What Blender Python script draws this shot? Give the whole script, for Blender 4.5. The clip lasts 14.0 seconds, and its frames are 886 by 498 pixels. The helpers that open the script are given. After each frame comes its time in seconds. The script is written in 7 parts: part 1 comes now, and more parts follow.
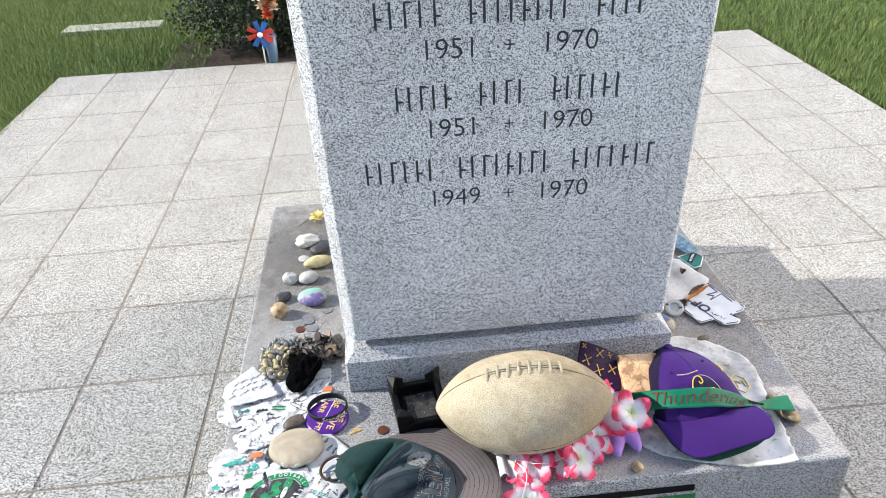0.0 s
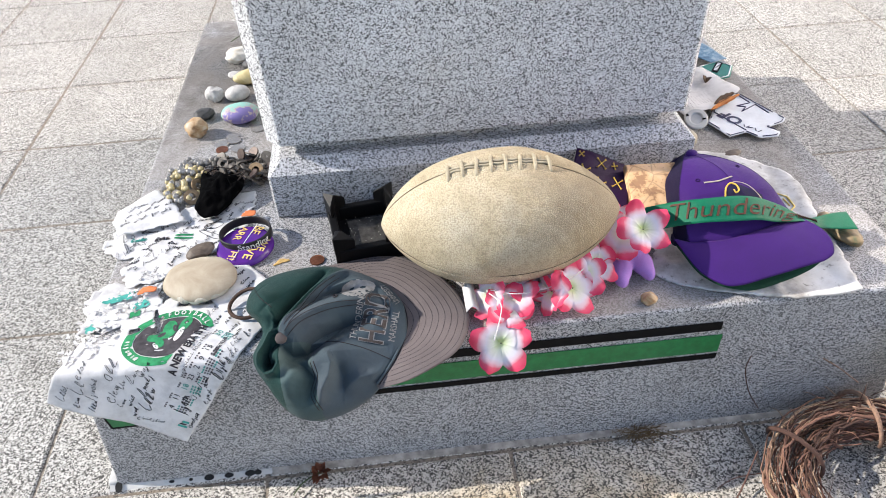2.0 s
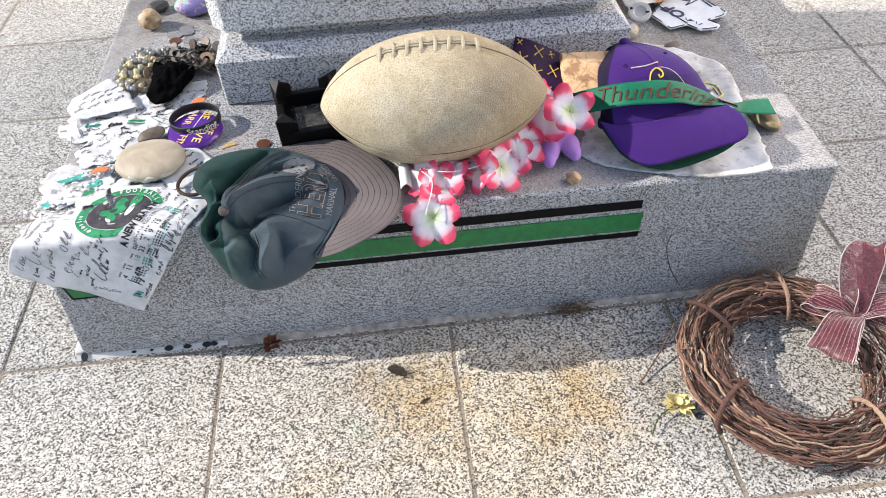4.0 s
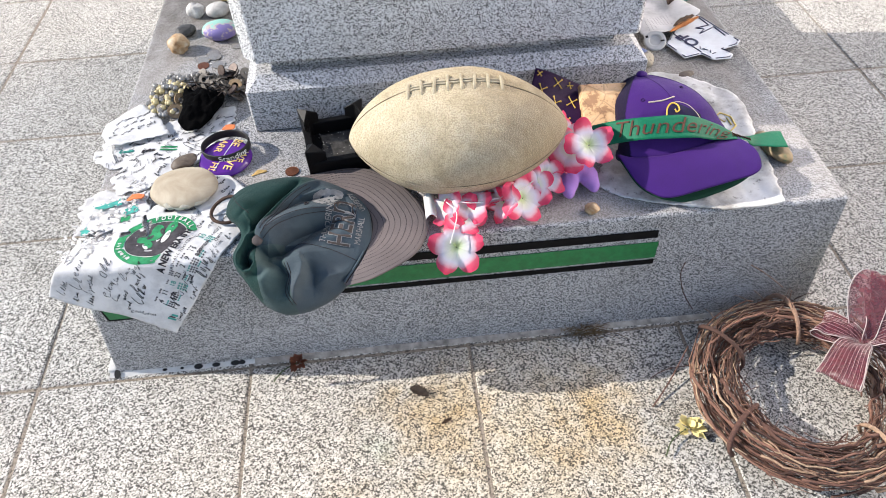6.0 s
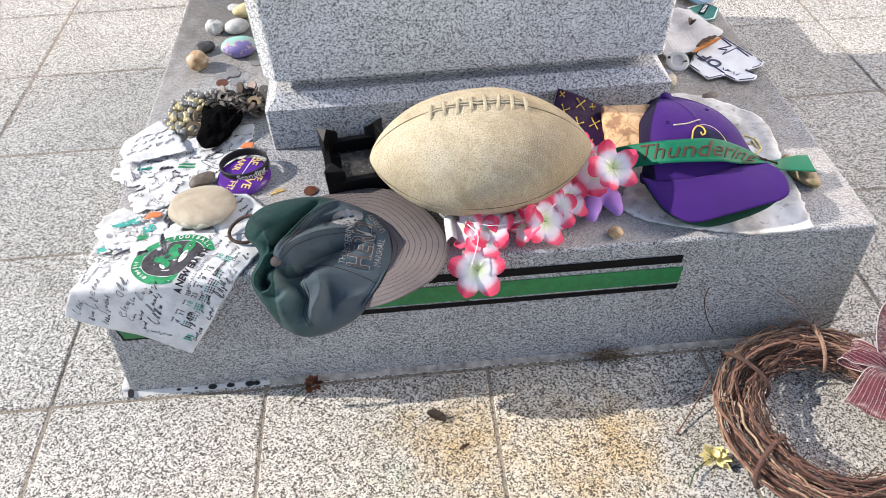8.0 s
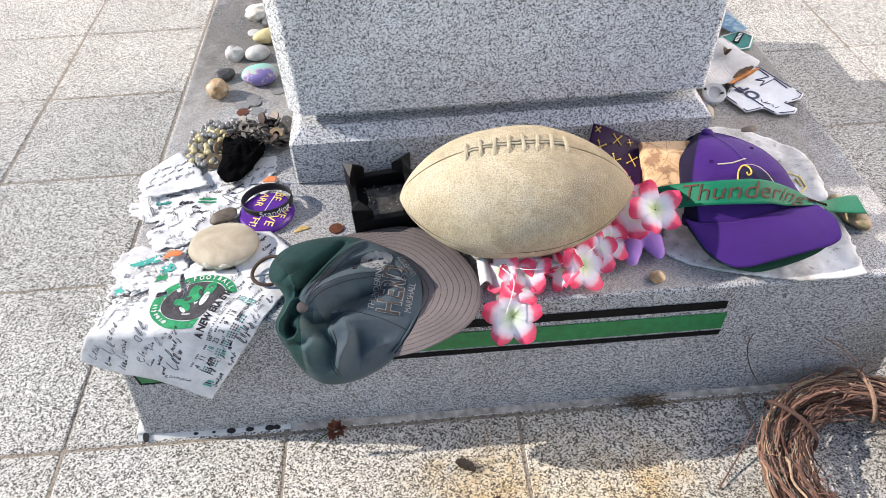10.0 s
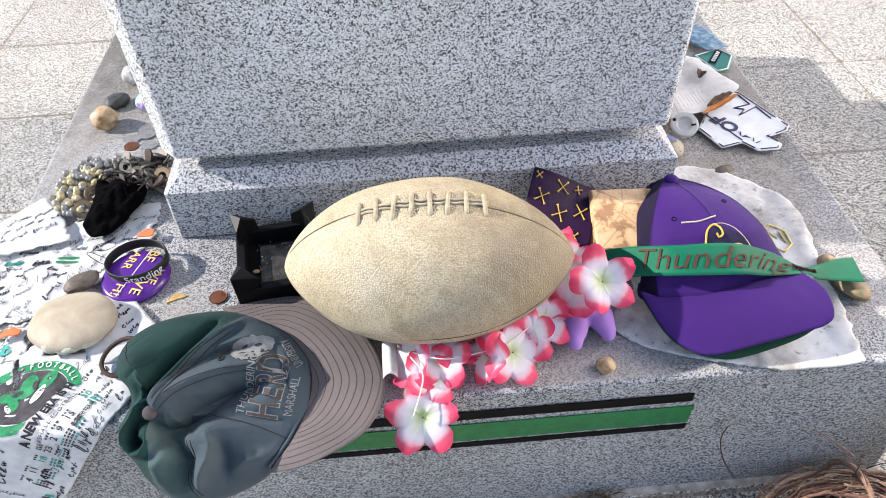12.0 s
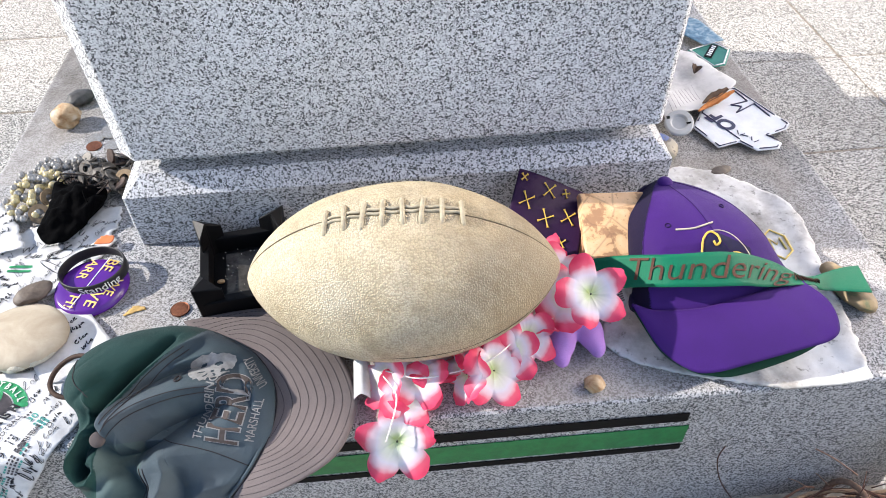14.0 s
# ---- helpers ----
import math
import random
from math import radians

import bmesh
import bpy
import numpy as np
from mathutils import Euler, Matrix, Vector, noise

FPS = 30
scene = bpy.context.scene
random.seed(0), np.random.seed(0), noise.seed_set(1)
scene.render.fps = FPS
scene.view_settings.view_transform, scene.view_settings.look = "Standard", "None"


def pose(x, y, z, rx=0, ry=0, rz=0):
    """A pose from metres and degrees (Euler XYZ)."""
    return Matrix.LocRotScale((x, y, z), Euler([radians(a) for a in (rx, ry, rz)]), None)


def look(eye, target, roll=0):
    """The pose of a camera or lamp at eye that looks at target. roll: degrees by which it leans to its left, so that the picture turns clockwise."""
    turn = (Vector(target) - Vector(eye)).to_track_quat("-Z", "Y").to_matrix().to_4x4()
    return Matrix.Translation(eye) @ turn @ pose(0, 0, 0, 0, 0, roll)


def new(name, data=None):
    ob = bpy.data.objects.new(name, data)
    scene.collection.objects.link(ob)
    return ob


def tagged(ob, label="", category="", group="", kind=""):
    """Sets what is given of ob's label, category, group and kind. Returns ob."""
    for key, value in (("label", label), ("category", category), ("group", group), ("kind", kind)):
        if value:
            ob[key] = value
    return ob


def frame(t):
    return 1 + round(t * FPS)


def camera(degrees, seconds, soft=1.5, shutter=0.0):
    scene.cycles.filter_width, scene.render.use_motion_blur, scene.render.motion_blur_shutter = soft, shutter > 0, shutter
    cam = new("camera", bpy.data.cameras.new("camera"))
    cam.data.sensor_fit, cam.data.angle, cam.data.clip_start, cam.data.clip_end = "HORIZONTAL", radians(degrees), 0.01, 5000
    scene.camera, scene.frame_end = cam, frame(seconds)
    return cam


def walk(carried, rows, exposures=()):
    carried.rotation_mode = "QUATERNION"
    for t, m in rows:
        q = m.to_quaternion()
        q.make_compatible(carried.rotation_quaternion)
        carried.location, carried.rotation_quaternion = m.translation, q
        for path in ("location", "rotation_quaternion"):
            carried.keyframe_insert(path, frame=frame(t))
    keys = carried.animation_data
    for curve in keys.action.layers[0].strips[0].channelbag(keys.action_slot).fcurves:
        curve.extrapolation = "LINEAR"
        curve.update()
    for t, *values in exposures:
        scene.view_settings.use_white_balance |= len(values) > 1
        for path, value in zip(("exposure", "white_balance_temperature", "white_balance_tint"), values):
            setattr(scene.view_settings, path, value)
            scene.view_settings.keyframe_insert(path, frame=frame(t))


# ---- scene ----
cam = camera(63.6, 14.0, soft=0.9)
PATH = [
    (0, (0.351, -0.719, 1.137), (0.469, 0.966, 0.066), -2.8),
    (0.5, (0.344, -0.628, 1.024), (0.459, 1.039, -0.076), -3.0),
    (1, (0.371, -0.596, 0.931), (0.485, 1.036, -0.218), -3.0),
    (1.5, (0.393, -0.579, 0.876), (0.503, 1.004, -0.342), -3.1),
    (2, (0.409, -0.567, 0.836), (0.517, 0.958, -0.453), -3.0),
    (2.5, (0.444, -0.593, 0.814), (0.557, 0.871, -0.544), -2.7),
    (3, (0.483, -0.649, 0.809), (0.597, 0.769, -0.598), -2.6),
    (5.5, (0.442, -0.648, 0.881), (0.551, 0.715, -0.579), -2.3),
    (6, (0.446, -0.642, 0.884), (0.546, 0.728, -0.57), -2.4),
    (6.5, (0.442, -0.632, 0.882), (0.537, 0.746, -0.564), -2.3),
    (7, (0.437, -0.626, 0.88), (0.526, 0.758, -0.56), -2.4),
    (9.5, (0.419, -0.599, 0.887), (0.488, 0.819, -0.522), -2.3),
    (10, (0.404, -0.562, 0.881), (0.47, 0.861, -0.523), -2.4),
    (10.5, (0.385, -0.52, 0.882), (0.453, 0.904, -0.52), -2.3),
    (11, (0.42, -0.461, 0.849), (0.489, 0.961, -0.556), -2.3),
    (11.5, (0.47, -0.413, 0.835), (0.542, 1.011, -0.568), -2.2),
    (12, (0.513, -0.391, 0.812), (0.593, 1.033, -0.589), -2.1),
    (12.5, (0.538, -0.374, 0.797), (0.626, 1.049, -0.605), -1.9),
    (13, (0.543, -0.363, 0.792), (0.632, 1.06, -0.61), -1.9),
    (13.5, (0.549, -0.35, 0.805), (0.645, 1.07, -0.599), -1.8),
    (14, (0.533, -0.346, 0.785), (0.627, 1.067, -0.627), -1.8),
]
walk(cam, [(t, look(eye, target, roll)) for t, eye, target, roll in PATH],
     [(0.0, 0.74, 6250, 9), (0.5, 0.70, 6350, 10), (1.0, 0.72, 6450, 12), (10.5, 0.74, 6450, 12), (12.5, 0.90, 6350, 12), (14.0, 0.92, 6350, 12)])

# ---- world and sun ----
world = bpy.data.worlds.new("sky")
scene.world = world
world.use_nodes = True
wn = world.node_tree.nodes
sky = wn.new("ShaderNodeTexSky")
sky.sky_type = "NISHITA"
sky.sun_disc = False
sky.sun_elevation = radians(32)
sky.dust_density = 3.0
sky.sun_rotation = radians(81.8)
wn["Background"].inputs["Strength"].default_value = 0.185
world.node_tree.links.new(sky.outputs[0], wn["Background"].inputs["Color"])
sun_data = bpy.data.lights.new("sun", "SUN")
sun_data.energy, sun_data.angle, sun_data.color = 4.2, radians(0.6), (1.0, 0.94, 0.85)
sun = new("sun", sun_data)
sun.matrix_world = look((-3.0, 0.41, 1.86), (0, 0, 0))

# ---- material helpers ----
def material(name, rough=0.6, metal=0.0, base=(0.5, 0.5, 0.5)):
    m = bpy.data.materials.new(name)
    m.use_nodes = True
    b = m.node_tree.nodes["Principled BSDF"]
    b.inputs["Roughness"].default_value = rough
    b.inputs["Metallic"].default_value = metal
    b.inputs["Base Color"].default_value = (*base, 1)
    return m, m.node_tree, b


def node(nt, kind, **kw):
    n = nt.nodes.new(kind)
    for k, v in kw.items():
        n.inputs[k.replace("_", " ")].default_value = v
    return n


def noise_tex(nt, vec, scale, detail=3.0, rough=0.55, distortion=0.0):
    n = node(nt, "ShaderNodeTexNoise", Scale=scale, Detail=detail, Roughness=rough, Distortion=distortion)
    nt.links.new(vec, n.inputs["Vector"])
    return n.outputs["Fac"]


def ramp(nt, fac, stops):
    r = nt.nodes.new("ShaderNodeValToRGB")
    while len(r.color_ramp.elements) < len(stops):
        r.color_ramp.elements.new(0.5)
    for e, (p, c) in zip(r.color_ramp.elements, stops):
        e.position = p
        e.color = (*c, 1) if len(c) == 3 else c
    nt.links.new(fac, r.inputs[0])
    return r.outputs[0]


def mix(nt, fac, a, b, blend="MIX"):
    n = nt.nodes.new("ShaderNodeMix")
    n.data_type, n.blend_type = "RGBA", blend
    for sock, v in ((0, fac), (6, a), (7, b)):
        if isinstance(v, (int, float)):
            n.inputs[sock].default_value = v
        elif isinstance(v, tuple):
            n.inputs[sock].default_value = (*v, 1)
        else:
            nt.links.new(v, n.inputs[sock])
    return n.outputs[2]


def maths(nt, op, a, b=0.0, clamp=False):
    n = nt.nodes.new("ShaderNodeMath")
    n.operation, n.use_clamp = op, clamp
    for i, v in enumerate((a, b)):
        if isinstance(v, (int, float)):
            n.inputs[i].default_value = v
        else:
            nt.links.new(v, n.inputs[i])
    return n.outputs[0]


def bump(nt, b, height, strength=0.3, distance=0.001):
    n = node(nt, "ShaderNodeBump", Strength=strength, Distance=distance)
    nt.links.new(height, n.inputs["Height"])
    nt.links.new(n.outputs[0], b.inputs["Normal"])


def place(nt):
    return nt.nodes.new("ShaderNodeNewGeometry").outputs["Position"]


def local(nt):
    return nt.nodes.new("ShaderNodeTexCoord").outputs["Object"]


def blot(nt, pos, centre, radius, scale=30.0):
    """An uneven round stain, 0 to 1, about a point of the world."""
    d = nt.nodes.new("ShaderNodeVectorMath")
    d.operation = "DISTANCE"
    nt.links.new(pos, d.inputs[0])
    d.inputs[1].default_value = centre
    wob = maths(nt, "MULTIPLY", noise_tex(nt, pos, scale, 4), radius * 1.3)
    f = maths(nt, "DIVIDE", maths(nt, "ADD", d.outputs["Value"], wob), radius * 1.6)
    return maths(nt, "SUBTRACT", 1.0, f, clamp=True)


def granite(name, light, mid, dark, scale, rough=0.6, lo=0.40, dirt=0.0, vary=0.0, stains=()):
    m, nt, b = material(name, rough)
    pos = place(nt)
    wob = nt.nodes.new("ShaderNodeVectorMath")
    wob.operation = "ADD"
    jit = node(nt, "ShaderNodeTexNoise", Scale=scale * 1.1, Detail=2.0)
    nt.links.new(pos, jit.inputs["Vector"])
    push = nt.nodes.new("ShaderNodeVectorMath")
    push.operation = "SCALE"
    nt.links.new(jit.outputs["Color"], push.inputs[0])
    push.inputs["Scale"].default_value = 1.0 / scale
    nt.links.new(pos, wob.inputs[0])
    nt.links.new(push.outputs[0], wob.inputs[1])
    cells = node(nt, "ShaderNodeTexVoronoi", Scale=scale)
    nt.links.new(wob.outputs[0], cells.inputs["Vector"])
    each = nt.nodes.new("ShaderNodeSeparateColor")
    nt.links.new(cells.outputs["Color"], each.inputs[0])
    clump = noise_tex(nt, pos, scale * 0.30, 2.0)
    fleck = maths(nt, "ADD", maths(nt, "MULTIPLY", each.outputs[0], 0.68), maths(nt, "MULTIPLY", clump, 0.32))
    col = ramp(nt, fleck, [(lo - 0.17, dark), (lo - 0.12, mid), (lo + 0.02, mid), (lo + 0.07, light), (lo + 0.36, tuple(min(1, c * 1.15) for c in light))])
    if vary:  # clusters of flecks, seen from afar
        col = mix(nt, 1.0, col, ramp(nt, noise_tex(nt, pos, 70.0, 8.0, 0.85), [(0.38, (0.76, 0.755, 0.75)), (0.52, (1, 1, 1)), (0.62, (1.06, 1.06, 1.06))]), "MULTIPLY")
    cloud = noise_tex(nt, pos, 5.0, 5.0, 0.65)
    col = mix(nt, 1.0, col, ramp(nt, cloud, [(0.3, (0.84, 0.83, 0.81)), (0.65, (1, 1, 1))]), "MULTIPLY")
    if vary:
        rnd = nt.nodes.new("ShaderNodeObjectInfo").outputs["Random"]
        col = mix(nt, 1.0, col, ramp(nt, rnd, [(0.0, (1 - vary, 1 - vary, 1 - vary * 1.1)), (1.0, (1, 1, 0.985))]), "MULTIPLY")
    if dirt:
        sep = nt.nodes.new("ShaderNodeSeparateXYZ")
        nt.links.new(nt.nodes.new("ShaderNodeNewGeometry").outputs["Normal"], sep.inputs[0])
        film = ramp(nt, noise_tex(nt, pos, 7.0, 5.0, 0.6, 0.6), [(0.36, (0, 0, 0)), (0.60, (1, 1, 1))])
        top = maths(nt, "MULTIPLY", maths(nt, "POWER", maths(nt, "MAXIMUM", sep.outputs["Z"], 0.0), 8.0), film)
        col = mix(nt, maths(nt, "MULTIPLY", top, dirt), col, (0.33, 0.295, 0.26))
    for centre, radius, tint, amount in stains:
        col = mix(nt, maths(nt, "MULTIPLY", blot(nt, pos, centre, radius), amount, True), col, tint, "MULTIPLY")
    nt.links.new(col, b.inputs["Base Color"])
    bump(nt, b, fleck, 0.22, 0.0010)
    return m


def plain(name, colour, rough=0.6, metal=0.0, scale=60.0, vary=0.18, relief=0.15, depth=0.0006):
    """A surface of one colour with grain and blotches."""
    m, nt, b = material(name, rough, metal)
    pos = local(nt)
    f = noise_tex(nt, pos, scale, 5.0, 0.6)
    if rough > 0.6:
        b.inputs["Specular IOR Level"].default_value = 0.3
    lo, hi = tuple(c * (1 - vary) for c in colour), tuple(min(1, c * (1 + vary)) for c in colour)
    nt.links.new(ramp(nt, f, [(0.3, lo), (0.7, hi)]), b.inputs["Base Color"])
    if relief:
        bump(nt, b, noise_tex(nt, pos, scale * 8, 3.0), relief, depth)
    return m


def fabric(name, colour, rough=0.85, vary=0.15, weave=2200.0, fade=(0.5, 0.5, 0.5), faded=0.0):
    m, nt, b = material(name, rough)
    pos = local(nt)
    f = noise_tex(nt, pos, 22.0, 5.0, 0.6)
    col = ramp(nt, f, [(0.3, tuple(c * (1 - vary) for c in colour)), (0.7, tuple(min(1, c * (1 + vary)) for c in colour))])
    if faded:
        col = mix(nt, maths(nt, "MULTIPLY", ramp(nt, noise_tex(nt, pos, 11.0, 4.0), [(0.4, (0, 0, 0)), (0.7, (1, 1, 1))]), faded), col, fade)
    wv = node(nt, "ShaderNodeTexVoronoi", Scale=weave)
    nt.links.new(pos, wv.inputs["Vector"])
    fine = mix(nt, 1.0, col, ramp(nt, wv.outputs["Distance"], [(0.0, (1, 1, 1)), (0.9, (0.7, 0.7, 0.7))]), "MULTIPLY")
    nt.links.new(fine, b.inputs["Base Color"])
    b.inputs["Sheen Weight"].default_value = 0.04
    b.inputs["Specular IOR Level"].default_value = 0.2
    bump(nt, b, wv.outputs["Distance"], 0.25, 0.0004)
    return m


# ---- mesh helpers ----
def mesh_of(name, bm, smooth=True):
    me = bpy.data.meshes.new(name)
    bm.normal_update()
    bm.to_mesh(me)
    bm.free()
    if smooth:
        me.polygons.foreach_set("use_smooth", [True] * len(me.polygons))
    return me


def part(name, bm, mat, parent=None, label="", smooth=True):
    me = bm if isinstance(bm, bpy.types.Mesh) else mesh_of(name, bm, smooth)
    if mat and not me.materials:
        me.materials.append(mat)
    ob = new(name, me)
    if parent:
        ob.parent = parent
    if label:
        tagged(ob, label)
    return ob


def thing(name, label, category, group="", at=None, kind=""):
    ob = new(name)
    ob.empty_display_size = 0.02
    if at is not None:
        ob.matrix_world = at if isinstance(at, Matrix) else Matrix.Translation(at)
    return tagged(ob, label, category, group, kind)


def box(size, centre=(0, 0, 0), bevel=0.0, seg=2, turn=None):
    bm = bmesh.new()
    m = Matrix.Translation(centre) @ (turn or Matrix()) @ Matrix.Diagonal((*size, 1))
    bmesh.ops.create_cube(bm, size=1.0, matrix=m)
    if bevel:
        bmesh.ops.bevel(bm, geom=bm.edges[:], offset=bevel, segments=seg, profile=0.6, affect="EDGES")
    return bm


def prism(outline, z0, z1, bevel=0.0, top_inset=0.0):
    bm = bmesh.new()
    cx = sum(p[0] for p in outline) / len(outline)
    cy = sum(p[1] for p in outline) / len(outline)
    lo = [bm.verts.new((x, y, z0)) for x, y in outline]
    hi = [bm.verts.new((x + (cx - x) * top_inset, y + (cy - y) * top_inset, z1)) for x, y in outline]
    n = len(outline)
    bm.faces.new(lo[::-1])
    bm.faces.new(hi)
    for i in range(n):
        bm.faces.new((lo[i], lo[(i + 1) % n], hi[(i + 1) % n], hi[i]))
    if bevel:
        bmesh.ops.bevel(bm, geom=bm.edges[:], offset=bevel, segments=3, profile=0.6, affect="EDGES")
    bmesh.ops.recalc_face_normals(bm, faces=bm.faces)
    return bm


def chamfered(x0, x1, y0, y1, c, d):
    return [(x0 + c, y0), (x1 - d, y0), (x1, y0 + d), (x1, y1 - d), (x1 - d, y1), (x0 + c, y1), (x0, y1 - c), (x0, y0 + c)]


def tube(bm, points, radius, sides=6, closed=False):
    """Adds a round tube along points to bm; radius is a number or a function of 0..1."""
    pts = [Vector(p) for p in points]
    n = len(pts)
    rings, ref = [], Vector((0.13, 0.21, 0.97))
    for i, p in enumerate(pts):
        a, b = (pts[(i - 1) % n], pts[(i + 1) % n]) if closed else (pts[max(i - 1, 0)], pts[min(i + 1, n - 1)])
        d = (b - a).normalized()
        side = ref - d * ref.dot(d)
        if side.length < 1e-4:
            side = Vector((1, 0, 0)) - d * d.x
        side.normalize()
        ref = side
        up = d.cross(side)
        r = radius(i / max(n - 1, 1)) if callable(radius) else radius
        rings.append([bm.verts.new(p + (side * math.cos(k * math.tau / sides) + up * math.sin(k * math.tau / sides)) * r) for k in range(sides)])
    for i in range(n if closed else n - 1):
        a, b = rings[i], rings[(i + 1) % n]
        for k in range(sides):
            bm.faces.new((a[k], a[(k + 1) % sides], b[(k + 1) % sides], b[k]))
    if not closed:
        bm.faces.new(rings[0][::-1])
        bm.faces.new(rings[-1])
    return bm


def grid(fn, nu, nv, closed_u=False, keep=None):
    """A sheet of quads from fn(u, v), u and v from 0 to 1."""
    bm = bmesh.new()
    cols = nu if closed_u else nu + 1
    vs = [[bm.verts.new(fn(i / nu, j / nv)) for j in range(nv + 1)] for i in range(cols)]
    for i in range(nu):
        for j in range(nv):
            if keep and not keep((i + 0.5) / nu, (j + 0.5) / nv):
                continue
            a, b = vs[i], vs[(i + 1) % cols]
            bm.faces.new((a[j], b[j], b[j + 1], a[j + 1]))
    if keep:
        bmesh.ops.delete(bm, geom=[v for v in bm.verts if not v.link_faces], context="VERTS")
        for _ in range(1):  # round the stepped outline
            rim = {v: [e.other_vert(v).co.copy() for e in v.link_edges if e.is_boundary] for v in bm.verts if v.is_boundary}
            for v, near in rim.items():
                v.co = v.co * 0.4 + sum(near, Vector()) / len(near) * 0.6
    return bm


def thicken(ob, t, offset=-1.0):
    m = ob.modifiers.new("thickness", "SOLIDIFY")
    m.thickness, m.offset = t, offset
    return ob


def spline(points, n, closed=False):
    """n points along a Catmull-Rom curve through the given points."""
    pts = [Vector(p) for p in points]
    k = len(pts)
    out = []
    for i in range(n):
        s = i / n * k if closed else i / (n - 1) * (k - 1)
        j = int(min(s, k - 1 if closed else k - 2))
        f = s - j
        if closed:
            p0, p1, p2, p3 = (pts[(j + q) % k] for q in (-1, 0, 1, 2))
        else:
            p0, p1, p2, p3 = (pts[min(max(j + q, 0), k - 1)] for q in (-1, 0, 1, 2))
        out.append(0.5 * (2 * p1 + (p2 - p0) * f + (2 * p0 - 5 * p1 + 4 * p2 - p3) * f * f + (3 * p1 - p0 - 3 * p2 + p3) * f ** 3))
    return out


def letters(body, size, depth=0.0005, warp=None, shear=0.0, spacing=1.0, thin=0.0):
    """A mesh of built-in-font characters, centred, lying in the xy plane; warp moves each vertex."""
    cu = bpy.data.curves.new("letters", "FONT")
    cu.body, cu.size, cu.extrude, cu.align_x, cu.align_y = body, size, depth, "CENTER", "CENTER"
    cu.shear, cu.space_character, cu.resolution_u, cu.offset = shear, spacing, 4, -thin
    ob = bpy.data.objects.new("letters", cu)
    scene.collection.objects.link(ob)
    me = bpy.data.meshes.new_from_object(ob.evaluated_get(bpy.context.evaluated_depsgraph_get()))
    bpy.data.objects.remove(ob)
    bpy.data.curves.remove(cu)
    if warp:
        for v in me.vertices:
            v.co = warp(v.co)
    me.materials.clear()
    return me


def pebble_mesh(size, seed, rough=0.12, sub=3, facet=0.0):
    bm = bmesh.new()
    bmesh.ops.create_icosphere(bm, subdivisions=sub, radius=0.5)
    off = Vector((seed * 3.7, seed * 1.3, seed * 2.1))
    for v in bm.verts:
        d = v.co.normalized()
        r = 1 + rough * noise.noise(d * 1.3 + off) + rough * 0.35 * noise.noise(d * 4 + off)
        if facet:
            r *= 1 - facet * abs(noise.cell(d * 1.8 + off))
        p = d * 0.5 * r
        v.co = Vector((p.x * size[0], p.y * size[1], p.z * size[2]))
    lowest = min(v.co.z for v in bm.verts)
    for v in bm.verts:
        v.co.z -= lowest + size[2] * 0.06
        v.co.z = max(v.co.z, 0.0)
    return bm

# ---- ground, pavement ----
TOP = 0.231
rng = random.Random(4)
m_bed = granite("joint mortar", (0.26, 0.22, 0.172), (0.19, 0.16, 0.125), (0.09, 0.076, 0.062), 400.0, 0.9)
RUST, GREENISH = (0.95, 0.74, 0.42), (0.72, 0.88, 0.78)
m_tile = granite("flamed granite paving", (0.60, 0.578, 0.535), (0.35, 0.332, 0.298), (0.072, 0.067, 0.060), 525.0, 0.75, 0.500, vary=0.10, stains=[
    ((0.46, -0.20, 0), 0.45, (0.86, 0.82, 0.74), 1.0), ((0.476, -0.13, 0), 0.085, RUST, 1.35), ((0.69, -0.15, 0), 0.085, RUST, 1.25), ((0.60, -0.17, 0), 0.24, (0.97, 0.87, 0.68), 1.2), ((0.40, -0.10, 0), 0.05, RUST, 0.7),
    ((0.385, -0.165, 0), 0.03, GREENISH, 0.9), ((0.62, -0.20, 0), 0.05, RUST, 0.6), ((0.33, -0.25, 0), 0.07, RUST, 0.5)])
m_grass_ground = plain("lawn soil", (0.040, 0.058, 0.012), 0.95, 0, 9.0, 0.45, 0.5, 0.01)

bm = bmesh.new()
bmesh.ops.create_grid(bm, x_segments=2, y_segments=2, size=400)
ground = tagged(part("ground", bm, m_grass_ground), "mown green lawn that reaches the horizon", "lawn", kind="structure")
ground.location.z = -0.03

X_JOINTS = (-1.314, -1.024, -0.728, -0.419, -0.110, 0.199, 0.525, 0.847, 1.152, 1.457, 1.752, 2.045, 2.335)
Y_JOINTS = tuple(-0.014 - 0.306 * k for k in range(9, 0, -1)) + (-0.012, 0.305, 0.609, 0.914, 1.219, 1.522, 1.827, 2.130, 2.430, 2.726, 3.019)
X0, X1, Y0, Y1 = X_JOINTS[0], X_JOINTS[-1], Y_JOINTS[0], Y_JOINTS[-1]
pavement = tagged(part("pavement", box((X1 - X0, Y1 - Y0, 0.06), ((X0 + X1) / 2, (Y0 + Y1) / 2, -0.0318)), m_bed, smooth=False),
                  "terrace of square pale granite paving slabs", "pavement", kind="structure")

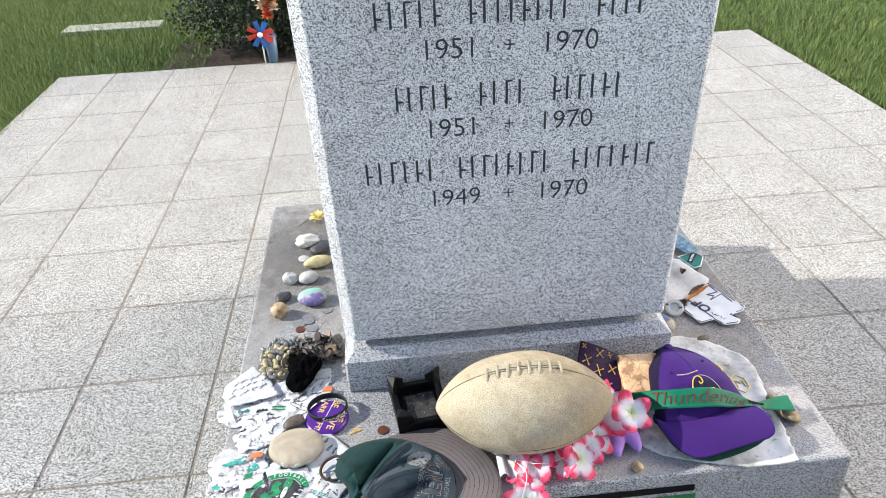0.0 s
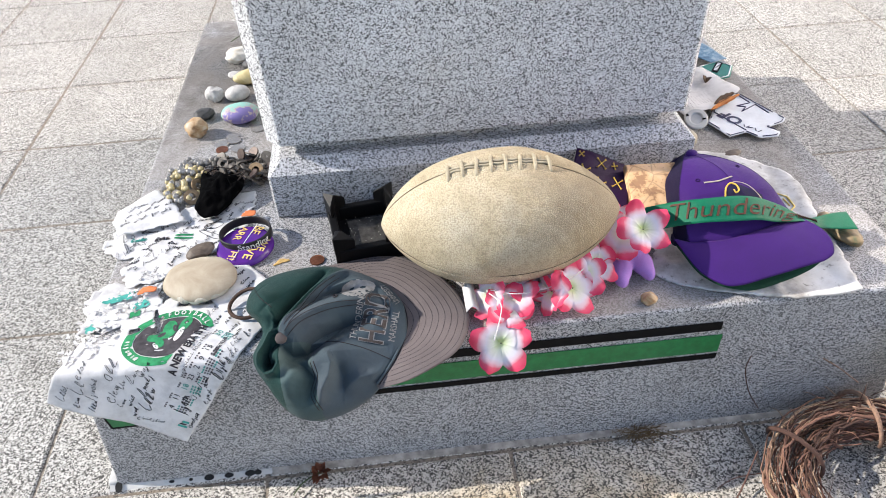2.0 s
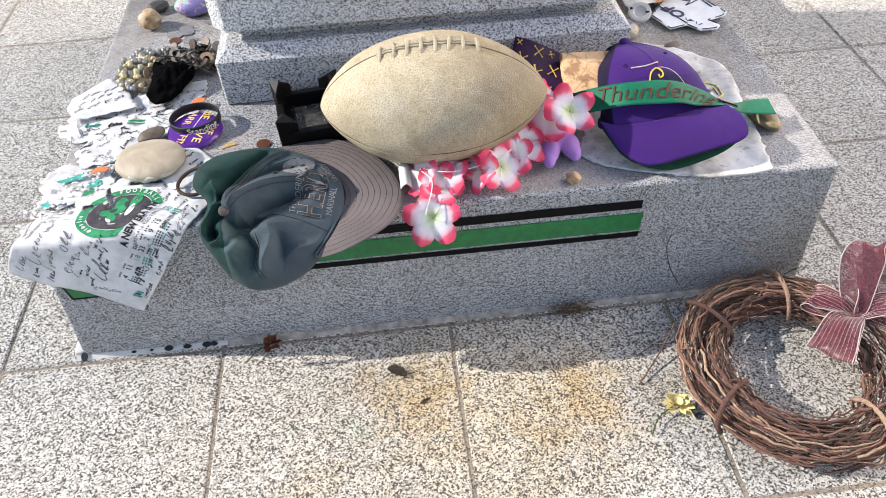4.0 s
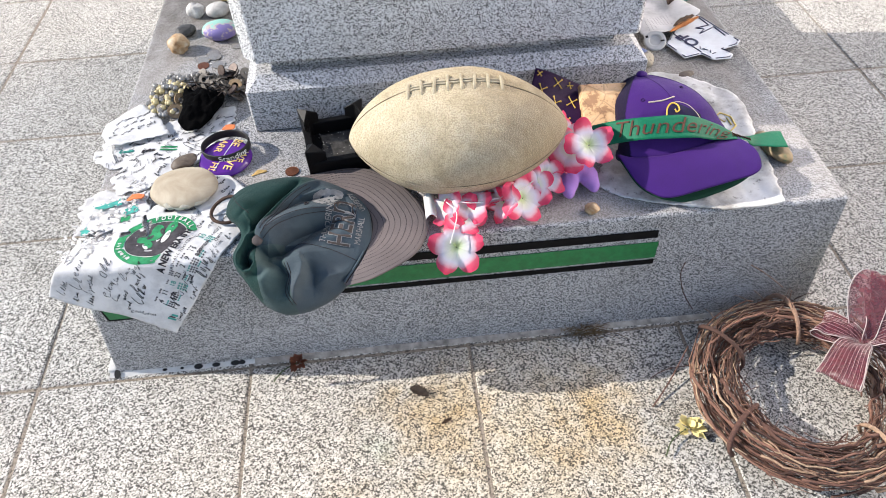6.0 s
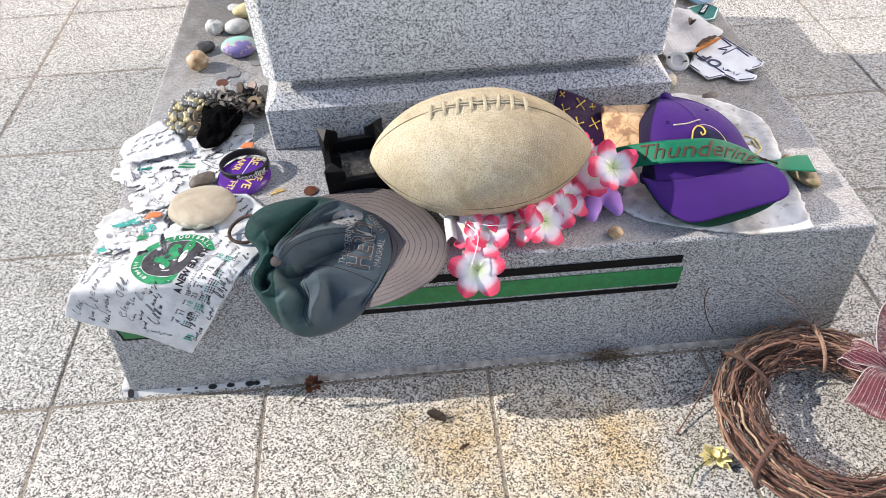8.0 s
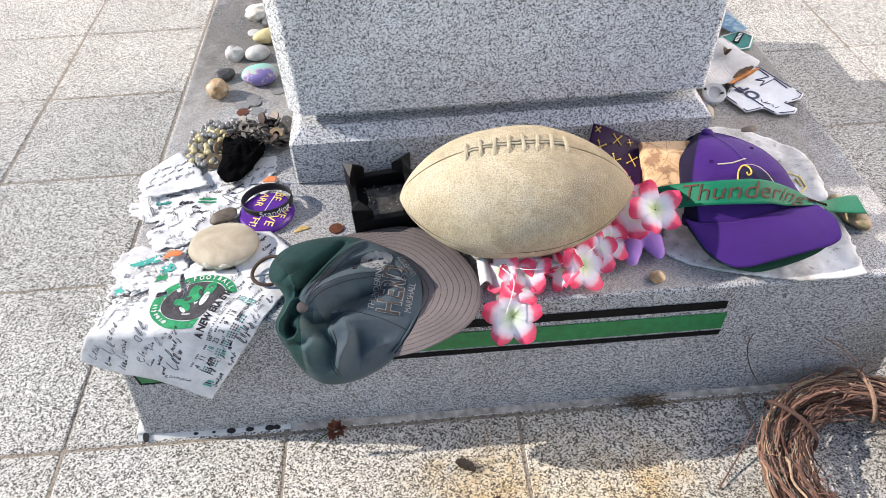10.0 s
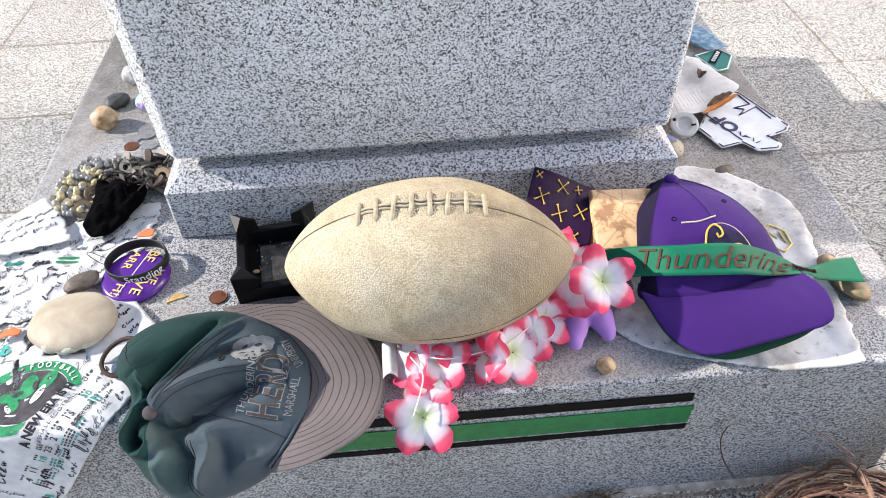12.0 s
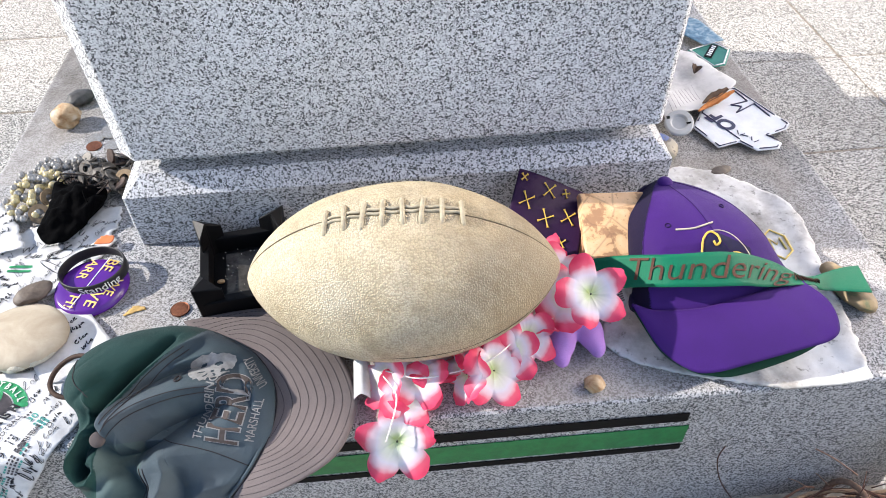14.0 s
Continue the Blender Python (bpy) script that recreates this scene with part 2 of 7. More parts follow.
# ---- the monument ----
m_granite = granite("grey granite", (0.78, 0.78, 0.79), (0.53, 0.53, 0.54), (0.072, 0.072, 0.075), 720.0, 0.5, 0.462)
m_granite_base = granite("grey granite, soiled", (0.47, 0.47, 0.475), (0.265, 0.265, 0.27), (0.040, 0.045, 0.047), 800.0, 0.6, 0.500, dirt=0.6,
                         stains=[((0.10, 0.76, TOP), 0.36, (0.50, 0.47, 0.43), 2.2), ((1.04, 0.01, 0.10), 0.10, (0.80, 0.74, 0.52), 1.0), ((0.98, 0.40, TOP), 0.26, (0.62, 0.60, 0.56), 1.8)])
m_granite_foot = granite("grey granite foot", (0.60, 0.60, 0.61), (0.39, 0.39, 0.40), (0.070, 0.070, 0.068), 680.0, 0.55, 0.48)
m_cut = plain("cut letters", (0.045, 0.045, 0.05), 0.9)

monument = thing("monument", "grey granite memorial shaft with cut dates on a broad base block", "monument")
BX0, BX1, BY1 = 0.0, 1.055, 1.0


def base_shape():
    """The base block: its ends lean in towards the top, its edges are worn round."""
    bm = bmesh.new()
    lo = [bm.verts.new(p) for p in ((BX0 - 0.002, 0, -0.02), (BX1, 0, -0.02), (BX1, BY1, -0.02), (BX0 - 0.002, BY1, -0.02))]
    hi = [bm.verts.new(p) for p in ((0.027, -0.001, TOP), (1.034, -0.004, TOP), (1.034, BY1 - 0.012, TOP), (0.027, BY1 - 0.012, TOP))]
    bm.faces.new(lo[::-1])
    bm.faces.new(hi)
    for i in range(4):
        bm.faces.new((lo[i], lo[(i + 1) % 4], hi[(i + 1) % 4], hi[i]))
    bmesh.ops.bevel(bm, geom=bm.edges[:], offset=0.006, segments=3, profile=0.55, affect="EDGES")
    return bm


base_block = part("base_block", base_shape(), m_granite_base, monument, "wide low granite base, soiled on top")
plinth = part("plinth", prism(chamfered(0.236, 0.826, 0.250, 0.862, 0.003, 0.001), TOP + 0.0025, 0.300, 0.0), m_granite_foot, monument)
part("joint", prism(chamfered(0.239, 0.823, 0.253, 0.859, 0.003, 0.001), TOP - 0.002, TOP + 0.003, 0.0), plain("dark joint", (0.03, 0.03, 0.032), 0.9), monument, smooth=False)
bm = bmesh.new()
for k, p in enumerate((0.0, 0.018)):
    for x, y in chamfered(0.236 + p, 0.826 - p, 0.250 + p, 0.862 - p, 0.003, 0.001):
        bm.verts.new((x, y, 0.300 + k * 0.0175))
bm.verts.ensure_lookup_table()
for k in range(8):
    bm.faces.new((bm.verts[k], bm.verts[(k + 1) % 8], bm.verts[8 + (k + 1) % 8], bm.verts[8 + k]))
bm.faces.new(bm.verts[8:16])
part("plinth_slope", bm, m_granite_foot, plinth, smooth=False)
neck = part("neck", prism(chamfered(0.264, 0.786, 0.288, 0.822, 0.012, 0.004), 0.305, 0.352, 0.0), m_granite_foot, monument)
shaft = part("shaft", prism(chamfered(0.240, 0.813, 0.262, 0.850, 0.019, 0.006), 0.338, 1.55, 0.003), m_granite, monument)
for v in shaft.data.vertices:  # the shaft widens a little upwards
    v.co.x += (v.co.x - 0.535) * 0.075 * (v.co.z - 0.338)
for ob in (base_block, plinth, neck, shaft):
    ob.data.polygons.foreach_set("use_smooth", [False] * len(ob.data.polygons))
FACE = 0.262


def on_face(v, cx, cz):
    return Vector((cx + v.x, FACE - 0.0006 + v.z * 0.2, cz + v.y))


def incised(body, cx, cz, size):
    return part("date", letters(body, size, 0.0004, lambda v: on_face(v, cx, cz), thin=0.0004), m_cut, shaft, smooth=False)


for z, left, right in ((0.839, "1951", "1970"), (0.722, "1951", "1970"), (0.606, "1949", "1970")):
    incised(left, 0.442, z, 0.042)
    incised(right, 0.612, z, 0.042)
    incised("+", 0.527, z, 0.034)
# unread names as rows of plain upright bars
for z, words in ((0.890, ((0.336, 0.437), (0.467, 0.614), (0.644, 0.720))), (0.772, ((0.358, 0.446), (0.479, 0.554), (0.587, 0.698))),
                 (0.657, ((0.304, 0.418), (0.446, 0.594), (0.621, 0.758)))):
    for a, b in words:
        n = max(4, round((b - a) / 0.0185))
        for i in range(n):
            x = a + (b - a) * (i + 0.5) / n
            part("letter_bar", box((0.0035, 0.0006, 0.036), (x - 0.003, FACE - 0.0004, z)), m_cut, shaft, smooth=False)
            if i % 2 == 0:
                part("letter_bar", box((0.007, 0.0006, 0.003), (x + 0.002, FACE - 0.0004, z + (0.0165 if i % 4 else -0.004))), m_cut, shaft, smooth=False)

m_black = plain("black sticker film", (0.004, 0.004, 0.0045), 0.65)
m_black.node_tree.nodes["Principled BSDF"].inputs["Specular IOR Level"].default_value = 0.12
m_green = plain("green sticker film", (0.006, 0.15, 0.042), 0.4, 0, 90, 0.25)


def sticker(name, x0, x1, z0, z1, mat, slant=0.0, proud=0.001):
    """A film on the front of the base, which leans slightly back."""
    def at(x, z):
        return Vector((x + slant * (z - z0), -0.0012 * (z + 0.02) / (TOP + 0.02) - 0.003 * x * z / TOP - proud, z))
    bm = bmesh.new()
    vs = [bm.verts.new(at(x, z)) for x, z in ((x0, z0), (x1, z0), (x1, z1), (x0, z1))]
    bm.faces.new(vs)
    return thicken(part(name, bm, mat, base_block, smooth=False), 0.0006, 1.0)


sticker("stripe", 0.243, 0.785, 0.137, 0.146, m_black)
sticker("stripe", 0.243, 0.785, 0.150, 0.181, m_green)
sticker("stripe", 0.243, 0.781, 0.190, 0.204, m_black)
sticker("emblem", 0.0345, 0.0695, 0.1245, 0.170, m_black, -0.15)
sticker("emblem", 0.0370, 0.0665, 0.1280, 0.168, m_green, -0.15, 0.0013)

# ---- caulk along the foot of the base ----
m_caulk = plain("white caulk", (0.54, 0.53, 0.50), 0.7, 0, 50, 0.12)
m_caulk_old = plain("stained caulk", (0.36, 0.33, 0.285), 0.85, 0, 45, 0.5, 0.4)
m_mortar = plain("old mortar", (0.31, 0.28, 0.245), 0.9, 0, 60, 0.45, 0.6)
m_hole = plain("dirt hole", (0.02, 0.02, 0.02), 0.9)


def bead_strip(name, x0, x1, mat, label, w=0.0088, h=0.0058):
    def fn(u, v):
        x = x0 + (x1 - x0) * u
        e = 0.0018 * noise.noise(Vector((x * 40, 3, 0)))
        return Vector((x, 0.002 - (w + e * v) * v, h * (1 - 0.4 * u) * (1 - v) ** 0.7 + 0.0006 + 0.0008 * noise.noise(Vector((x * 90, v * 3, 1)))))
    return tagged(part(name, grid(fn, int((x1 - x0) / 0.004), 5), mat), label, "caulk", kind="structure")


trim_1 = bead_strip("trim_1", -0.008, 0.205, m_caulk, "strip of white caulk with dark holes at the foot of the base")
trim_2 = bead_strip("trim_2", 0.205, 0.74, m_mortar, "weathered grey mortar strip at the foot of the base", 0.0108, 0.0050)
trim_3 = bead_strip("trim_3", 0.74, 1.052, m_caulk_old, "stained white caulk strip at the foot of the base", 0.0102, 0.0046)
trim_4 = tagged(part("trim_4", box((0.014, 1.0, 0.014), (-0.003, 0.5, 0.004), 0.003), m_caulk), "white caulk along the side of the base", "caulk", kind="structure")
for x, w, d in ((0.004, 0.009, 0.011), (0.073, 0.007, 0.003), (0.098, 0.005, 0.003), (0.122, 0.013, 0.006), (0.148, 0.012, 0.005), (0.176, 0.014, 0.006), (0.186, 0.010, 0.005)):
    bm = bmesh.new()
    bmesh.ops.create_circle(bm, cap_ends=True, segments=14, radius=0.5, matrix=Matrix.Translation((x, -0.0040, 0.0050 - 0.007 * x)) @ pose(0, 0, 0, 36, 0, 0) @ Matrix.Diagonal((w, d * 1.3, 1, 1)))
    thicken(part("hole", bm, m_hole, trim_1, smooth=False), 0.001, 1.0)

# ---- paving slabs, one by one ----
def slab_piece(sx, sy):
    bm = box((sx, sy, 0.03), (0, 0, -0.015), 0.0022, 1)
    return mesh_of("slab", bm, False)


slab_cache = {}
for i in range(len(X_JOINTS) - 1):
    for j in range(len(Y_JOINTS) - 1):
        ax, bx, ay, by = X_JOINTS[i], X_JOINTS[i + 1], Y_JOINTS[j], Y_JOINTS[j + 1]
        if ax > BX0 + 0.02 and bx < BX1 - 0.02 and ay > 0.02 and by < BY1 - 0.02:
            continue
        key = (i, round(by - ay, 3))
        if key not in slab_cache:
            slab_cache[key] = slab_piece(bx - ax - 0.0044, by - ay - 0.0044)
            slab_cache[key].materials.append(m_tile)
        ob = part("slab", slab_cache[key], None, pavement)
        ob.matrix_world = pose((ax + bx) / 2, (ay + by) / 2, rng.uniform(-0.0008, 0.0008), rng.uniform(-0.08, 0.08), rng.uniform(-0.08, 0.08), 0)

# ---- football ----
def football_material():
    m, nt, b = material("worn pale leather", 0.72)
    pos = local(nt)
    v = node(nt, "ShaderNodeTexVoronoi", Scale=520.0, Randomness=0.75)
    nt.links.new(pos, v.inputs["Vector"])
    col = ramp(nt, noise_tex(nt, pos, 26.0, 6.0, 0.65), [(0.30, (0.38, 0.31, 0.195)), (0.50, (0.53, 0.445, 0.295)), (0.70, (0.62, 0.535, 0.375))])
    grey = ramp(nt, noise_tex(nt, pos, 11.0, 5.0, 0.6, 0.4), [(0.46, (0, 0, 0)), (0.66, (1, 1, 1))])
    col = mix(nt, maths(nt, "MULTIPLY", grey, 0.6), col, (0.38, 0.345, 0.275))
    scuff = nt.nodes.new("ShaderNodeTexBrick")
    nt.links.new(pos, scuff.inputs["Vector"])
    for name, value in (("Scale", 26.0), ("Mortar Size", 0.10), ("Mortar Smooth", 1.0)):
        scuff.inputs[name].default_value = value
    worn = maths(nt, "MULTIPLY", scuff.outputs["Fac"], ramp(nt, noise_tex(nt, pos, 16.0, 3.0), [(0.45, (0, 0, 0)), (0.62, (0.30, 0.30, 0.30))]))
    col = mix(nt, worn, col, (0.66, 0.60, 0.46))
    sep = nt.nodes.new("ShaderNodeSeparateXYZ")  # the colour darkens unevenly towards the +X end
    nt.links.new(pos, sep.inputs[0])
    end_tint = ramp(nt, maths(nt, "ADD", maths(nt, "MULTIPLY", sep.outputs["X"], 3.2), noise_tex(nt, pos, 14.0, 5.0, 0.65)), [(0.48, (1, 1, 1)), (0.86, (0.58, 0.54, 0.48))])
    col = mix(nt, 1.0, col, end_tint, "MULTIPLY")
    col = mix(nt, ramp(nt, v.outputs["Distance"], [(0.42, (0, 0, 0)), (0.75, (0.55, 0.55, 0.55))]), col, (0.20, 0.155, 0.095))
    nt.links.new(col, b.inputs["Base Color"])
    h = ramp(nt, v.outputs["Distance"], [(0.0, (1, 1, 1)), (0.55, (0, 0, 0))])
    bump(nt, b, h, 1.0, 0.0007)
    return m


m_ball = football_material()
m_lace = plain("worn lace", (0.40, 0.35, 0.25), 0.85, 0, 120, 0.25, 0.4)
m_seam = plain("seam shadow line", (0.13, 0.105, 0.07), 0.9)
HALF, GIRTH = 0.1415, 0.0808
SEAMS = (5, 111, 195, 285)


def ball_radius(u):
    u = abs(u)
    return GIRTH * max(0.0, 1 - u ** 2.15) ** 0.69


def ball_point(u, deg, lift=0.0):
    """u from -1 to 1 along the axis; deg from the top towards the front."""
    a = radians(deg)
    r = ball_radius(u) + lift
    return Vector((u * HALF, -math.sin(a) * r, math.cos(a) * r))


def ball_shape(i, j):
    u = -math.cos(math.pi * j)
    deg = i * 360
    dip = 0.0
    for s in SEAMS:
        d = abs((deg - s + 180) % 360 - 180)
        dip += 0.0011 * math.exp(-(d * max(ball_radius(u), 0.01) / GIRTH / 1.3) ** 2)
    dent = 0.0016 * noise.noise(Vector((u * 2.2, math.cos(radians(deg)), math.sin(radians(deg)))) * 1.1)
    return ball_point(u, deg, -dip * min(1, ball_radius(u) / 0.03) + dent * (1 - abs(u) ** 4))


football = thing("football", "weathered pale leather football lying on the base", "football", at=pose(0.5255, 0.098, 0.3162, 0, -2.2, -5))
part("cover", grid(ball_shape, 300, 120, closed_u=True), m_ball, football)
for s in SEAMS:
    bm = bmesh.new()
    tube(bm, [ball_point(-0.985 + 1.97 * k / 60, s, -0.0009) for k in range(61)], 0.0006, 4)
    part("seam", bm, m_seam, football)
bm = bmesh.new()
for off in (-1.6, 1.6):
    tube(bm, [ball_point(-0.42 + 0.84 * k / 40, 7 - 4 * k / 40 + off + 0.5 * math.sin(k * 1.3), 0.0012) for k in range(41)], 0.0015, 6)
part("lace_run", bm, m_lace, football)
for k in range(8):
    u = -0.40 + 0.80 * k / 7
    deg = 7 - 4 * k / 7
    bm = bmesh.new()
    skew = 0.008 * math.sin(k * 2.1)
    tube(bm, [ball_point(u + skew * q / 8, deg + q * 1.3 + 0.6 * math.sin(k * 4), 0.0026 - 0.004 * abs(q / 8) ** 4) for q in range(-8, 9)], 0.0021, 7)
    part("lace", bm, m_lace, football)

# ---- caps ----
class Shell:
    """A soft crown: heights over a leaning plane, held by its rim, swelling to a plateau, with folds along lines (all in mm)."""

    def __init__(self, origin, up, rim, centre, plateau, power, folds, seed, wrinkle, bed=None):
        self.o, self.b = Vector(origin), Vector(up).normalized()
        self.a = Vector((1, 0, 0))
        self.n = self.a.cross(self.b)
        self.c, self.plateau, self.power, self.folds, self.seed, self.wrinkle, self.bed = centre, plateau, power, folds, seed, wrinkle, bed
        self.table = [None] * 720
        ring = spline(rim, 1440, closed=True)
        polar = sorted((math.atan2(p.y - centre[1], p.x - centre[0]) % math.tau, math.hypot(p.x - centre[0], p.y - centre[1]), p.z) for p in ring)
        angles = [q[0] for q in polar]
        k = 0
        for i in range(720):
            t = i / 720 * math.tau
            while k < len(angles) - 1 and angles[k] < t:
                k += 1
            self.table[i] = polar[k][1:]

    def rim_at(self, turn):
        s = (turn % 1.0) * 720
        i = int(s)
        (r0, n0), (r1, n1) = self.table[i % 720], self.table[(i + 1) % 720]
        return r0 + (r1 - r0) * (s - i), n0 + (n1 - n0) * (s - i)

    def height(self, a, b):
        da, db = a - self.c[0], b - self.c[1]
        reach, low = self.rim_at(math.atan2(db, da) / math.tau)
        r = min(1.0, math.hypot(da, db) / reach)
        drop = 1 - (1 - r ** self.power) ** (1 / self.power)
        flat_n = self.plateau(a, b)
        n = flat_n + (low - flat_n) * drop
        edge = min(1.0, (1.0 - r) * 7)
        for line, left, right, amount, sharp in self.folds:
            near, sign, along = 99.0, 1.0, 0.5
            for k in range(len(line) - 1):
                (ax, ay), (bx, by) = line[k], line[k + 1]
                dx, dy, qx, qy = bx - ax, by - ay, a - ax, b - ay
                t = min(1, max(0, (qx * dx + qy * dy) / (dx * dx + dy * dy)))
                ex, ey = qx - t * dx, qy - t * dy
                d = math.hypot(ex, ey)
                if d < near:
                    near, along, sign = d, (k + t) / (len(line) - 1), dx * ey - dy * ex
            w = left if sign > 0 else right
            if near < 3.2 * w:
                n += amount * math.exp(-(near / w) ** sharp) * (0.45 + 0.55 * math.sin(math.pi * along) ** 0.7) * edge
        q = Vector((a * 0.035, b * 0.035, self.seed))
        n += self.wrinkle * (noise.noise(q) + 0.5 * (0.5 - abs(noise.noise(q * 2.3)))) * edge
        return max(n, self.bed(a, b)) if self.bed else n

    def spot(self, a, b, n):
        return self.o + (self.a * a + self.b * b + self.n * n) * 0.001

    def at(self, a, b, lift=0.0):
        if not lift:
            return self.spot(a, b, self.height(a, b))
        h = self.height(a, b)
        ga, gb = self.height(a + 0.7, b) - h, self.height(a, b + 0.7) - h
        way = (self.n - self.a * ga / 0.7 - self.b * gb / 0.7).normalized()
        return self.spot(a, b, h) + way * lift

    def crown(self, nu, nv):
        """The mesh of the crown, tucked in below its rim."""
        def fn(u, v):
            t = u * math.tau
            reach, low = self.rim_at(u)
            r = v / 0.92
            if r > 1:
                k = (r - 1) / 0.087
                q = reach * (1 - 0.10 * k)
                return self.spot(self.c[0] + q * math.cos(t), self.c[1] + q * math.sin(t), low - 9 * k)
            q = reach * max(r, 0.003) ** 0.9
            a, b = self.c[0] + q * math.cos(t), self.c[1] + q * math.sin(t)
            return self.spot(a, b, self.height(a, b))
        return grid(fn, nu, nv, closed_u=True)

    def line(self, pts, radius, lift, n=40, sides=5):
        bm = bmesh.new()
        tube(bm, [self.at(p.x, p.y, lift) for p in spline([(x, y, 0) for x, y in pts], n)], radius, sides)
        return bm

    def patch(self, fn, nu, nv, lift, keep=None):
        return grid(lambda u, v: self.at(*fn(u, v), lift), nu, nv, keep=keep)

    def text(self, body, size, centre, way, narrow, lift, thin=0.0):
        """Lettering laid on the crown, reading along the direction way."""
        c, s = math.cos(radians(way)), math.sin(radians(way))

        def warp(q):
            x, y = q.x * 1000 * narrow, q.y * 1000
            return self.at(centre[0] + x * c - y * s, centre[1] + x * s + y * c, lift + q.z)
        return letters(body, size, 0.0002, warp, thin=thin)


def loft(inner, outer, sag, n=60, m=16):
    a, b = spline(inner, n + 1), spline(outer, n + 1)
    return grid(lambda u, v: a[round(u * n)].lerp(b[round(u * n)], v) + Vector((0, 0, sag(u, v))), n, m)


m_cap_green = fabric("dark green cotton twill", (0.0060, 0.034, 0.030), 0.8, 0.30, 2600, (0.014, 0.044, 0.042), 0.5)
m_cap_slate = fabric("sun-faded slate twill", (0.071, 0.092, 0.111), 0.8, 0.22, 2600, (0.028, 0.058, 0.068), 0.6)
m_cap_mid = fabric("faded teal twill", (0.050, 0.086, 0.088), 0.8, 0.25, 2600, (0.105, 0.140, 0.142), 0.6)
m_cap_grey = fabric("grey twill", (0.165, 0.138, 0.134), 0.85, 0.12, 2600)
m_stitch = plain("dark stitching", (0.028, 0.025, 0.027), 0.9)
m_thread = plain("pale embroidery", (0.24, 0.24, 0.235), 0.8, 0, 200, 0.25, 0.4)
m_thread_tan = plain("tan embroidery", (0.066, 0.053, 0.048), 0.8, 0, 200, 0.25, 0.4)

green_cap = thing("green_cap", "crumpled dark green cap with a grey brim, hanging over the edge", "cap")
G_RIM = [(94, 27, 36), (89, 51, 22), (71, 74, 7), (46, 91, -4), (20, 103, -17), (-6, 108, -21), (-43, 105, -19), (-72, 95, -12), (-88, 77, 1), (-90, 54, 17), (-74, 36, 34), (-69, 23, 40),
         (-74, 11, 40), (-81, -3, 38), (-78, -19, 36), (-68, -36, 30), (-60, -51, 24), (-46, -68, 14), (-25, -78, 8), (4, -76, 8), (33, -66, 18), (54, -53, 36), (77, -27, 46), (91, 0, 46)]


def g_plateau(a, b):
    return 77 - 0.15 * a - 0.42 * max(b - 24, 0) - 0.30 * max(-8 - b, 0)


def g_bed(a, b):
    """The base's top and front, which the crown lies over."""
    return min((46 - 0.575 * b) / 0.818, (26 + 0.818 * b) / 0.575) + 0.5


# creases: a line over the crown, its reach on its left and right side, its height (hollows below nought) and its sharpness
RIDGES = [([(-43, 14), (-25, 29), (-6, 39), (23, 47), (52, 49), (78, 44)], 9, 7, 15, 1.5), ([(-44, 22), (-30, 42), (-10, 64), (12, 84), (30, 96)], 3.5, 5, 13, 1.4),
          ([(-6, 52), (14, 68), (38, 76), (60, 74)], 4, 4, 8, 1.4), ([(-56, 47), (-50, 37), (-53, 24), (-60, 12), (-70, -3), (-73, -15), (-65, -25), (-55, -24), (-49, -13), (-47, 2)], 5, 3.2, 14, 1.5),
          ([(4, -9), (8, -20), (4, -34), (-5, -48), (-9, -62)], 6, 7, 14, 1.4), ([(20, -48), (38, -38), (60, -35), (76, -28)], 7, 8, 8, 1.5), ([(-30, -24), (-44, -38), (-42, -52)], 10, 8, 8, 1.7),
          ([(-72, 70), (-62, 60), (-56, 52)], 18, 16, 13, 1.8)]
HOLLOWS = [([(-54, 22), (-40, 43), (-20, 67), (2, 91)], 6, 3.5, -22, 1.4), ([(-30, 40), (-14, 51), (8, 61), (36, 66)], 4, 4.5, -16, 1.3), ([(-45, 4), (-37, -6), (-22, -5), (0, 11), (22, 22), (44, 28)], 8, 9, -38, 1.5),
           ([(-58, 8), (-63, -4), (-61, -15), (-54, -14)], 5, 6, -24, 1.5), ([(-50, 30), (-46, 16), (-54, 6)], 5, 5, -12, 1.4), ([(-38, -12), (-24, -20), (-14, -33), (-20, -52)], 6, 7, -16, 1.4),
           ([(12, -18), (17, -34), (16, -52)], 7, 9, -11, 1.5), ([(62, 62), (70, 40), (76, 20)], 5, 6, -6, 1.5), ([(26, 6), (52, -2), (70, -8)], 7, 8, -6, 1.6)]
g_shell = Shell((0.31, 0.02, 0.195), (0, 0.818, 0.575), G_RIM, (2, 12), g_plateau, 3.2, RIDGES + HOLLOWS, 3.0, 2.0, g_bed)
g_crown = thicken(part("crown", g_shell.crown(380, 130), m_cap_green, green_cap), 0.0014, 1.0)
g_crown.data.materials.append(m_cap_slate)
g_crown.data.materials.append(m_cap_mid)
for poly in g_crown.data.polygons:  # the front panels have faded to slate, the side to teal
    d = poly.center - g_shell.o
    a, b = d.dot(g_shell.a) * 1000, d.dot(g_shell.b) * 1000
    behind = b - 20 > 1.06 * (a + 49) or a < -48
    poly.material_index = 0 if behind else 2 if b < 6 and a < -16 - 0.1 * b else 1

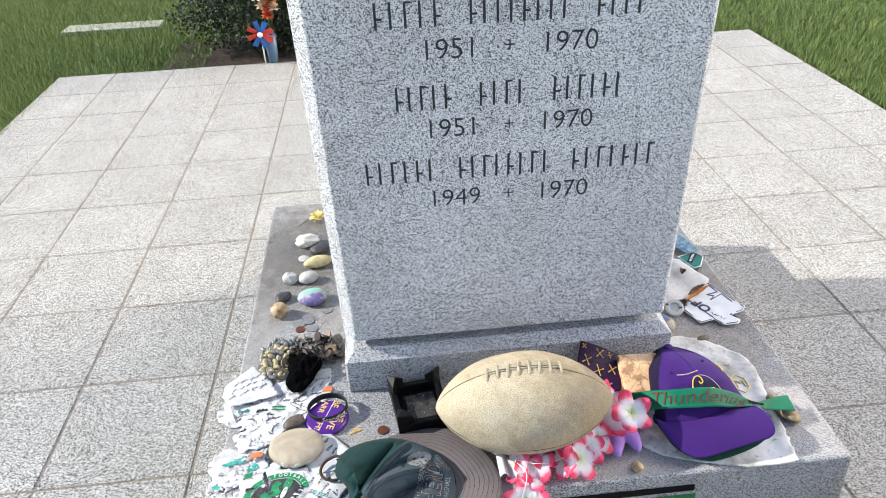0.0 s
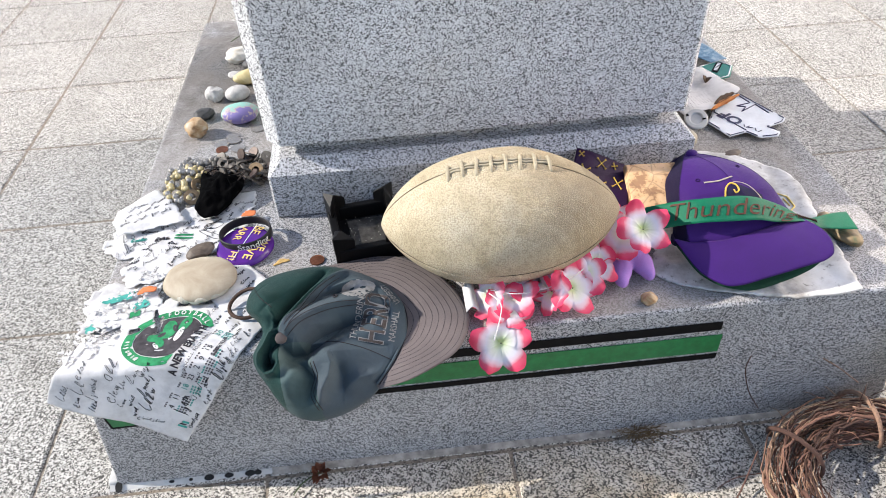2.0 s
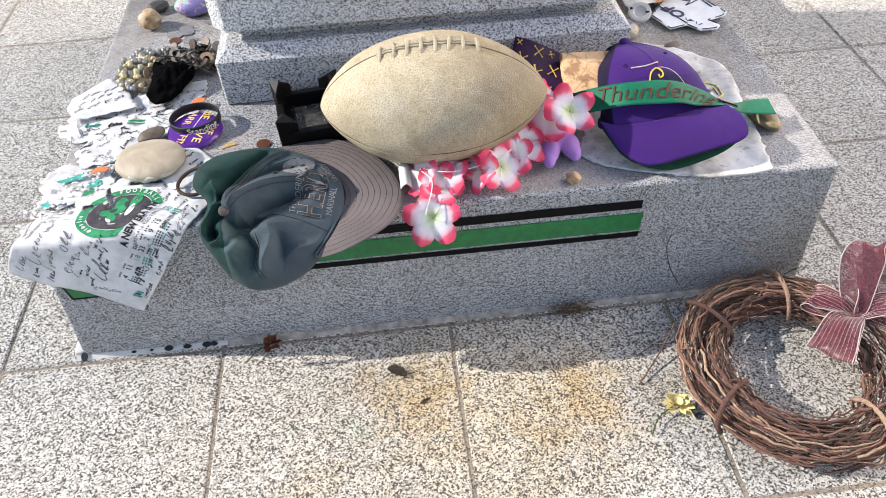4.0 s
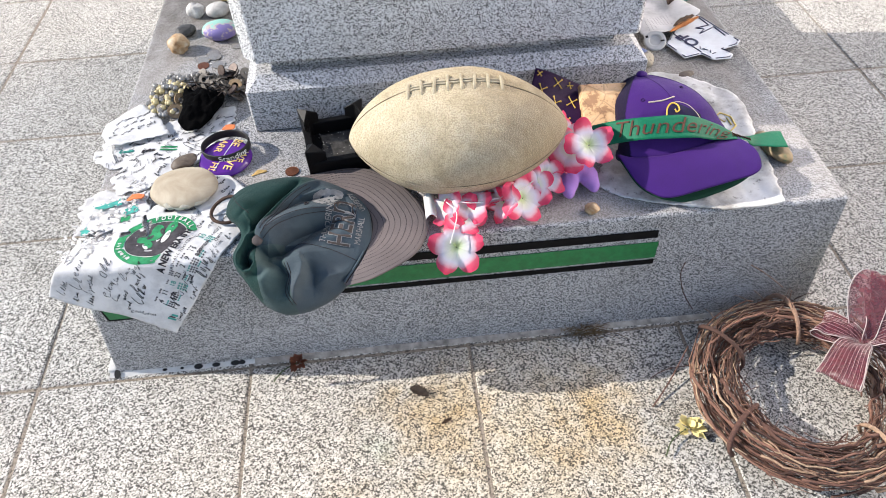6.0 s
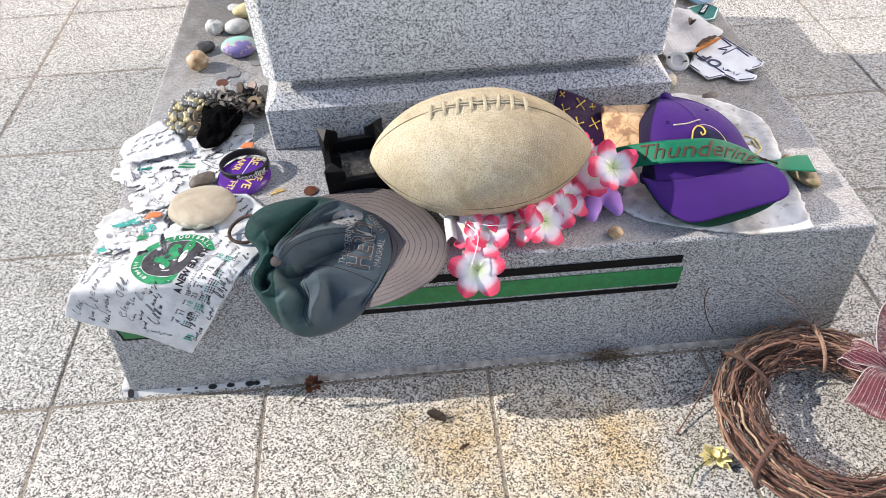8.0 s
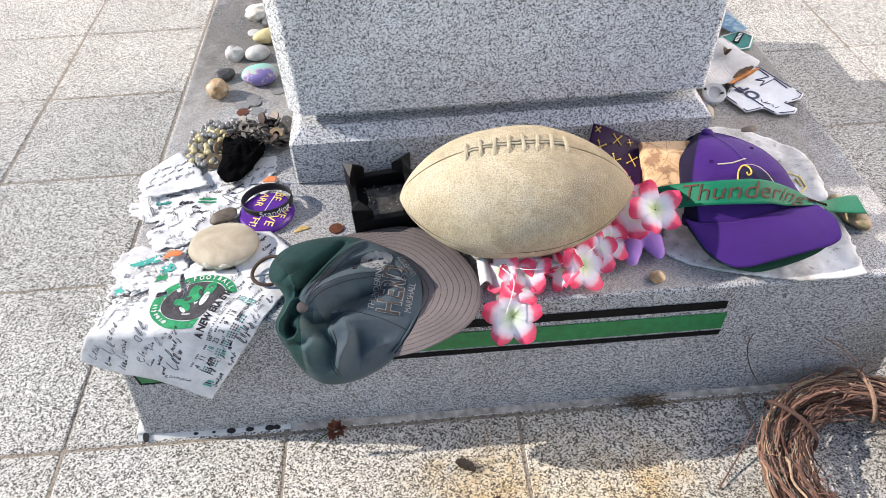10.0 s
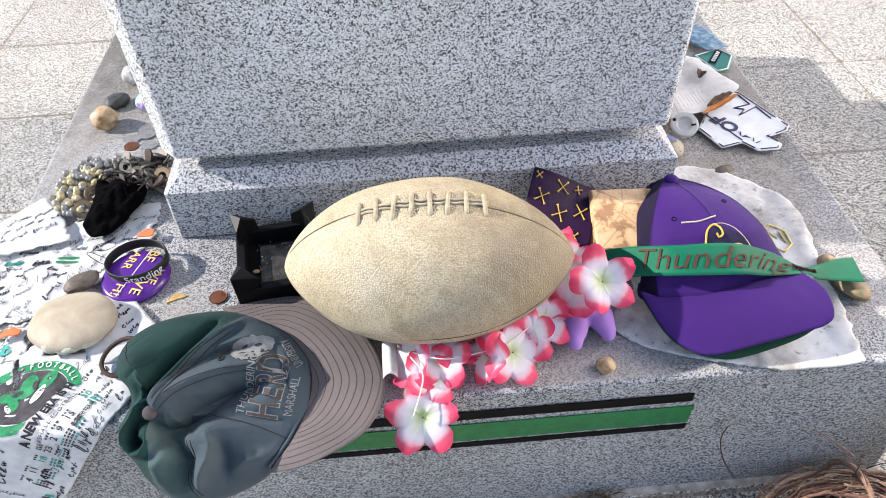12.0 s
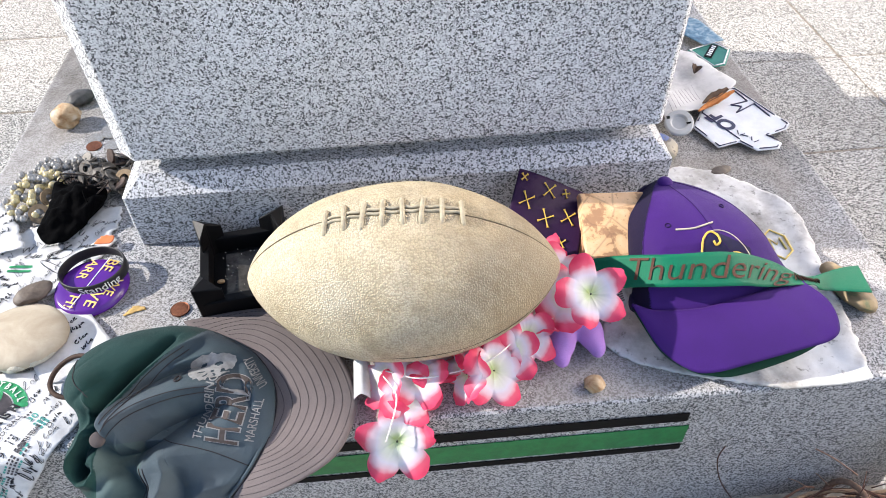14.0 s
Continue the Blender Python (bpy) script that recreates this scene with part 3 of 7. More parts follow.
G_IN = [(0.318, 0.113, 0.242), (0.356, 0.093, 0.245), (0.380, 0.073, 0.245), (0.396, 0.047, 0.243), (0.402, 0.020, 0.241), (0.397, -0.009, 0.237), (0.384, -0.033, 0.228), (0.364, -0.050, 0.211)]
G_OUT = [(0.304, 0.128, 0.239), (0.382, 0.135, 0.241), (0.424, 0.115, 0.241), (0.452, 0.083, 0.242), (0.471, 0.044, 0.242), (0.476, 0.008, 0.241), (0.456, -0.036, 0.239), (0.405, -0.056, 0.224), (0.366, -0.053, 0.208)]


def g_sag(u, v):
    return 0.004 * math.sin(math.pi * u) * math.sin(math.pi * v)


brim = thicken(part("brim", loft(G_IN, G_OUT, g_sag), m_cap_grey, green_cap, "flat grey brim with rows of stitching"), 0.003)
gi, go = spline(G_IN, 61), spline(G_OUT, 61)
for row in range(9):  # stitching runs parallel to the outer edge
    bm = bmesh.new()
    for k in range(1, 59):
        ends = []
        for q in (k, k + 1):
            across = gi[q] - go[q]
            v = 1 - (0.006 + 0.0074 * row) / max(across.length, 0.001)
            ends.append((v, gi[q].lerp(go[q], v) + Vector((0, 0, g_sag(q / 60, v) + 0.0001))))
        if min(ends[0][0], ends[1][0]) < 0.03:
            continue
        for f in (0.05, 0.55):
            tube(bm, [ends[0][1].lerp(ends[1][1], f), ends[0][1].lerp(ends[1][1], f + 0.36)], 0.00028, 4)
    part("brim_stitching", bm, m_stitch, brim)
for pts in ([(-38, 18), (-22, 32), (-4, 40), (22, 46), (50, 47)], [(-36, 13), (-20, 27), (-2, 35), (22, 41), (50, 43)], [(-38, 24), (-24, 44), (-4, 66), (16, 84)], [(-35, 21), (-20, 42), (0, 63), (20, 81)],
            [(0, 6), (24, 0), (48, -9), (74, -23)], [(-16, -16), (-13, -32), (-19, -50), (-12, -68)], [(-12, -16), (-9, -32), (-15, -50), (-8, -68)], [(-52, 46), (-66, 60), (-80, 80)]):
    part("seam", g_shell.line(pts, 0.0004, 0.0003), m_stitch, green_cap)
bm = bmesh.new()
tube(bm, [p + Vector((0, 0, 0.0016)) for p in spline(G_IN, 60)], 0.0015, 6)
part("brim_seam", bm, m_cap_slate, green_cap)
bm = bmesh.new()
tube(bm, [p + Vector((0.0026, -0.0005, 0.0006)) for p in spline(G_IN, 60)], 0.0008, 5)
part("brim_seam", bm, m_stitch, green_cap)
bm = bmesh.new()
bmesh.ops.create_uvsphere(bm, u_segments=18, v_segments=10, radius=0.0066, matrix=Matrix.Translation(g_shell.at(-42, 13, 0.003)) @ pose(0, 0, 0, 35, 0, 0) @ Matrix.Diagonal((1, 1, 0.6, 1)))
part("button", bm, fabric("grey button cloth", (0.085, 0.072, 0.070), 0.85, 0.12, 2600), green_cap, "grey cloth button")


def emblem_keep(u, v):
    """A rounded pale patch with two dark spots and a ragged lower edge."""
    x, y = 2 * u - 1, 2 * v - 1
    if x * x + (y * 1.0) ** 2 > 0.95 + 0.25 * noise.noise(Vector((x * 3, y * 3, 8))):
        return False
    if (x - 0.30) ** 2 + (y - 0.10) ** 2 * 1.6 < 0.035 or abs(x + 0.35) < 0.10 and abs(y - 0.35 - 0.5 * x) < 0.18:
        return False
    return not (y < -0.35 and noise.noise(Vector((x * 5, y * 5, 2))) > 0.12)


part("emblem", g_shell.patch(lambda u, v: (21 + 40 * u, 50 + 24 * v + 4 * u), 34, 24, 0.0007, emblem_keep), m_thread, green_cap)
for body, size, centre, way, narrow, mat, lift, thin in (("HERD", 0.038, (60, 26), 76, 0.60, m_thread, 0.0008, -0.0016), ("HERD", 0.038, (60, 26), 76, 0.60, m_thread_tan, 0.0013, -0.0004),
                                                        ("THUNDERING", 0.0105, (40, 30), 74, 0.80, m_thread, 0.0008, 0.0), ("MARSHALL", 0.0105, (79, 15), 76, 0.70, m_thread, 0.0008, 0.0),
                                                        ("UNIVERSITY", 0.0095, (77, 56), 122, 0.62, m_thread, 0.0008, 0.0)):
    part("emblem_lettering", g_shell.text(body, size, centre, way, narrow, lift, thin), mat, green_cap, smooth=False)
bm = bmesh.new()
tube(bm, [g_shell.at(16 + 2.2 * math.cos(q), 55 + 2.2 * math.sin(q), 0.0006) for q in [k * math.tau / 12 for k in range(12)]], 0.0008, 5, True)
part("eyelet", bm, m_stitch, green_cap)

# purple cap
m_purple = fabric("purple cotton twill", (0.046, 0.009, 0.142), 0.75, 0.12, 2600)
m_purple_dark = fabric("dark purple lining", (0.016, 0.004, 0.055), 0.9)
m_under = fabric("green brim underside", (0.012, 0.055, 0.03), 0.9)
m_gold = plain("gold thread", (0.62, 0.42, 0.06), 0.6, 0, 200, 0.2)
m_navy = plain("dark blue thread", (0.008, 0.005, 0.036), 0.7, 0, 200, 0.25)
m_cream_thread = plain("cream thread", (0.50, 0.43, 0.34), 0.8, 0, 200, 0.2)
m_purple_seam = fabric("purple seam", (0.030, 0.006, 0.095), 0.85)
purple_cap = thing("purple_cap", "purple cotton baseball cap with a stitched emblem, on the pale cloth", "cap")
P_RIM = [(77, -23, 42), (69, 3, 30), (61, 29, 20), (49, 56, 12), (38, 74, 6), (20, 92, 0), (-1, 104, -4), (-22, 108, -5), (-40, 100, -8), (-54, 84, -10), (-63, 59, 0), (-70, 26, 12),
         (-75, -5, 26), (-83, -33, 42), (-56, -39, 51), (-24, -40, 54), (8, -35, 56), (36, -29, 55), (62, -26, 49)]


def p_plateau(a, b):
    n = 64 * (1 - (max(b - 20, 0) / 92) ** 1.8) - 0.16 * max(20 - b, 0)
    side = -69 + 0.0034 * max(b + 10, 0) ** 2 - a  # beyond the panel seam the side falls away
    return n - 2.6 * max(side, 0) - 0.0022 * max(a - 10, 0) ** 2


p_shell = Shell((0.82, 0.12, 0.25), (0, 0.866, 0.5), P_RIM, (-8, 30), p_plateau, 2.7,
                [([(-70, 22), (-60, 50), (-42, 83)], 3, 5, 1.4, 1.6), ([(-19, 105), (-12, 75), (-4, 35), (13, 5)], 3, 3, 0.6, 1.6), ([(-60, -30), (-45, 10), (-42, 40)], 12, 12, -2.0, 1.8)], 8.0, 1.0)
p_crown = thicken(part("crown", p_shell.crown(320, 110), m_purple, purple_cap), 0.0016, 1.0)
# shade on the side panel is put into its colour, a near-black navy
p_crown.data.materials.append(fabric("shaded side panel, dark navy", (0.008, 0.004, 0.030), 0.85, 0.12, 2600))
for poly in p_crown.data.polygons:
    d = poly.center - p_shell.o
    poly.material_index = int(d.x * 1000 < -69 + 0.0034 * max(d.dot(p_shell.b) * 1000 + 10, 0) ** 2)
P_IN = [(-85, -31, 44), (-70, -37, 49), (-56, -39, 52), (-24, -40, 55), (8, -35, 57), (36, -29, 56), (62, -25, 52), (78, -22, 49)]
P_OUT = [(-84, -28, 45), (-80, -42, 48), (-66, -76, 53), (-44, -96, 57), (-24, -99, 59), (3, -95, 62), (60, -85, 66), (79, -81, 67), (90, -72, 68), (91, -50, 64), (80, -26, 54)]
P_IN, P_OUT = [p_shell.spot(*q) for q in P_IN], [p_shell.spot(*q) for q in P_OUT]


def p_sag(u, v):
    return 0.0050 * math.sin(math.pi * u) * math.sin(math.pi * v * 0.9)


p_brim = thicken(part("brim", loft(P_IN, P_OUT, p_sag, 90, 20), m_purple, purple_cap), 0.003)
pi_, po_ = spline(P_IN, 61), spline(P_OUT, 61)
bm = grid(lambda u, v: pi_[round(u * 60)].lerp(po_[round(u * 60)], 0.3 + 0.62 * v) + Vector((0, 0, -0.005)) + Vector((0, -0.004, -0.012)) * v * math.exp(-((u - 0.52) / 0.13) ** 2), 60, 8)
thicken(part("brim_lining", bm, m_under, purple_cap, "dark green brim underside"), 0.0008)
for row in range(6):
    v = 0.28 + 0.12 * row
    bm = bmesh.new()
    tube(bm, [pi_[q].lerp(po_[q], v) + Vector((0, 0, p_sag(q / 60, v) + 0.00005)) for q in range(6, 55)], 0.00028, 4)
    part("brim_stitching", bm, m_purple_seam, p_brim)
for pts in ([(-26, 103), (-37, 87), (-55, 53), (-65, 22), (-69, -10)], [(-19, 105), (-12, 75), (-4, 35), (13, 5)], [(-10, 104), (14, 86), (38, 58), (58, 24)]):
    part("seam", p_shell.line(pts, 0.0004, 0.0001), m_purple_seam, purple_cap)
bm = bmesh.new()
tube(bm, [p + p_shell.n * 0.0004 for p in spline(P_IN, 60)], 0.0007, 5)
part("brim_seam", bm, m_purple_dark, purple_cap)
bm = bmesh.new()
bmesh.ops.create_uvsphere(bm, u_segments=18, v_segments=10, radius=0.0080, matrix=Matrix.Translation(p_shell.at(-18, 101, 0.001)) @ Matrix.Diagonal((1, 1, 0.6, 1)))
part("button", bm, m_purple, purple_cap)
part("emblem", p_shell.patch(lambda u, v: (-16 + 46 * u, 0 + 31 * v), 46, 30, 0.0004,
                             lambda u, v: (-16 + 46 * u < 2 and (46 * u - 17) ** 2 + (31 * v - 12) ** 2 < 290) or (-16 + 46 * u >= 1 and 31 * v < 28.5 - 0.55 * (46 * u - 17))), m_navy, purple_cap)
for name, pts, radius, mat in (("emblem_line", [(-18, 2), (-17, 14), (-14, 24), (-7, 30), (-1, 27), (1, 20), (-3, 17), (-5, 21)], 0.0011, m_gold), ("emblem_line", [(-6, 31), (4, 31), (14, 26), (24, 14), (30, 2)], 0.0005, m_cream_thread),
                               ("emblem_line", [(2, 2), (9, 7), (17, 8), (23, 3)], 0.0018, m_gold), ("loose_thread", [(-36, 36), (-22, 35), (-12, 37), (-1, 40)], 0.0010, m_cream_thread)):
    part(name, p_shell.line(pts, radius, radius * 0.6), mat, purple_cap)
for a, b in ((-41, 42), (18, 60)):
    bm = bmesh.new()
    tube(bm, [p_shell.at(a + 2.2 * math.cos(q), b + 2.2 * math.sin(q), 0.0005) for q in [k * math.tau / 12 for k in range(12)]], 0.0006, 5, True)
    part("eyelet", bm, m_purple_dark, purple_cap)

# ---- soiled cloth under the purple cap ----
def inside(poly, x, y):
    c = False
    for k in range(len(poly)):
        (ax, ay), (bx, by) = poly[k], poly[k - 1]
        if (ay > y) != (by > y) and x < (bx - ax) * (y - ay) / (by - ay) + ax:
            c = not c
    return c


def cloth_material():
    m, nt, b = material("soiled white cloth", 0.9)
    pos = place(nt)
    col = ramp(nt, noise_tex(nt, pos, 18.0, 6.0, 0.65), [(0.32, (0.30, 0.28, 0.25)), (0.52, (0.60, 0.59, 0.57)), (0.72, (0.72, 0.72, 0.72))])
    spots = ramp(nt, noise_tex(nt, pos, 120.0, 4.0, 0.6), [(0.30, (0.25, 0.24, 0.22)), (0.40, (1, 1, 1))])
    col = mix(nt, 0.7, col, spots, "MULTIPLY")
    nt.links.new(col, b.inputs["Base Color"])
    bump(nt, b, noise_tex(nt, pos, 900.0, 2.0), 0.3, 0.0005)
    return m


m_cloth = cloth_material()
CLOTH = [(0.708, 0.060), (0.735, 0.036), (0.79, 0.014), (0.86, -0.006), (0.942, -0.006), (0.950, 0.05), (0.956, 0.09), (0.965, 0.16), (0.972, 0.21), (0.960, 0.250), (0.915, 0.298), (0.868, 0.314), (0.80, 0.308), (0.742, 0.300), (0.728, 0.22), (0.735, 0.12)]


def cloth_z(x, y):
    p = Vector((x, y, 0))
    return TOP + 0.0035 + 0.0045 * max(0, noise.noise(p * 22)) + 0.003 * max(0, noise.noise(p * 50 + Vector((3, 1, 0)))) + 0.004 * math.exp(-((x - 0.95 - 0.1 * (y - 0.1)) / 0.012) ** 2)


def cloth_fn(u, v):
    x, y = 0.70 + 0.29 * u, -0.015 + 0.335 * v
    return Vector((x, y, cloth_z(x, y)))


cloth = part("cloth", grid(cloth_fn, 110, 120, keep=lambda u, v: inside(CLOTH, 0.70 + 0.29 * u + 0.003 * noise.noise(Vector((u * 30, v * 30, 0))), -0.015 + 0.335 * v)), m_cloth)
thicken(tagged(cloth, "soiled white cloth with yellow print under the purple cap", "cloth"), 0.0025)
m_yellow = plain("yellow print", (0.70, 0.54, 0.17), 0.8, 0, 100, 0.25)


def ring_on_cloth(name, pts, r):
    bm = bmesh.new()
    tube(bm, [(x, y, cloth_z(x, y) + 0.0008) for x, y in pts], r, 6)
    part(name, bm, m_yellow, cloth)


ring_on_cloth("print_outline", [(0.929 + 0.014 * math.cos(a), 0.171 + 0.022 * math.sin(a)) for a in [0.5 + k * math.tau / 6 for k in range(7)]], 0.0012)
ring_on_cloth("print_bar", [(0.922, 0.163), (0.923, 0.180), (0.929, 0.171), (0.935, 0.180), (0.936, 0.163)], 0.0011)
ring_on_cloth("print_curve", [(0.902 + 0.010 * math.cos(a), 0.212 + 0.013 * math.sin(a)) for a in [-1.4 + k * 0.35 for k in range(12)]], 0.0030)
ring_on_cloth("print_bar", [(0.905, 0.200), (0.917, 0.186)], 0.0028)

# ---- papers at the corner of the base ----
def paper_material(name, tone, dirt):
    m, nt, b = material(name, 0.8)
    pos = place(nt)
    col = ramp(nt, noise_tex(nt, pos, 34.0, 6.0, 0.65), [(0.30, tuple(c * (1 - dirt) for c in tone)), (0.55, tone), (0.8, tuple(min(0.92, c * 1.06) for c in tone))])
    nt.links.new(col, b.inputs["Base Color"])
    bump(nt, b, noise_tex(nt, pos, 160.0, 4.0), 0.25, 0.0008)
    return m


m_paper = paper_material("weathered white paper", (0.62, 0.615, 0.605), 0.28)
m_paper_grey = paper_material("wet grey paper", (0.55, 0.54, 0.53), 0.35)
m_ink = plain("black ink", (0.015, 0.015, 0.02), 0.7)
m_ink_green = plain("green ink", (0.02, 0.22, 0.085), 0.7, 0, 150, 0.35)
m_ink_dark = plain("faded black print", (0.05, 0.045, 0.05), 0.7, 0, 150, 0.4)
m_teal_ink = plain("teal print", (0.05, 0.30, 0.25), 0.7, 0, 150, 0.3)
ORIGIN, U_DIR, V_DIR = Vector((0.121, -0.127)), Vector((0.555, 0.832)), Vector((-0.832, 0.555))


def drape(x, y, lift=0.0):
    """Lays a flat point of a sheet on the base and over its front edge."""
    w = 0.0022 * noise.noise(Vector((x * 30, y * 30, 2))) + 0.0016 * noise.noise(Vector((x * 70, y * 70, 5)))
    h = TOP + 0.0045 + w + lift
    r = 0.012
    if y >= r * 0.3:
        return Vector((x, y, h))
    s = r * 0.3 - y
    a = min(s / r, 1.45)
    down = max(0.0, s - 1.45 * r)
    px = r * 0.3 - r * math.sin(a) - down * math.cos(1.45)
    pz = h - r * (1 - math.cos(a)) - down * math.sin(1.45)
    ripple = 0.0025 * math.sin(x * 55 + 1.0) * min(1, down / 0.06)
    return Vector((x, px - 0.001 - lift * math.sin(a) - ripple - 0.004 * min(1, down / 0.05), pz))


def flat(u, v):
    p = ORIGIN + U_DIR * u + V_DIR * v
    return p.x, p.y


def to_outline(poly, x, y):
    """The nearest point on the edge of a polygon."""
    best, at = 9.0, (x, y)
    for k in range(len(poly)):
        (ax, ay), (bx, by) = poly[k - 1], poly[k]
        dx, dy = bx - ax, by - ay
        t = min(1, max(0, ((x - ax) * dx + (y - ay) * dy) / (dx * dx + dy * dy)))
        d = math.hypot(x - ax - t * dx, y - ay - t * dy)
        if d < best:
            best, at = d, (ax + t * dx, ay + t * dy)
    return best, at


def sheet(name, poly, mat, label, lift=0.0, ragged=0.004, holes=None, step=0.003, map_fn=None, category="paper"):
    """A thin sheet with the given outline, torn where ragged is above nought, laid by map_fn."""
    xs, ys = [p[0] for p in poly], [p[1] for p in poly]
    x0, x1, y0, y1 = min(xs) - 0.006, max(xs) + 0.006, min(ys) - 0.006, max(ys) + 0.006

    def tear(x, y):
        n = Vector((x * 75, y * 75, lift * 900))
        return x + ragged * noise.noise(n) + 0.4 * ragged * noise.noise(n * 4), y + ragged * noise.noise(n + Vector((9, 4, 2))) + 0.4 * ragged * noise.noise(n * 4 + Vector((1, 2, 3)))

    def keep(u, v):
        x, y = x0 + (x1 - x0) * u, y0 + (y1 - y0) * v
        return not (holes and holes(x, y)) and inside(poly, *tear(x, y))
    bm = grid(lambda u, v: Vector((x0 + (x1 - x0) * u, y0 + (y1 - y0) * v, 0)), max(4, int((x1 - x0) / step)), max(4, int((y1 - y0) / step)), keep=keep)
    for v in bm.verts:
        if ragged < 0.003 and v.is_boundary:
            d, at = to_outline(poly, v.co.x, v.co.y)
            if d < step * 1.3:
                v.co.x, v.co.y = at
        v.co = (map_fn or drape)(v.co.x, v.co.y, lift)
    return thicken(tagged(part(name, bm, mat), label, category), 0.0006)


poster_poly = [flat(*q) for q in ((0.010, -0.002), (0.115, -0.007), (0.240, -0.006), (0.255, 0.06), (0.25, 0.115), (0.20, 0.165), (0.12, 0.185), (0.06, 0.165), (0.0, 0.158))]


def poster_holes(x, y):
    n = noise.noise(Vector((x * 48, y * 48, 7)))
    d = noise.noise(Vector((x * 130, y * 130, 4)))
    return y > 0.040 and x < 0.115 and n + 0.5 * d > 0.10 or (y > 0.085 and n + 0.5 * d > -0.05)



poster = sheet("poster", poster_poly, m_paper, "torn white signed poster with a green round emblem, over the edge", 0.0, 0.0022, poster_holes, 0.0022, category="poster")
paper_b = sheet("paper", [(0.100, 0.285), (0.020, 0.262), (0.008, 0.225), (0.022, 0.195), (0.055, 0.188), (0.040, 0.158), (0.062, 0.128), (0.105, 0.140), (0.135, 0.170), (0.165, 0.190),
                          (0.192, 0.235), (0.204, 0.252), (0.203, 0.315), (0.150, 0.318)], m_paper, "weathered white paper covered in pen marks, torn along one side", -0.0012, 0.009)
paper_c = sheet("paper", [(0.055, 0.336), (0.012, 0.290), (0.010, 0.262), (0.024, 0.232), (0.060, 0.240), (0.112, 0.250), (0.092, 0.290)], m_paper, "folded corner of white paper with pen marks", 0.006, 0.003)
paper_d = sheet("paper", [(0.170, 0.160), (0.206, 0.152), (0.242, 0.106), (0.228, 0.070), (0.186, 0.066), (0.160, 0.10)], m_paper, "scrap of white paper with black pen marks", 0.002, 0.002)
paper_e = sheet("paper", [(0.020, 0.135), (0.012, 0.095), (0.022, 0.055), (0.06, 0.06), (0.10, 0.075), (0.105, 0.105), (0.07, 0.118), (0.05, 0.15)], m_paper_grey, "shreds of wet torn paper", -0.0022, 0.016)


STROKES = [((0, 0), (0.1, 1)), ((0, 0.5), (0.3, 0.6), (0.35, 0.1), (0.05, 0.05), (0.0, 0.4)), ((0, 0.5), (0.15, 0.0), (0.3, 0.5), (0.45, 0.0), (0.6, 0.55)), ((0.1, 1), (0.0, 0.3), (0.2, 0.0), (0.45, 0.2)),
           ((0, 0.25), (0.3, 0.45), (0.2, 0.6), (0.0, 0.3), (0.2, 0.0), (0.45, 0.15)), ((0, 0), (0.15, 0.55), (0.3, 0.1), (0.4, 0.5), (0.55, 0.0)), ((0.2, 0.5), (0.25, -0.4), (0.0, -0.35), (0.4, 0.2)), ((0, 0.1), (0.25, 1.0), (0.35, 0.7), (0.1, 0.0), (0.5, 0.1))]


def scribble(x, y, length, height, turn, seed, parent, mat=None, lift=0.0006, radius=0.00042):
    """A line of unreadable handwriting laid on a sheet."""
    r = random.Random(seed)
    c, s = math.cos(turn), math.sin(turn)
    bm = bmesh.new()
    a, first = -length / 2, True
    while a < length / 2:
        stroke = r.choice(STROKES)
        tall = height * (1.25 if first else r.uniform(0.65, 0.9))
        pts = []
        for px, py in stroke:
            q, w = a + px * tall * 1.1 + r.uniform(-0.05, 0.05) * tall, (py - 0.4) * tall + r.uniform(-0.06, 0.06) * tall
            q += w * 0.3
            pts.append(Vector((x + q * c - w * s, y + q * s + w * c, 0)))
        tube(bm, [drape(p.x, p.y, lift) for p in spline(pts, len(pts) * 3)], radius, 4)
        a += tall * (max(px for px, py in stroke) * 1.1 + 0.22)
        first = False
    return part("pen_mark", bm, mat or m_ink, parent)


def inked(body, size, u, v, turn, parent, mat, lift=0.0007, base=None, thin=0.0, narrow=1.0, spacing=1.0):
    c, s = math.cos(turn), math.sin(turn)
    ox, oy = base or flat(u, v)
    return part("print", letters(body, size, 0.0001, lambda q: drape(ox + q.x * narrow * c - q.y * s, oy + q.x * narrow * s + q.y * c, lift + q.z), thin=thin, spacing=spacing), mat, parent, smooth=False)


TEXT_TURN = math.atan2(U_DIR.y, U_DIR.x)
inked("A NEW ERA IS H", 0.0125, 0.1345, 0.0530, TEXT_TURN + 0.12, poster, m_ink, 0.0014, thin=-0.0005, narrow=0.80)
inked("MARSHALL FOOTBALL", 0.0056, 0.1325, 0.0415, TEXT_TURN + 0.13, poster, m_ink_dark, 0.0010, narrow=1.05, spacing=1.15)
GAMES = (("4", 0.0566, 0.0333), ("11", 0.0705, 0.0324), ("18", 0.0882, 0.0295), ("23", 0.1035, 0.0287), ("2", 0.1190, 0.0275), ("9", 0.1310, 0.0275), ("15", 0.1440, 0.0285), ("30", 0.1686, 0.0351))
for d, uu, vv in GAMES:
    inked(d, 0.0095, uu, vv, TEXT_TURN, poster, m_teal_ink if d in ("18", "30") else m_ink)


def printed_bar(u0, u1, v0, v1, mat, parent=poster, lift=0.0006):
    def fn(a, b):
        return drape(*flat(u0 + (u1 - u0) * a, v0 + (v1 - v0) * b), lift)
    part("print_bar", grid(fn, max(2, int((u1 - u0) / 0.003)), 1), mat, parent)


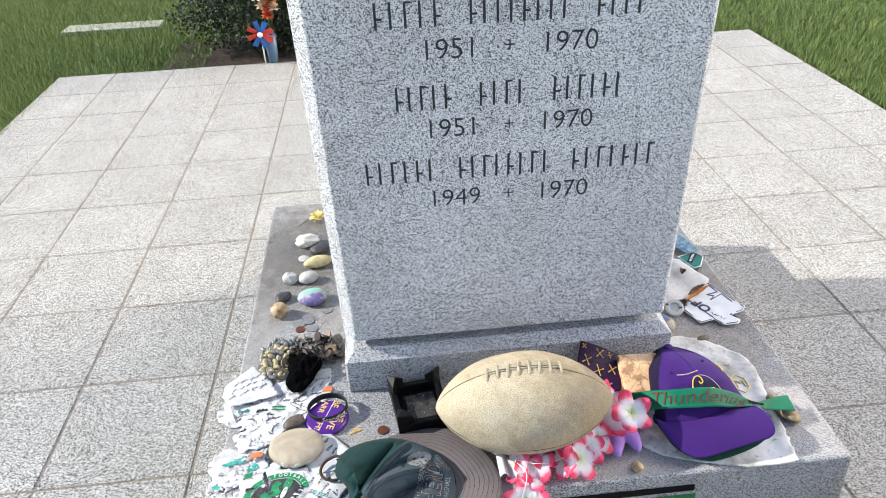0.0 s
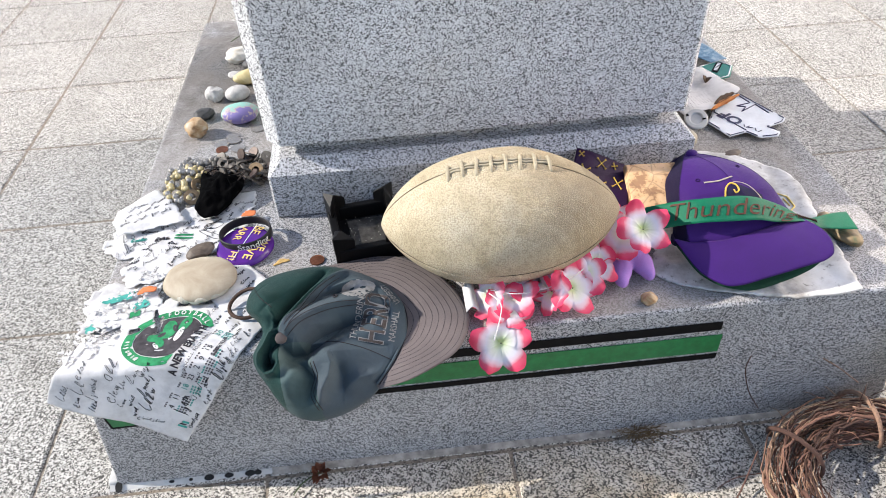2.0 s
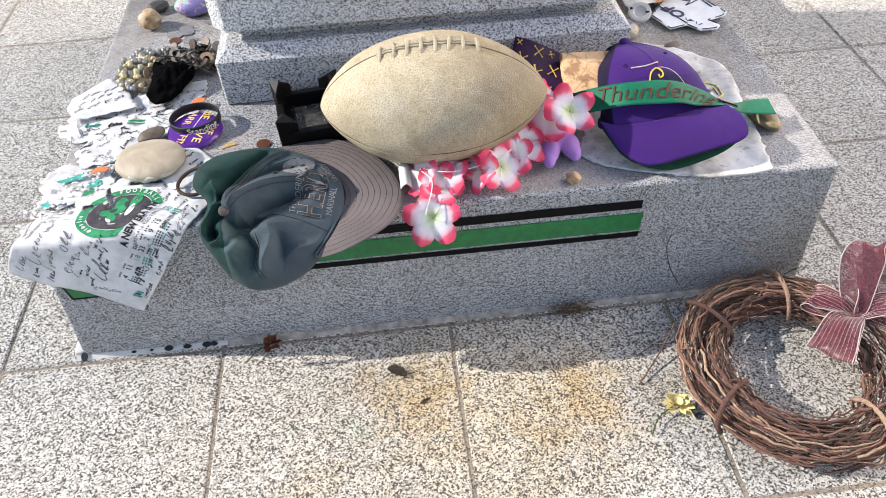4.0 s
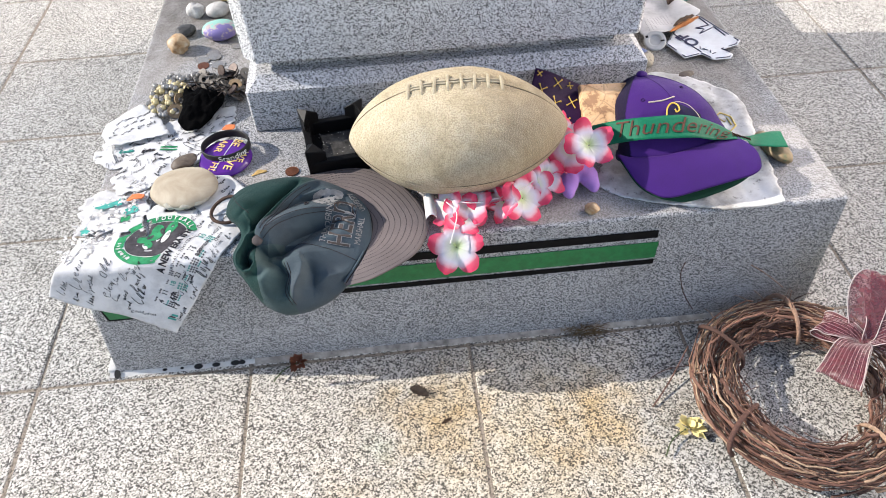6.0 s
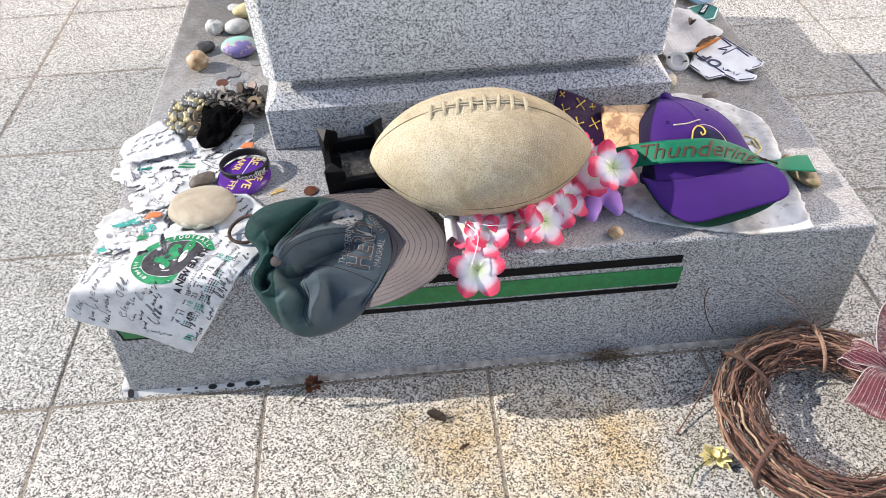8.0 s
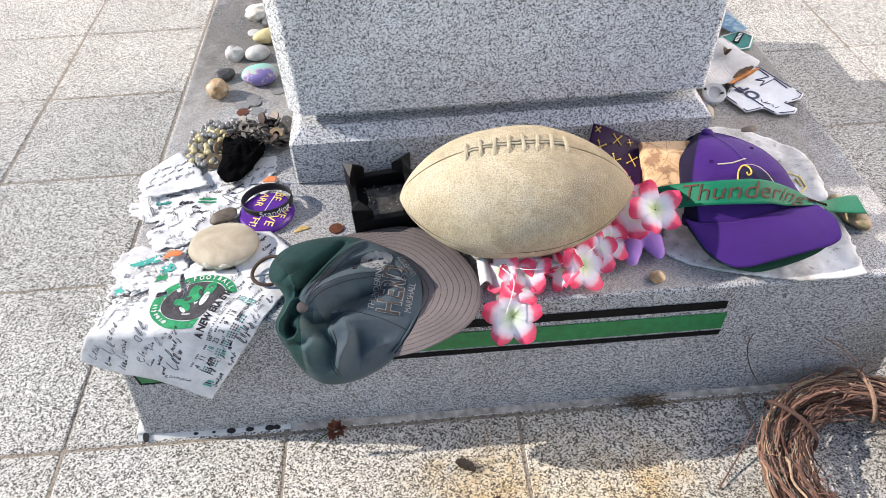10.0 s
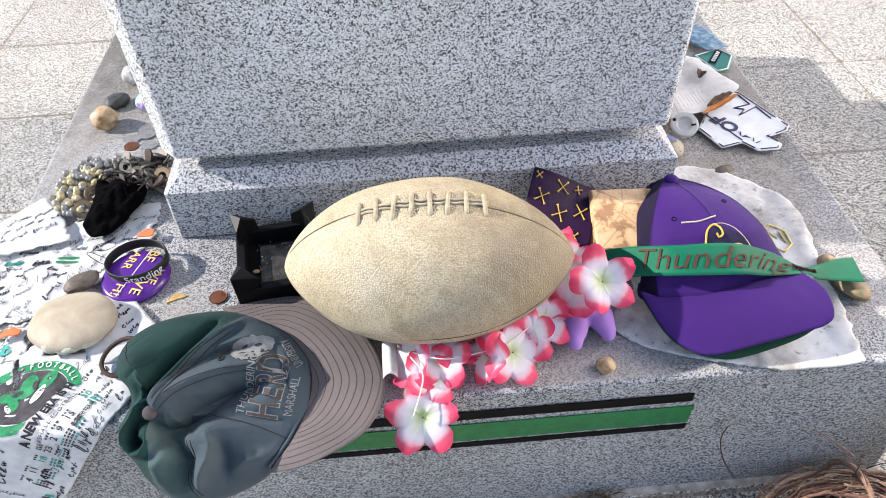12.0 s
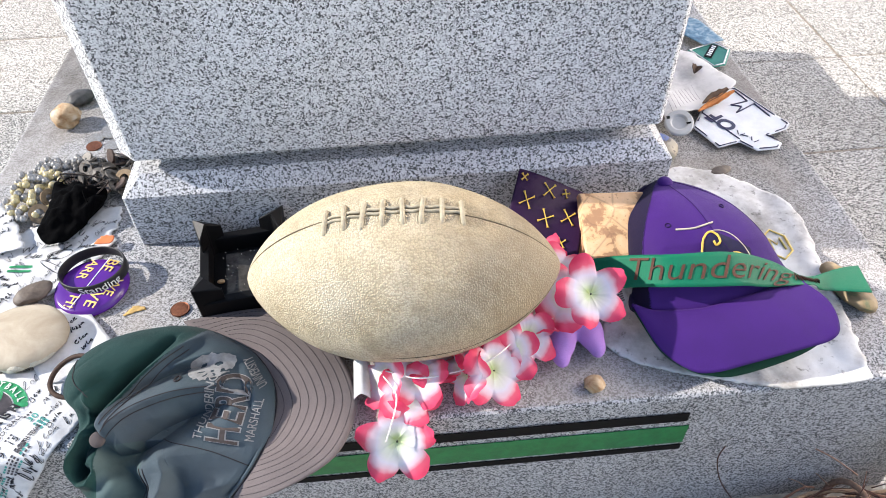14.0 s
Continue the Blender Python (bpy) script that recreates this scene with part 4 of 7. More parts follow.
for k, (d, uu, vv) in enumerate(GAMES):
    for q in range(3):
        printed_bar(uu - 0.004 + 0.003 * q, uu - 0.0022 + 0.003 * q, vv + 0.0058, vv + 0.0080, m_ink_dark)
    for q in range(4):
        ink = m_teal_ink if k in (2, 7) or (k + q) % 4 == 0 else m_ink_dark
        for w in range(3):
            printed_bar(uu - 0.005 + 0.0036 * w, uu - 0.0026 + 0.0036 * w, vv - 0.0085 - 0.0032 * q, vv - 0.0066 - 0.0032 * q, ink)
inked("NORTH TEXAS", 0.0066, 0.1525, 0.0195, TEXT_TURN + 0.18, poster, m_ink_dark, 0.0010, thin=-0.0002, narrow=0.62)
printed_bar(0.030, 0.033, 0.006, 0.017, m_teal_ink)
printed_bar(0.034, 0.036, 0.008, 0.016, m_ink_dark)
printed_bar(0.037, 0.040, 0.006, 0.014, m_teal_ink)
# round emblem: green ring, dark field, plain green shapes
EMB, EMB_TURN = (0.1262, 0.0350), 0.31


def disc_on_paper(name, r0, r1, mat, lift, parent, stretch=1.0, wear=0.30, centre=EMB, turn=0.0, n=96, m=14):
    """A printed round or oval, scuffed where the noise runs high and gone where the sheet is torn."""
    def at(a, b):
        t, r = math.tau * a, r0 + (r1 - r0) * b
        q, w = r * math.cos(t) * stretch, r * math.sin(t)
        return centre[0] + q * math.cos(turn) - w * math.sin(turn), centre[1] + q * math.sin(turn) + w * math.cos(turn)

    def keep(a, b):
        x, y = at(a, b)
        scuff = noise.noise(Vector((x * 130, y * 45, 3))) * 0.6 + noise.noise(Vector((x * 60, y * 260, 5))) * 0.6
        u, v = (Vector((x, y)) - ORIGIN).dot(U_DIR), (Vector((x, y)) - ORIGIN).dot(V_DIR)
        return scuff < wear and v > 0.0600 - 0.8 * max(0.0, u - 0.163) and inside(poster_poly, x, y) and not poster_holes(x, y)
    part(name, grid(lambda a, b: drape(*at(a, b), lift), n, m, keep=keep), mat, parent)


def emblem_spot(u, v, size, stretch, mat, lift, turn=0.0, wear=0.34):
    disc_on_paper("emblem_shape", 0.0004, size, mat, lift, poster, stretch, wear, flat(u, v), TEXT_TURN + turn, 36, 8)


disc_on_paper("emblem_field", 0.001, 0.0300, m_ink_dark, 0.0004, poster, 1.30, 0.40, turn=EMB_TURN)
disc_on_paper("emblem_ring", 0.0308, 0.0400, m_ink_green, 0.0005, poster, 1.30, 0.40, turn=EMB_TURN, m=8)
emblem_spot(0.147, 0.092, 0.0082, 1.8, m_ink_green, 0.0007, 0.5)
emblem_spot(0.132, 0.098, 0.0072, 1.6, m_ink_green, 0.0007, -0.6)
emblem_spot(0.162, 0.081, 0.0068, 1.8, m_ink_green, 0.0007, 0.2)
emblem_spot(0.126, 0.088, 0.0050, 1.8, m_ink_green, 0.0007, 1.0)
emblem_spot(0.146, 0.076, 0.0040, 3.0, m_paper, 0.0008, 0.3, 0.3)
emblem_spot(0.120, 0.088, 0.0024, 2.6, m_paper, 0.0008, 1.2, 0.3)
emblem_spot(0.152, 0.088, 0.0026, 2.2, m_ink_dark, 0.0010, 0.8, 0.5)
emblem_spot(0.137, 0.095, 0.0026, 2.0, m_ink_dark, 0.0010, -0.3, 0.5)
def on_ring(a, r):
    q, w = 1.30 * r * math.cos(a), r * math.sin(a)
    return EMB[0] + q * math.cos(EMB_TURN) - w * math.sin(EMB_TURN), EMB[1] + q * math.sin(EMB_TURN) + w * math.cos(EMB_TURN)


for k, ch in enumerate("FOOTBALL"):
    a = 1.42 - 0.185 * k
    ahead, spot = on_ring(a - 0.05, 0.0354), on_ring(a, 0.0354)
    inked(ch, 0.0088, 0, 0, math.atan2(ahead[1] - spot[1], ahead[0] - spot[0]), poster, m_paper, 0.0013, spot, -0.0002, 0.85)
for k in range(7):  # unread lettering on the other end of the ring
    a = 3.75 - 0.15 * k
    disc_on_paper("emblem_bar", 0.0003, 0.0012, m_paper, 0.0009, poster, 2.4, 0.6, on_ring(a, 0.0354), a + EMB_TURN, 12, 2)
pen = random.Random(12)
SIGNED = [(0.071, 0.069, 0.030, 0.009), (0.051, 0.059, 0.026, 0.012), (0.043, 0.097, 0.026, 0.012), (0.033, 0.083, 0.012, 0.006), (0.041, 0.075, 0.016, 0.006), (0.071, 0.112, 0.022, 0.013), (0.041, 0.119, 0.030, 0.009),
          (0.017, 0.110, 0.012, 0.007), (0.035, 0.133, 0.014, 0.012), (0.021, 0.146, 0.018, 0.008), (0.024, 0.047, 0.030, 0.006), (0.077, 0.086, 0.020, 0.010), (0.090, 0.078, 0.020, 0.008), (0.127, 0.003, 0.028, 0.010),
          (0.149, -0.001, 0.016, 0.007), (0.161, 0.008, 0.020, 0.010), (0.176, 0.015, 0.016, 0.007), (0.180, 0.026, 0.020, 0.007), (0.183, 0.004, 0.010, 0.007), (0.063, 0.022, 0.024, 0.014), (0.086, 0.016, 0.020, 0.010),
          (0.104, 0.012, 0.016, 0.007), (0.045, 0.003, 0.024, 0.006), (0.083, 0.002, 0.018, 0.007), (0.186, 0.053, 0.014, 0.007), (0.193, 0.067, 0.016, 0.008), (0.192, 0.040, 0.016, 0.007), (0.055, 0.140, 0.016, 0.008),
          (0.060, 0.092, 0.012, 0.006), (0.027, 0.066, 0.014, 0.006), (0.108, 0.022, 0.010, 0.005), (0.016, 0.128, 0.014, 0.006), (0.205, 0.030, 0.016, 0.007), (0.206, 0.055, 0.014, 0.006)]
for k, (u, v, length, height) in enumerate(SIGNED):
    heavy = k in (1, 13, 19)
    turn = TEXT_TURN + (-1.2 if k == 10 else pen.uniform(-0.15, 0.25))
    scribble(*flat(u, v), length, height, turn, 50 + k, poster, radius=0.00046 if heavy else pen.choice((0.00022, 0.00026, 0.00032)))
WRITTEN = [(0.04, 0.27), (0.03, 0.20), (0.07, 0.15), (0.13, 0.175), (0.19, 0.24), (0.195, 0.305), (0.10, 0.27)]
done = []
for k in range(400):
    x, y = pen.uniform(0.03, 0.195), pen.uniform(0.145, 0.305)
    if not inside(WRITTEN, x, y) or any(abs(x - q) + 1.6 * abs(y - w) < 0.021 for q, w in done):
        continue
    done.append((x, y))
    scribble(x, y, pen.uniform(0.010, 0.026), pen.choice((0.005, 0.006, 0.008, 0.013)), pen.uniform(-0.4, 1.4), 130 + k, paper_b, lift=-0.0004, radius=pen.choice((0.00022, 0.00028, 0.0004)))
for k in range(14):
    x, y = 0.028 + 0.013 * (k % 5) + pen.uniform(-0.003, 0.003), 0.255 + 0.017 * (k // 5) + 0.006 * (k % 5)
    scribble(x, y, pen.uniform(0.009, 0.014), pen.uniform(0.004, 0.007), pen.uniform(0.6, 1.0), 190 + k, paper_c, lift=0.0066, radius=0.0003)
for k in range(5):
    scribble(0.190 + 0.008 * k, 0.140 - 0.011 * k + 0.004 * (k % 2), 0.013, 0.006, 0.9, 230 + k, paper_d, lift=0.0026, radius=0.0005)
for cx, cy, rx, ry, turn in ((0.150, 0.243, 0.013, 0.006, 0.2), (0.150, 0.222, 0.022, 0.004, -0.6)):
    bm = bmesh.new()
    tube(bm, [drape(cx + rx * math.cos(a) * math.cos(turn) - ry * math.sin(a) * math.sin(turn), cy + rx * math.cos(a) * math.sin(turn) + ry * math.sin(a) * math.cos(turn), -0.0004) for a in [q * math.tau / 30 for q in range(30)]], 0.00038, 4, True)
    part("pen_mark", bm, m_ink, paper_b)
for x, y, w, mat in ((0.052, 0.226, 0.020, m_teal_ink), (0.083, 0.222, 0.016, m_ink_dark)):
    scribble(x, y, w, 0.006, 0.05, int(x * 9000), paper_b, mat, -0.0003, 0.0011)
for k in range(2):
    part("print_bar", grid(lambda u, v: drape(0.100 + 0.024 * u, 0.220 + 0.0065 * k + 0.0035 * v, -0.0003), 10, 2), m_ink_green, paper_b)


def scrap(x, y, w, h, turn, mat, parent, lift, seed):
    """A flat ragged patch of print left on torn paper."""
    c, s_ = math.cos(turn), math.sin(turn)

    def spot(u, v):
        q, r = (u - 0.5) * w, (v - 0.5) * h
        return x + q * c - r * s_, y + q * s_ + r * c

    def keep(u, v):
        edge = min(u, 1 - u, v, 1 - v) * 2
        return edge + 0.9 * noise.noise(Vector((u * w * 240, v * h * 240, seed))) > 0.18
    part("print_scrap", grid(lambda u, v: drape(*spot(u, v), lift), 40, 18, keep=keep), mat, parent)


scrap(0.052, 0.108, 0.042, 0.013, 0.25, m_teal_ink, paper_e, 0.0012, 1)
scrap(0.083, 0.094, 0.020, 0.016, 0.35, m_teal_ink, paper_e, 0.0012, 2)
scrap(0.080, 0.078, 0.014, 0.010, 0.2, m_ink_green, paper_e, 0.0010, 3)
scrap(0.030, 0.060, 0.012, 0.012, 0.6, m_teal_ink, paper_e, 0.0012, 4)
shreds = bmesh.new()
sr = random.Random(41)
for k in range(190):
    u, v = sr.uniform(0.01, 0.22), sr.choice((sr.uniform(0.135, 0.20), sr.uniform(0.155, 0.175)))
    x, y = flat(u, v)
    if y < 0.004 or x < 0.004 or x > 0.12:
        continue
    size, turn, seed = sr.uniform(0.0012, 0.0042), sr.uniform(0, 6.3), sr.uniform(0, 50)
    rows = []
    for i in range(6):
        row = []
        for j in range(5):
            a, b = (i / 5 - 0.5) * size * 2, (j / 4 - 0.5) * size
            w = Vector((a * 160, b * 160, seed))
            a, b = a + 0.7 * size * noise.noise(w * 1.7), b + 0.7 * size * noise.noise(w + Vector((5, 2, 8)))
            px, py = x + a * math.cos(turn) - b * math.sin(turn), y + a * math.sin(turn) + b * math.cos(turn)
            row.append(shreds.verts.new(drape(px, py, 0.0010 + 0.30 * size * (0.4 + noise.noise(w * 0.8 + Vector((3, 3, 3)))))))
        rows.append(row)
    for i in range(5):
        for j in range(4):
            shreds.faces.new((rows[i][j], rows[i + 1][j], rows[i + 1][j + 1], rows[i][j + 1]))
thicken(tagged(part("paper_shreds", shreds, m_paper), "curled shreds of torn white paper along the poster", "paper shreds", kind="stuff"), 0.0005)
m_orange = plain("orange paper scrap", (0.58, 0.17, 0.06), 0.7)
for n_, (x, y, s) in enumerate(((0.198, 0.252, 0.012), (0.088, 0.112, 0.012))):
    sheet("paper_scrap", [(x - s, y - s * 0.5), (x + s * 0.9, y - s * 0.2), (x + s, y + s * 0.5), (x - s * 0.4, y + s * 0.6)], m_orange, "torn scrap of orange paper", 0.007, 0.004, step=0.002)

sheet("petal_scrap", [(0.236, 0.146), (0.252, 0.150), (0.262, 0.158), (0.246, 0.160)], plain("yellowed petal", (0.42, 0.28, 0.10), 0.8, 0, 200, 0.4), "torn yellow-brown petal scrap on the base", 0.0, 0.005, step=0.0015, category="petal", map_fn=lambda x, y, l: Vector((x, y, TOP + 0.0012)))

# ---- stones ----
def banded(name, stops, scale, axis=(0.3, 1, 0.2), rough=0.6, distort=3.0):
    m, nt, b = material(name, rough)
    pos = local(nt)
    f = noise_tex(nt, pos, scale, 5.0, 0.6, 0.6)
    nt.links.new(ramp(nt, f, stops), b.inputs["Base Color"])
    bump(nt, b, noise_tex(nt, pos, scale * 6, 4.0), 0.35, 0.0012)
    return m


m_cream = banded("cream stone", [(0.3, (0.55, 0.47, 0.35)), (0.5, (0.72, 0.68, 0.60)), (0.7, (0.80, 0.77, 0.70))], 40)
m_dark_stone = banded("dark grey stone", [(0.3, (0.03, 0.03, 0.03)), (0.7, (0.085, 0.08, 0.075))], 60)
m_brown_stone = banded("brown stone", [(0.3, (0.07, 0.05, 0.035)), (0.7, (0.16, 0.125, 0.095))], 60)
m_yellow_stone = banded("yellow stone", [(0.3, (0.42, 0.33, 0.14)), (0.7, (0.70, 0.60, 0.34))], 50)
m_grey_stone = banded("pale grey stone", [(0.3, (0.34, 0.32, 0.30)), (0.7, (0.60, 0.58, 0.55))], 70)
m_tan_stone = banded("tan stone", [(0.34, (0.28, 0.14, 0.05)), (0.5, (0.46, 0.32, 0.18)), (0.66, (0.58, 0.49, 0.37))], 55)
m_beige_stone = banded("beige stone", [(0.3, (0.30, 0.24, 0.165)), (0.5, (0.38, 0.32, 0.23)), (0.7, (0.46, 0.40, 0.30))], 28)


def painted_stone(name, upper, lower, blotch):
    m, nt, b = material(name, 0.45)
    pos = local(nt)
    sep = nt.nodes.new("ShaderNodeSeparateXYZ")
    nt.links.new(pos, sep.inputs[0])
    wob = maths(nt, "ADD", maths(nt, "MULTIPLY", sep.outputs["Y"], 18.0), maths(nt, "ADD", noise_tex(nt, pos, 70.0, 3.0), 0.12))
    col = ramp(nt, wob, [(0.40, lower), (0.48, blotch), (0.56, upper)])
    col = mix(nt, ramp(nt, noise_tex(nt, pos, 95.0, 2.0), [(0.62, (0, 0, 0)), (0.66, (1, 1, 1))]), col, blotch)
    nt.links.new(col, b.inputs["Base Color"])
    return m


m_painted = painted_stone("painted stone", (0.26, 0.50, 0.42), (0.19, 0.15, 0.36), (0.45, 0.36, 0.33))
m_painted_2 = painted_stone("blue painted stone", (0.07, 0.10, 0.26), (0.27, 0.24, 0.18), (0.08, 0.06, 0.045))
STONES = [("white angular stone on the base", m_cream, (0.128, 0.778), (0.064, 0.046, 0.030), 20, 0.10, 0.25), ("flat dark grey stone on the base", m_dark_stone, (0.160, 0.735), (0.046, 0.036, 0.024), 10, 0.1, 0.0),
          ("small flat grey stone on the base", m_grey_stone, (0.124, 0.712), (0.026, 0.030, 0.008), 30, 0.1, 0.1), ("long smooth yellow stone", m_yellow_stone, (0.160, 0.682), (0.066, 0.034, 0.028), 15, 0.08, 0.0),
          ("pale rough grey stone on the base", m_grey_stone, (0.101, 0.622), (0.038, 0.034, 0.028), 0, 0.14, 0.2), ("pale banded oval stone", m_grey_stone, (0.141, 0.620), (0.044, 0.034, 0.026), 20, 0.08, 0.0),
          ("flat black stone on the base", m_dark_stone, (0.090, 0.556), (0.040, 0.034, 0.020), 35, 0.12, 0.15), ("stone painted green and purple", m_painted, (0.155, 0.540), (0.064, 0.050, 0.032), 8, 0.06, 0.0),
          ("rough tan quartz stone", m_tan_stone, (0.089, 0.502), (0.040, 0.038, 0.034), 40, 0.16, 0.2), ("painted blue and brown stone by the plinth", m_painted_2, (0.852, 0.346), (0.042, 0.050, 0.027), 30, 0.08, 0.0),
          ("small flat brown stone by the cloth", m_brown_stone, (0.916, 0.303), (0.030, 0.014, 0.007), 20, 0.1, 0.0), ("flat brown stone on the papers", m_brown_stone, (0.143, 0.180), (0.042, 0.026, 0.014), 35, 0.1, 0.1)]
for n_, (lab, mat, (x, y), size, turn, rough, facet) in enumerate(STONES):
    z = TOP - 0.0005 if n_ < 11 else TOP + 0.005
    ob = part("stone", pebble_mesh(size, n_ + 2, rough, 4, facet), mat)
    ob.matrix_world = pose(x, y, z, 0, 0, turn)
    tagged(ob, lab, "stone", "stones left on the base")
pebble = tagged(part("pebble", pebble_mesh((0.021, 0.019, 0.017), 31, 0.18, 3, 0.25), m_tan_stone), "small tan faceted pebble", "stone", "stones left on the base")
pebble.matrix_world = pose(0.691, 0.014, TOP - 0.0005)
big = tagged(part("stone", pebble_mesh((0.090, 0.076, 0.026), 17, 0.05, 4), m_beige_stone), "smooth round beige stone with a chalky white rim, on the papers", "stone", "stones left on the base")
big.matrix_world = pose(0.154, 0.118, TOP + 0.0055, 3, 0, -4)
m_chalk = plain("chalky crust", (0.50, 0.47, 0.385), 0.95, 0, 120, 0.25, 0.6, 0.003)
bm = bmesh.new()
tube(bm, [(0.0405 * math.cos(a) * (1 + 0.04 * noise.noise(Vector((a * 3, 1, 0)))), 0.0355 * math.sin(a) * (1 + 0.12 * noise.noise(Vector((a * 4, 2, 0)))), 0.010 + 0.003 * noise.noise(Vector((a * 5, 0, 0)))) for a in [math.pi + math.pi * 1.1 * k / 50 - 0.15 for k in range(51)]],
     lambda f: 0.0020 + 0.0020 * math.sin(math.pi * f) + 0.0012 * noise.noise(Vector((f * 22, 4, 1))), 8)
part("crust", bm, m_chalk, big)
m_flower_y = plain("dry yellow petals", (0.80, 0.66, 0.28), 0.8, 0, 90, 0.3)

# ---- coins ----
m_copper = plain("dull copper", (0.22, 0.085, 0.045), 0.45, 0.8, 400, 0.3, 0.4)
m_nickel = plain("dull nickel", (0.36, 0.34, 0.31), 0.45, 0.7, 400, 0.3, 0.4)


def coin_mesh(radius, mat):
    bm = bmesh.new()
    bmesh.ops.create_cone(bm, cap_ends=True, segments=32, radius1=radius, radius2=radius, depth=0.0016)
    top = [f for f in bm.faces if f.normal.z > 0.9]
    bmesh.ops.inset_region(bm, faces=top, thickness=radius * 0.1, depth=-0.0003)
    bmesh.ops.inset_region(bm, faces=top, thickness=radius * 0.35, depth=0.0003)
    me = mesh_of("coin", bm, False)
    me.materials.append(mat)
    return me


penny, nickel = coin_mesh(0.0096, m_copper), coin_mesh(0.0112, m_nickel)
for me, x, y, z, tx, lab in ((penny, 0.295, 0.150, 0.0012, 0, "copper coin lying flat"), (nickel, 0.146, 0.488, 0.001, 2, "dull silver coin lying flat"), (nickel, 0.150, 0.472, 0.0022, 5, "dull silver coin lying flat"), (nickel, 0.132, 0.465, 0.001, 0, "dull silver coin lying flat"),
                             (penny, 0.134, 0.447, 0.001, 3, "dark copper coin lying flat"), (nickel, 0.159, 0.447, 0.001, 0, "dull silver coin lying flat"), (nickel, 0.178, 0.520, 0.001, 4, "dull silver coin lying flat"), (nickel, 0.186, 0.505, 0.001, 0, "dull silver coin lying flat")):
    ob = part("coin", me, None)
    ob.matrix_world = pose(x, y, TOP + z, tx, 0, x * 3000)
    tagged(ob, lab, "coin", "coins on the base")

# ---- bead strands, washers and a black pouch ----
bead_mats = [plain("grey pearl", (0.27, 0.26, 0.245), 0.3, 0.25, 300, 0.6), plain("gold pearl", (0.48, 0.40, 0.21), 0.35, 0.0, 300, 0.3), plain("dark pearl", (0.085, 0.078, 0.068), 0.5, 0.1, 300, 0.4)]


def bead_mesh(mat, r):
    bm = bmesh.new()
    bmesh.ops.create_icosphere(bm, subdivisions=2, radius=r)
    me = mesh_of("bead", bm)
    me.materials.append(mat)
    return me


br = random.Random(8)
for s, (cx, cy, rx, ry, n, mat_i, lab) in enumerate(((0.118, 0.385, 0.050, 0.030, 84, 0, "tangled strand of grey pearl beads"), (0.098, 0.345, 0.030, 0.042, 52, 1, "tangled strand of gold pearl beads"),
                                                    (0.150, 0.388, 0.052, 0.022, 76, 2, "tangled strand of dark beads"), (0.092, 0.352, 0.028, 0.055, 34, 0, "loose strand of grey pearl beads"))):
    strand = thing("bead_strand", lab, "beads", "bead strands in the heap", at=(cx, cy, TOP))
    me = bead_mesh(bead_mats[mat_i], 0.0045 if mat_i < 2 else 0.0040)
    for k in range(n):
        a = math.tau * k / n * 1.8 + br.uniform(-0.25, 0.25)
        rr = br.uniform(0.0, 1.1) ** 0.55
        ob = part("bead", me, None, strand)
        hgt = 0.005 + 0.017 * br.random() * max(0.1, 1.12 - rr)
        ob.location = (rx * rr * math.cos(a), ry * rr * math.sin(a), hgt + 0.006 * (s % 2))
m_washer = plain("tarnished metal", (0.105, 0.092, 0.078), 0.55, 0.25, 200, 0.4)
m_brass = plain("tarnished brass", (0.22, 0.15, 0.08), 0.6, 0.2, 200, 0.3)


def washer(r, hole, mat):
    bm = bmesh.new()
    prof = [(hole, -0.0012), (r, -0.0012), (r, 0.0012), (hole, 0.0012)]
    rings = [[bm.verts.new((p * math.cos(a), p * math.sin(a), z)) for p, z in prof] for a in [k * math.tau / 24 for k in range(24)]]
    for k in range(24):
        a, b = rings[k], rings[(k + 1) % 24]
        for q in range(4):
            bm.faces.new((a[q], b[q], b[(q + 1) % 4], a[(q + 1) % 4]))
    bmesh.ops.recalc_face_normals(bm, faces=bm.faces)
    me = mesh_of("washer", bm, False)
    me.materials.append(mat)
    return me


w_copper = washer(0.0088, 0.0004, plain("dark copper disc", (0.075, 0.050, 0.040), 0.5, 0.3, 200, 0.4))
w_plain, w_ring, w_brass = washer(0.0092, 0.0018, m_washer), washer(0.0098, 0.0042, m_washer), washer(0.0115, 0.0055, m_brass)
for k in range(58):
    me = (w_plain, w_ring, w_plain, w_ring, w_copper)[k % 5]
    ob = part("metal_disc", me, None)
    ob.matrix_world = pose(br.uniform(0.140, 0.218), br.uniform(0.335, 0.405), TOP + 0.008 + 0.013 * br.random(), br.uniform(-55, 55), br.uniform(-55, 55), br.uniform(0, 360))
    tagged(ob, "tarnished metal disc in a heap of beads", "metal disc", "metal discs in the heap")
for x, y, z, rx, ry in ((0.112, 0.305, 0.012, 35, 20), (0.200, 0.352, 0.018, 40, -10), (0.118, 0.330, 0.014, 20, 50)):
    ob = part("metal_ring", w_brass, None)
    ob.matrix_world = pose(x, y, TOP + z, rx, ry, 0)
    tagged(ob, "brass ring in a heap of beads", "ring", "metal rings in the heap")
m_cord = plain("dark cord", (0.035, 0.025, 0.02), 0.8)
cord = bmesh.new()
for k in range(4):
    c = Vector((br.uniform(0.12, 0.18), br.uniform(0.31, 0.36), TOP + 0.020))
    tube(cord, spline([c + Vector((br.uniform(-0.03, 0.03), br.uniform(-0.03, 0.03), br.uniform(-0.010, 0.014))) for _ in range(5)], 30), 0.0010, 5)
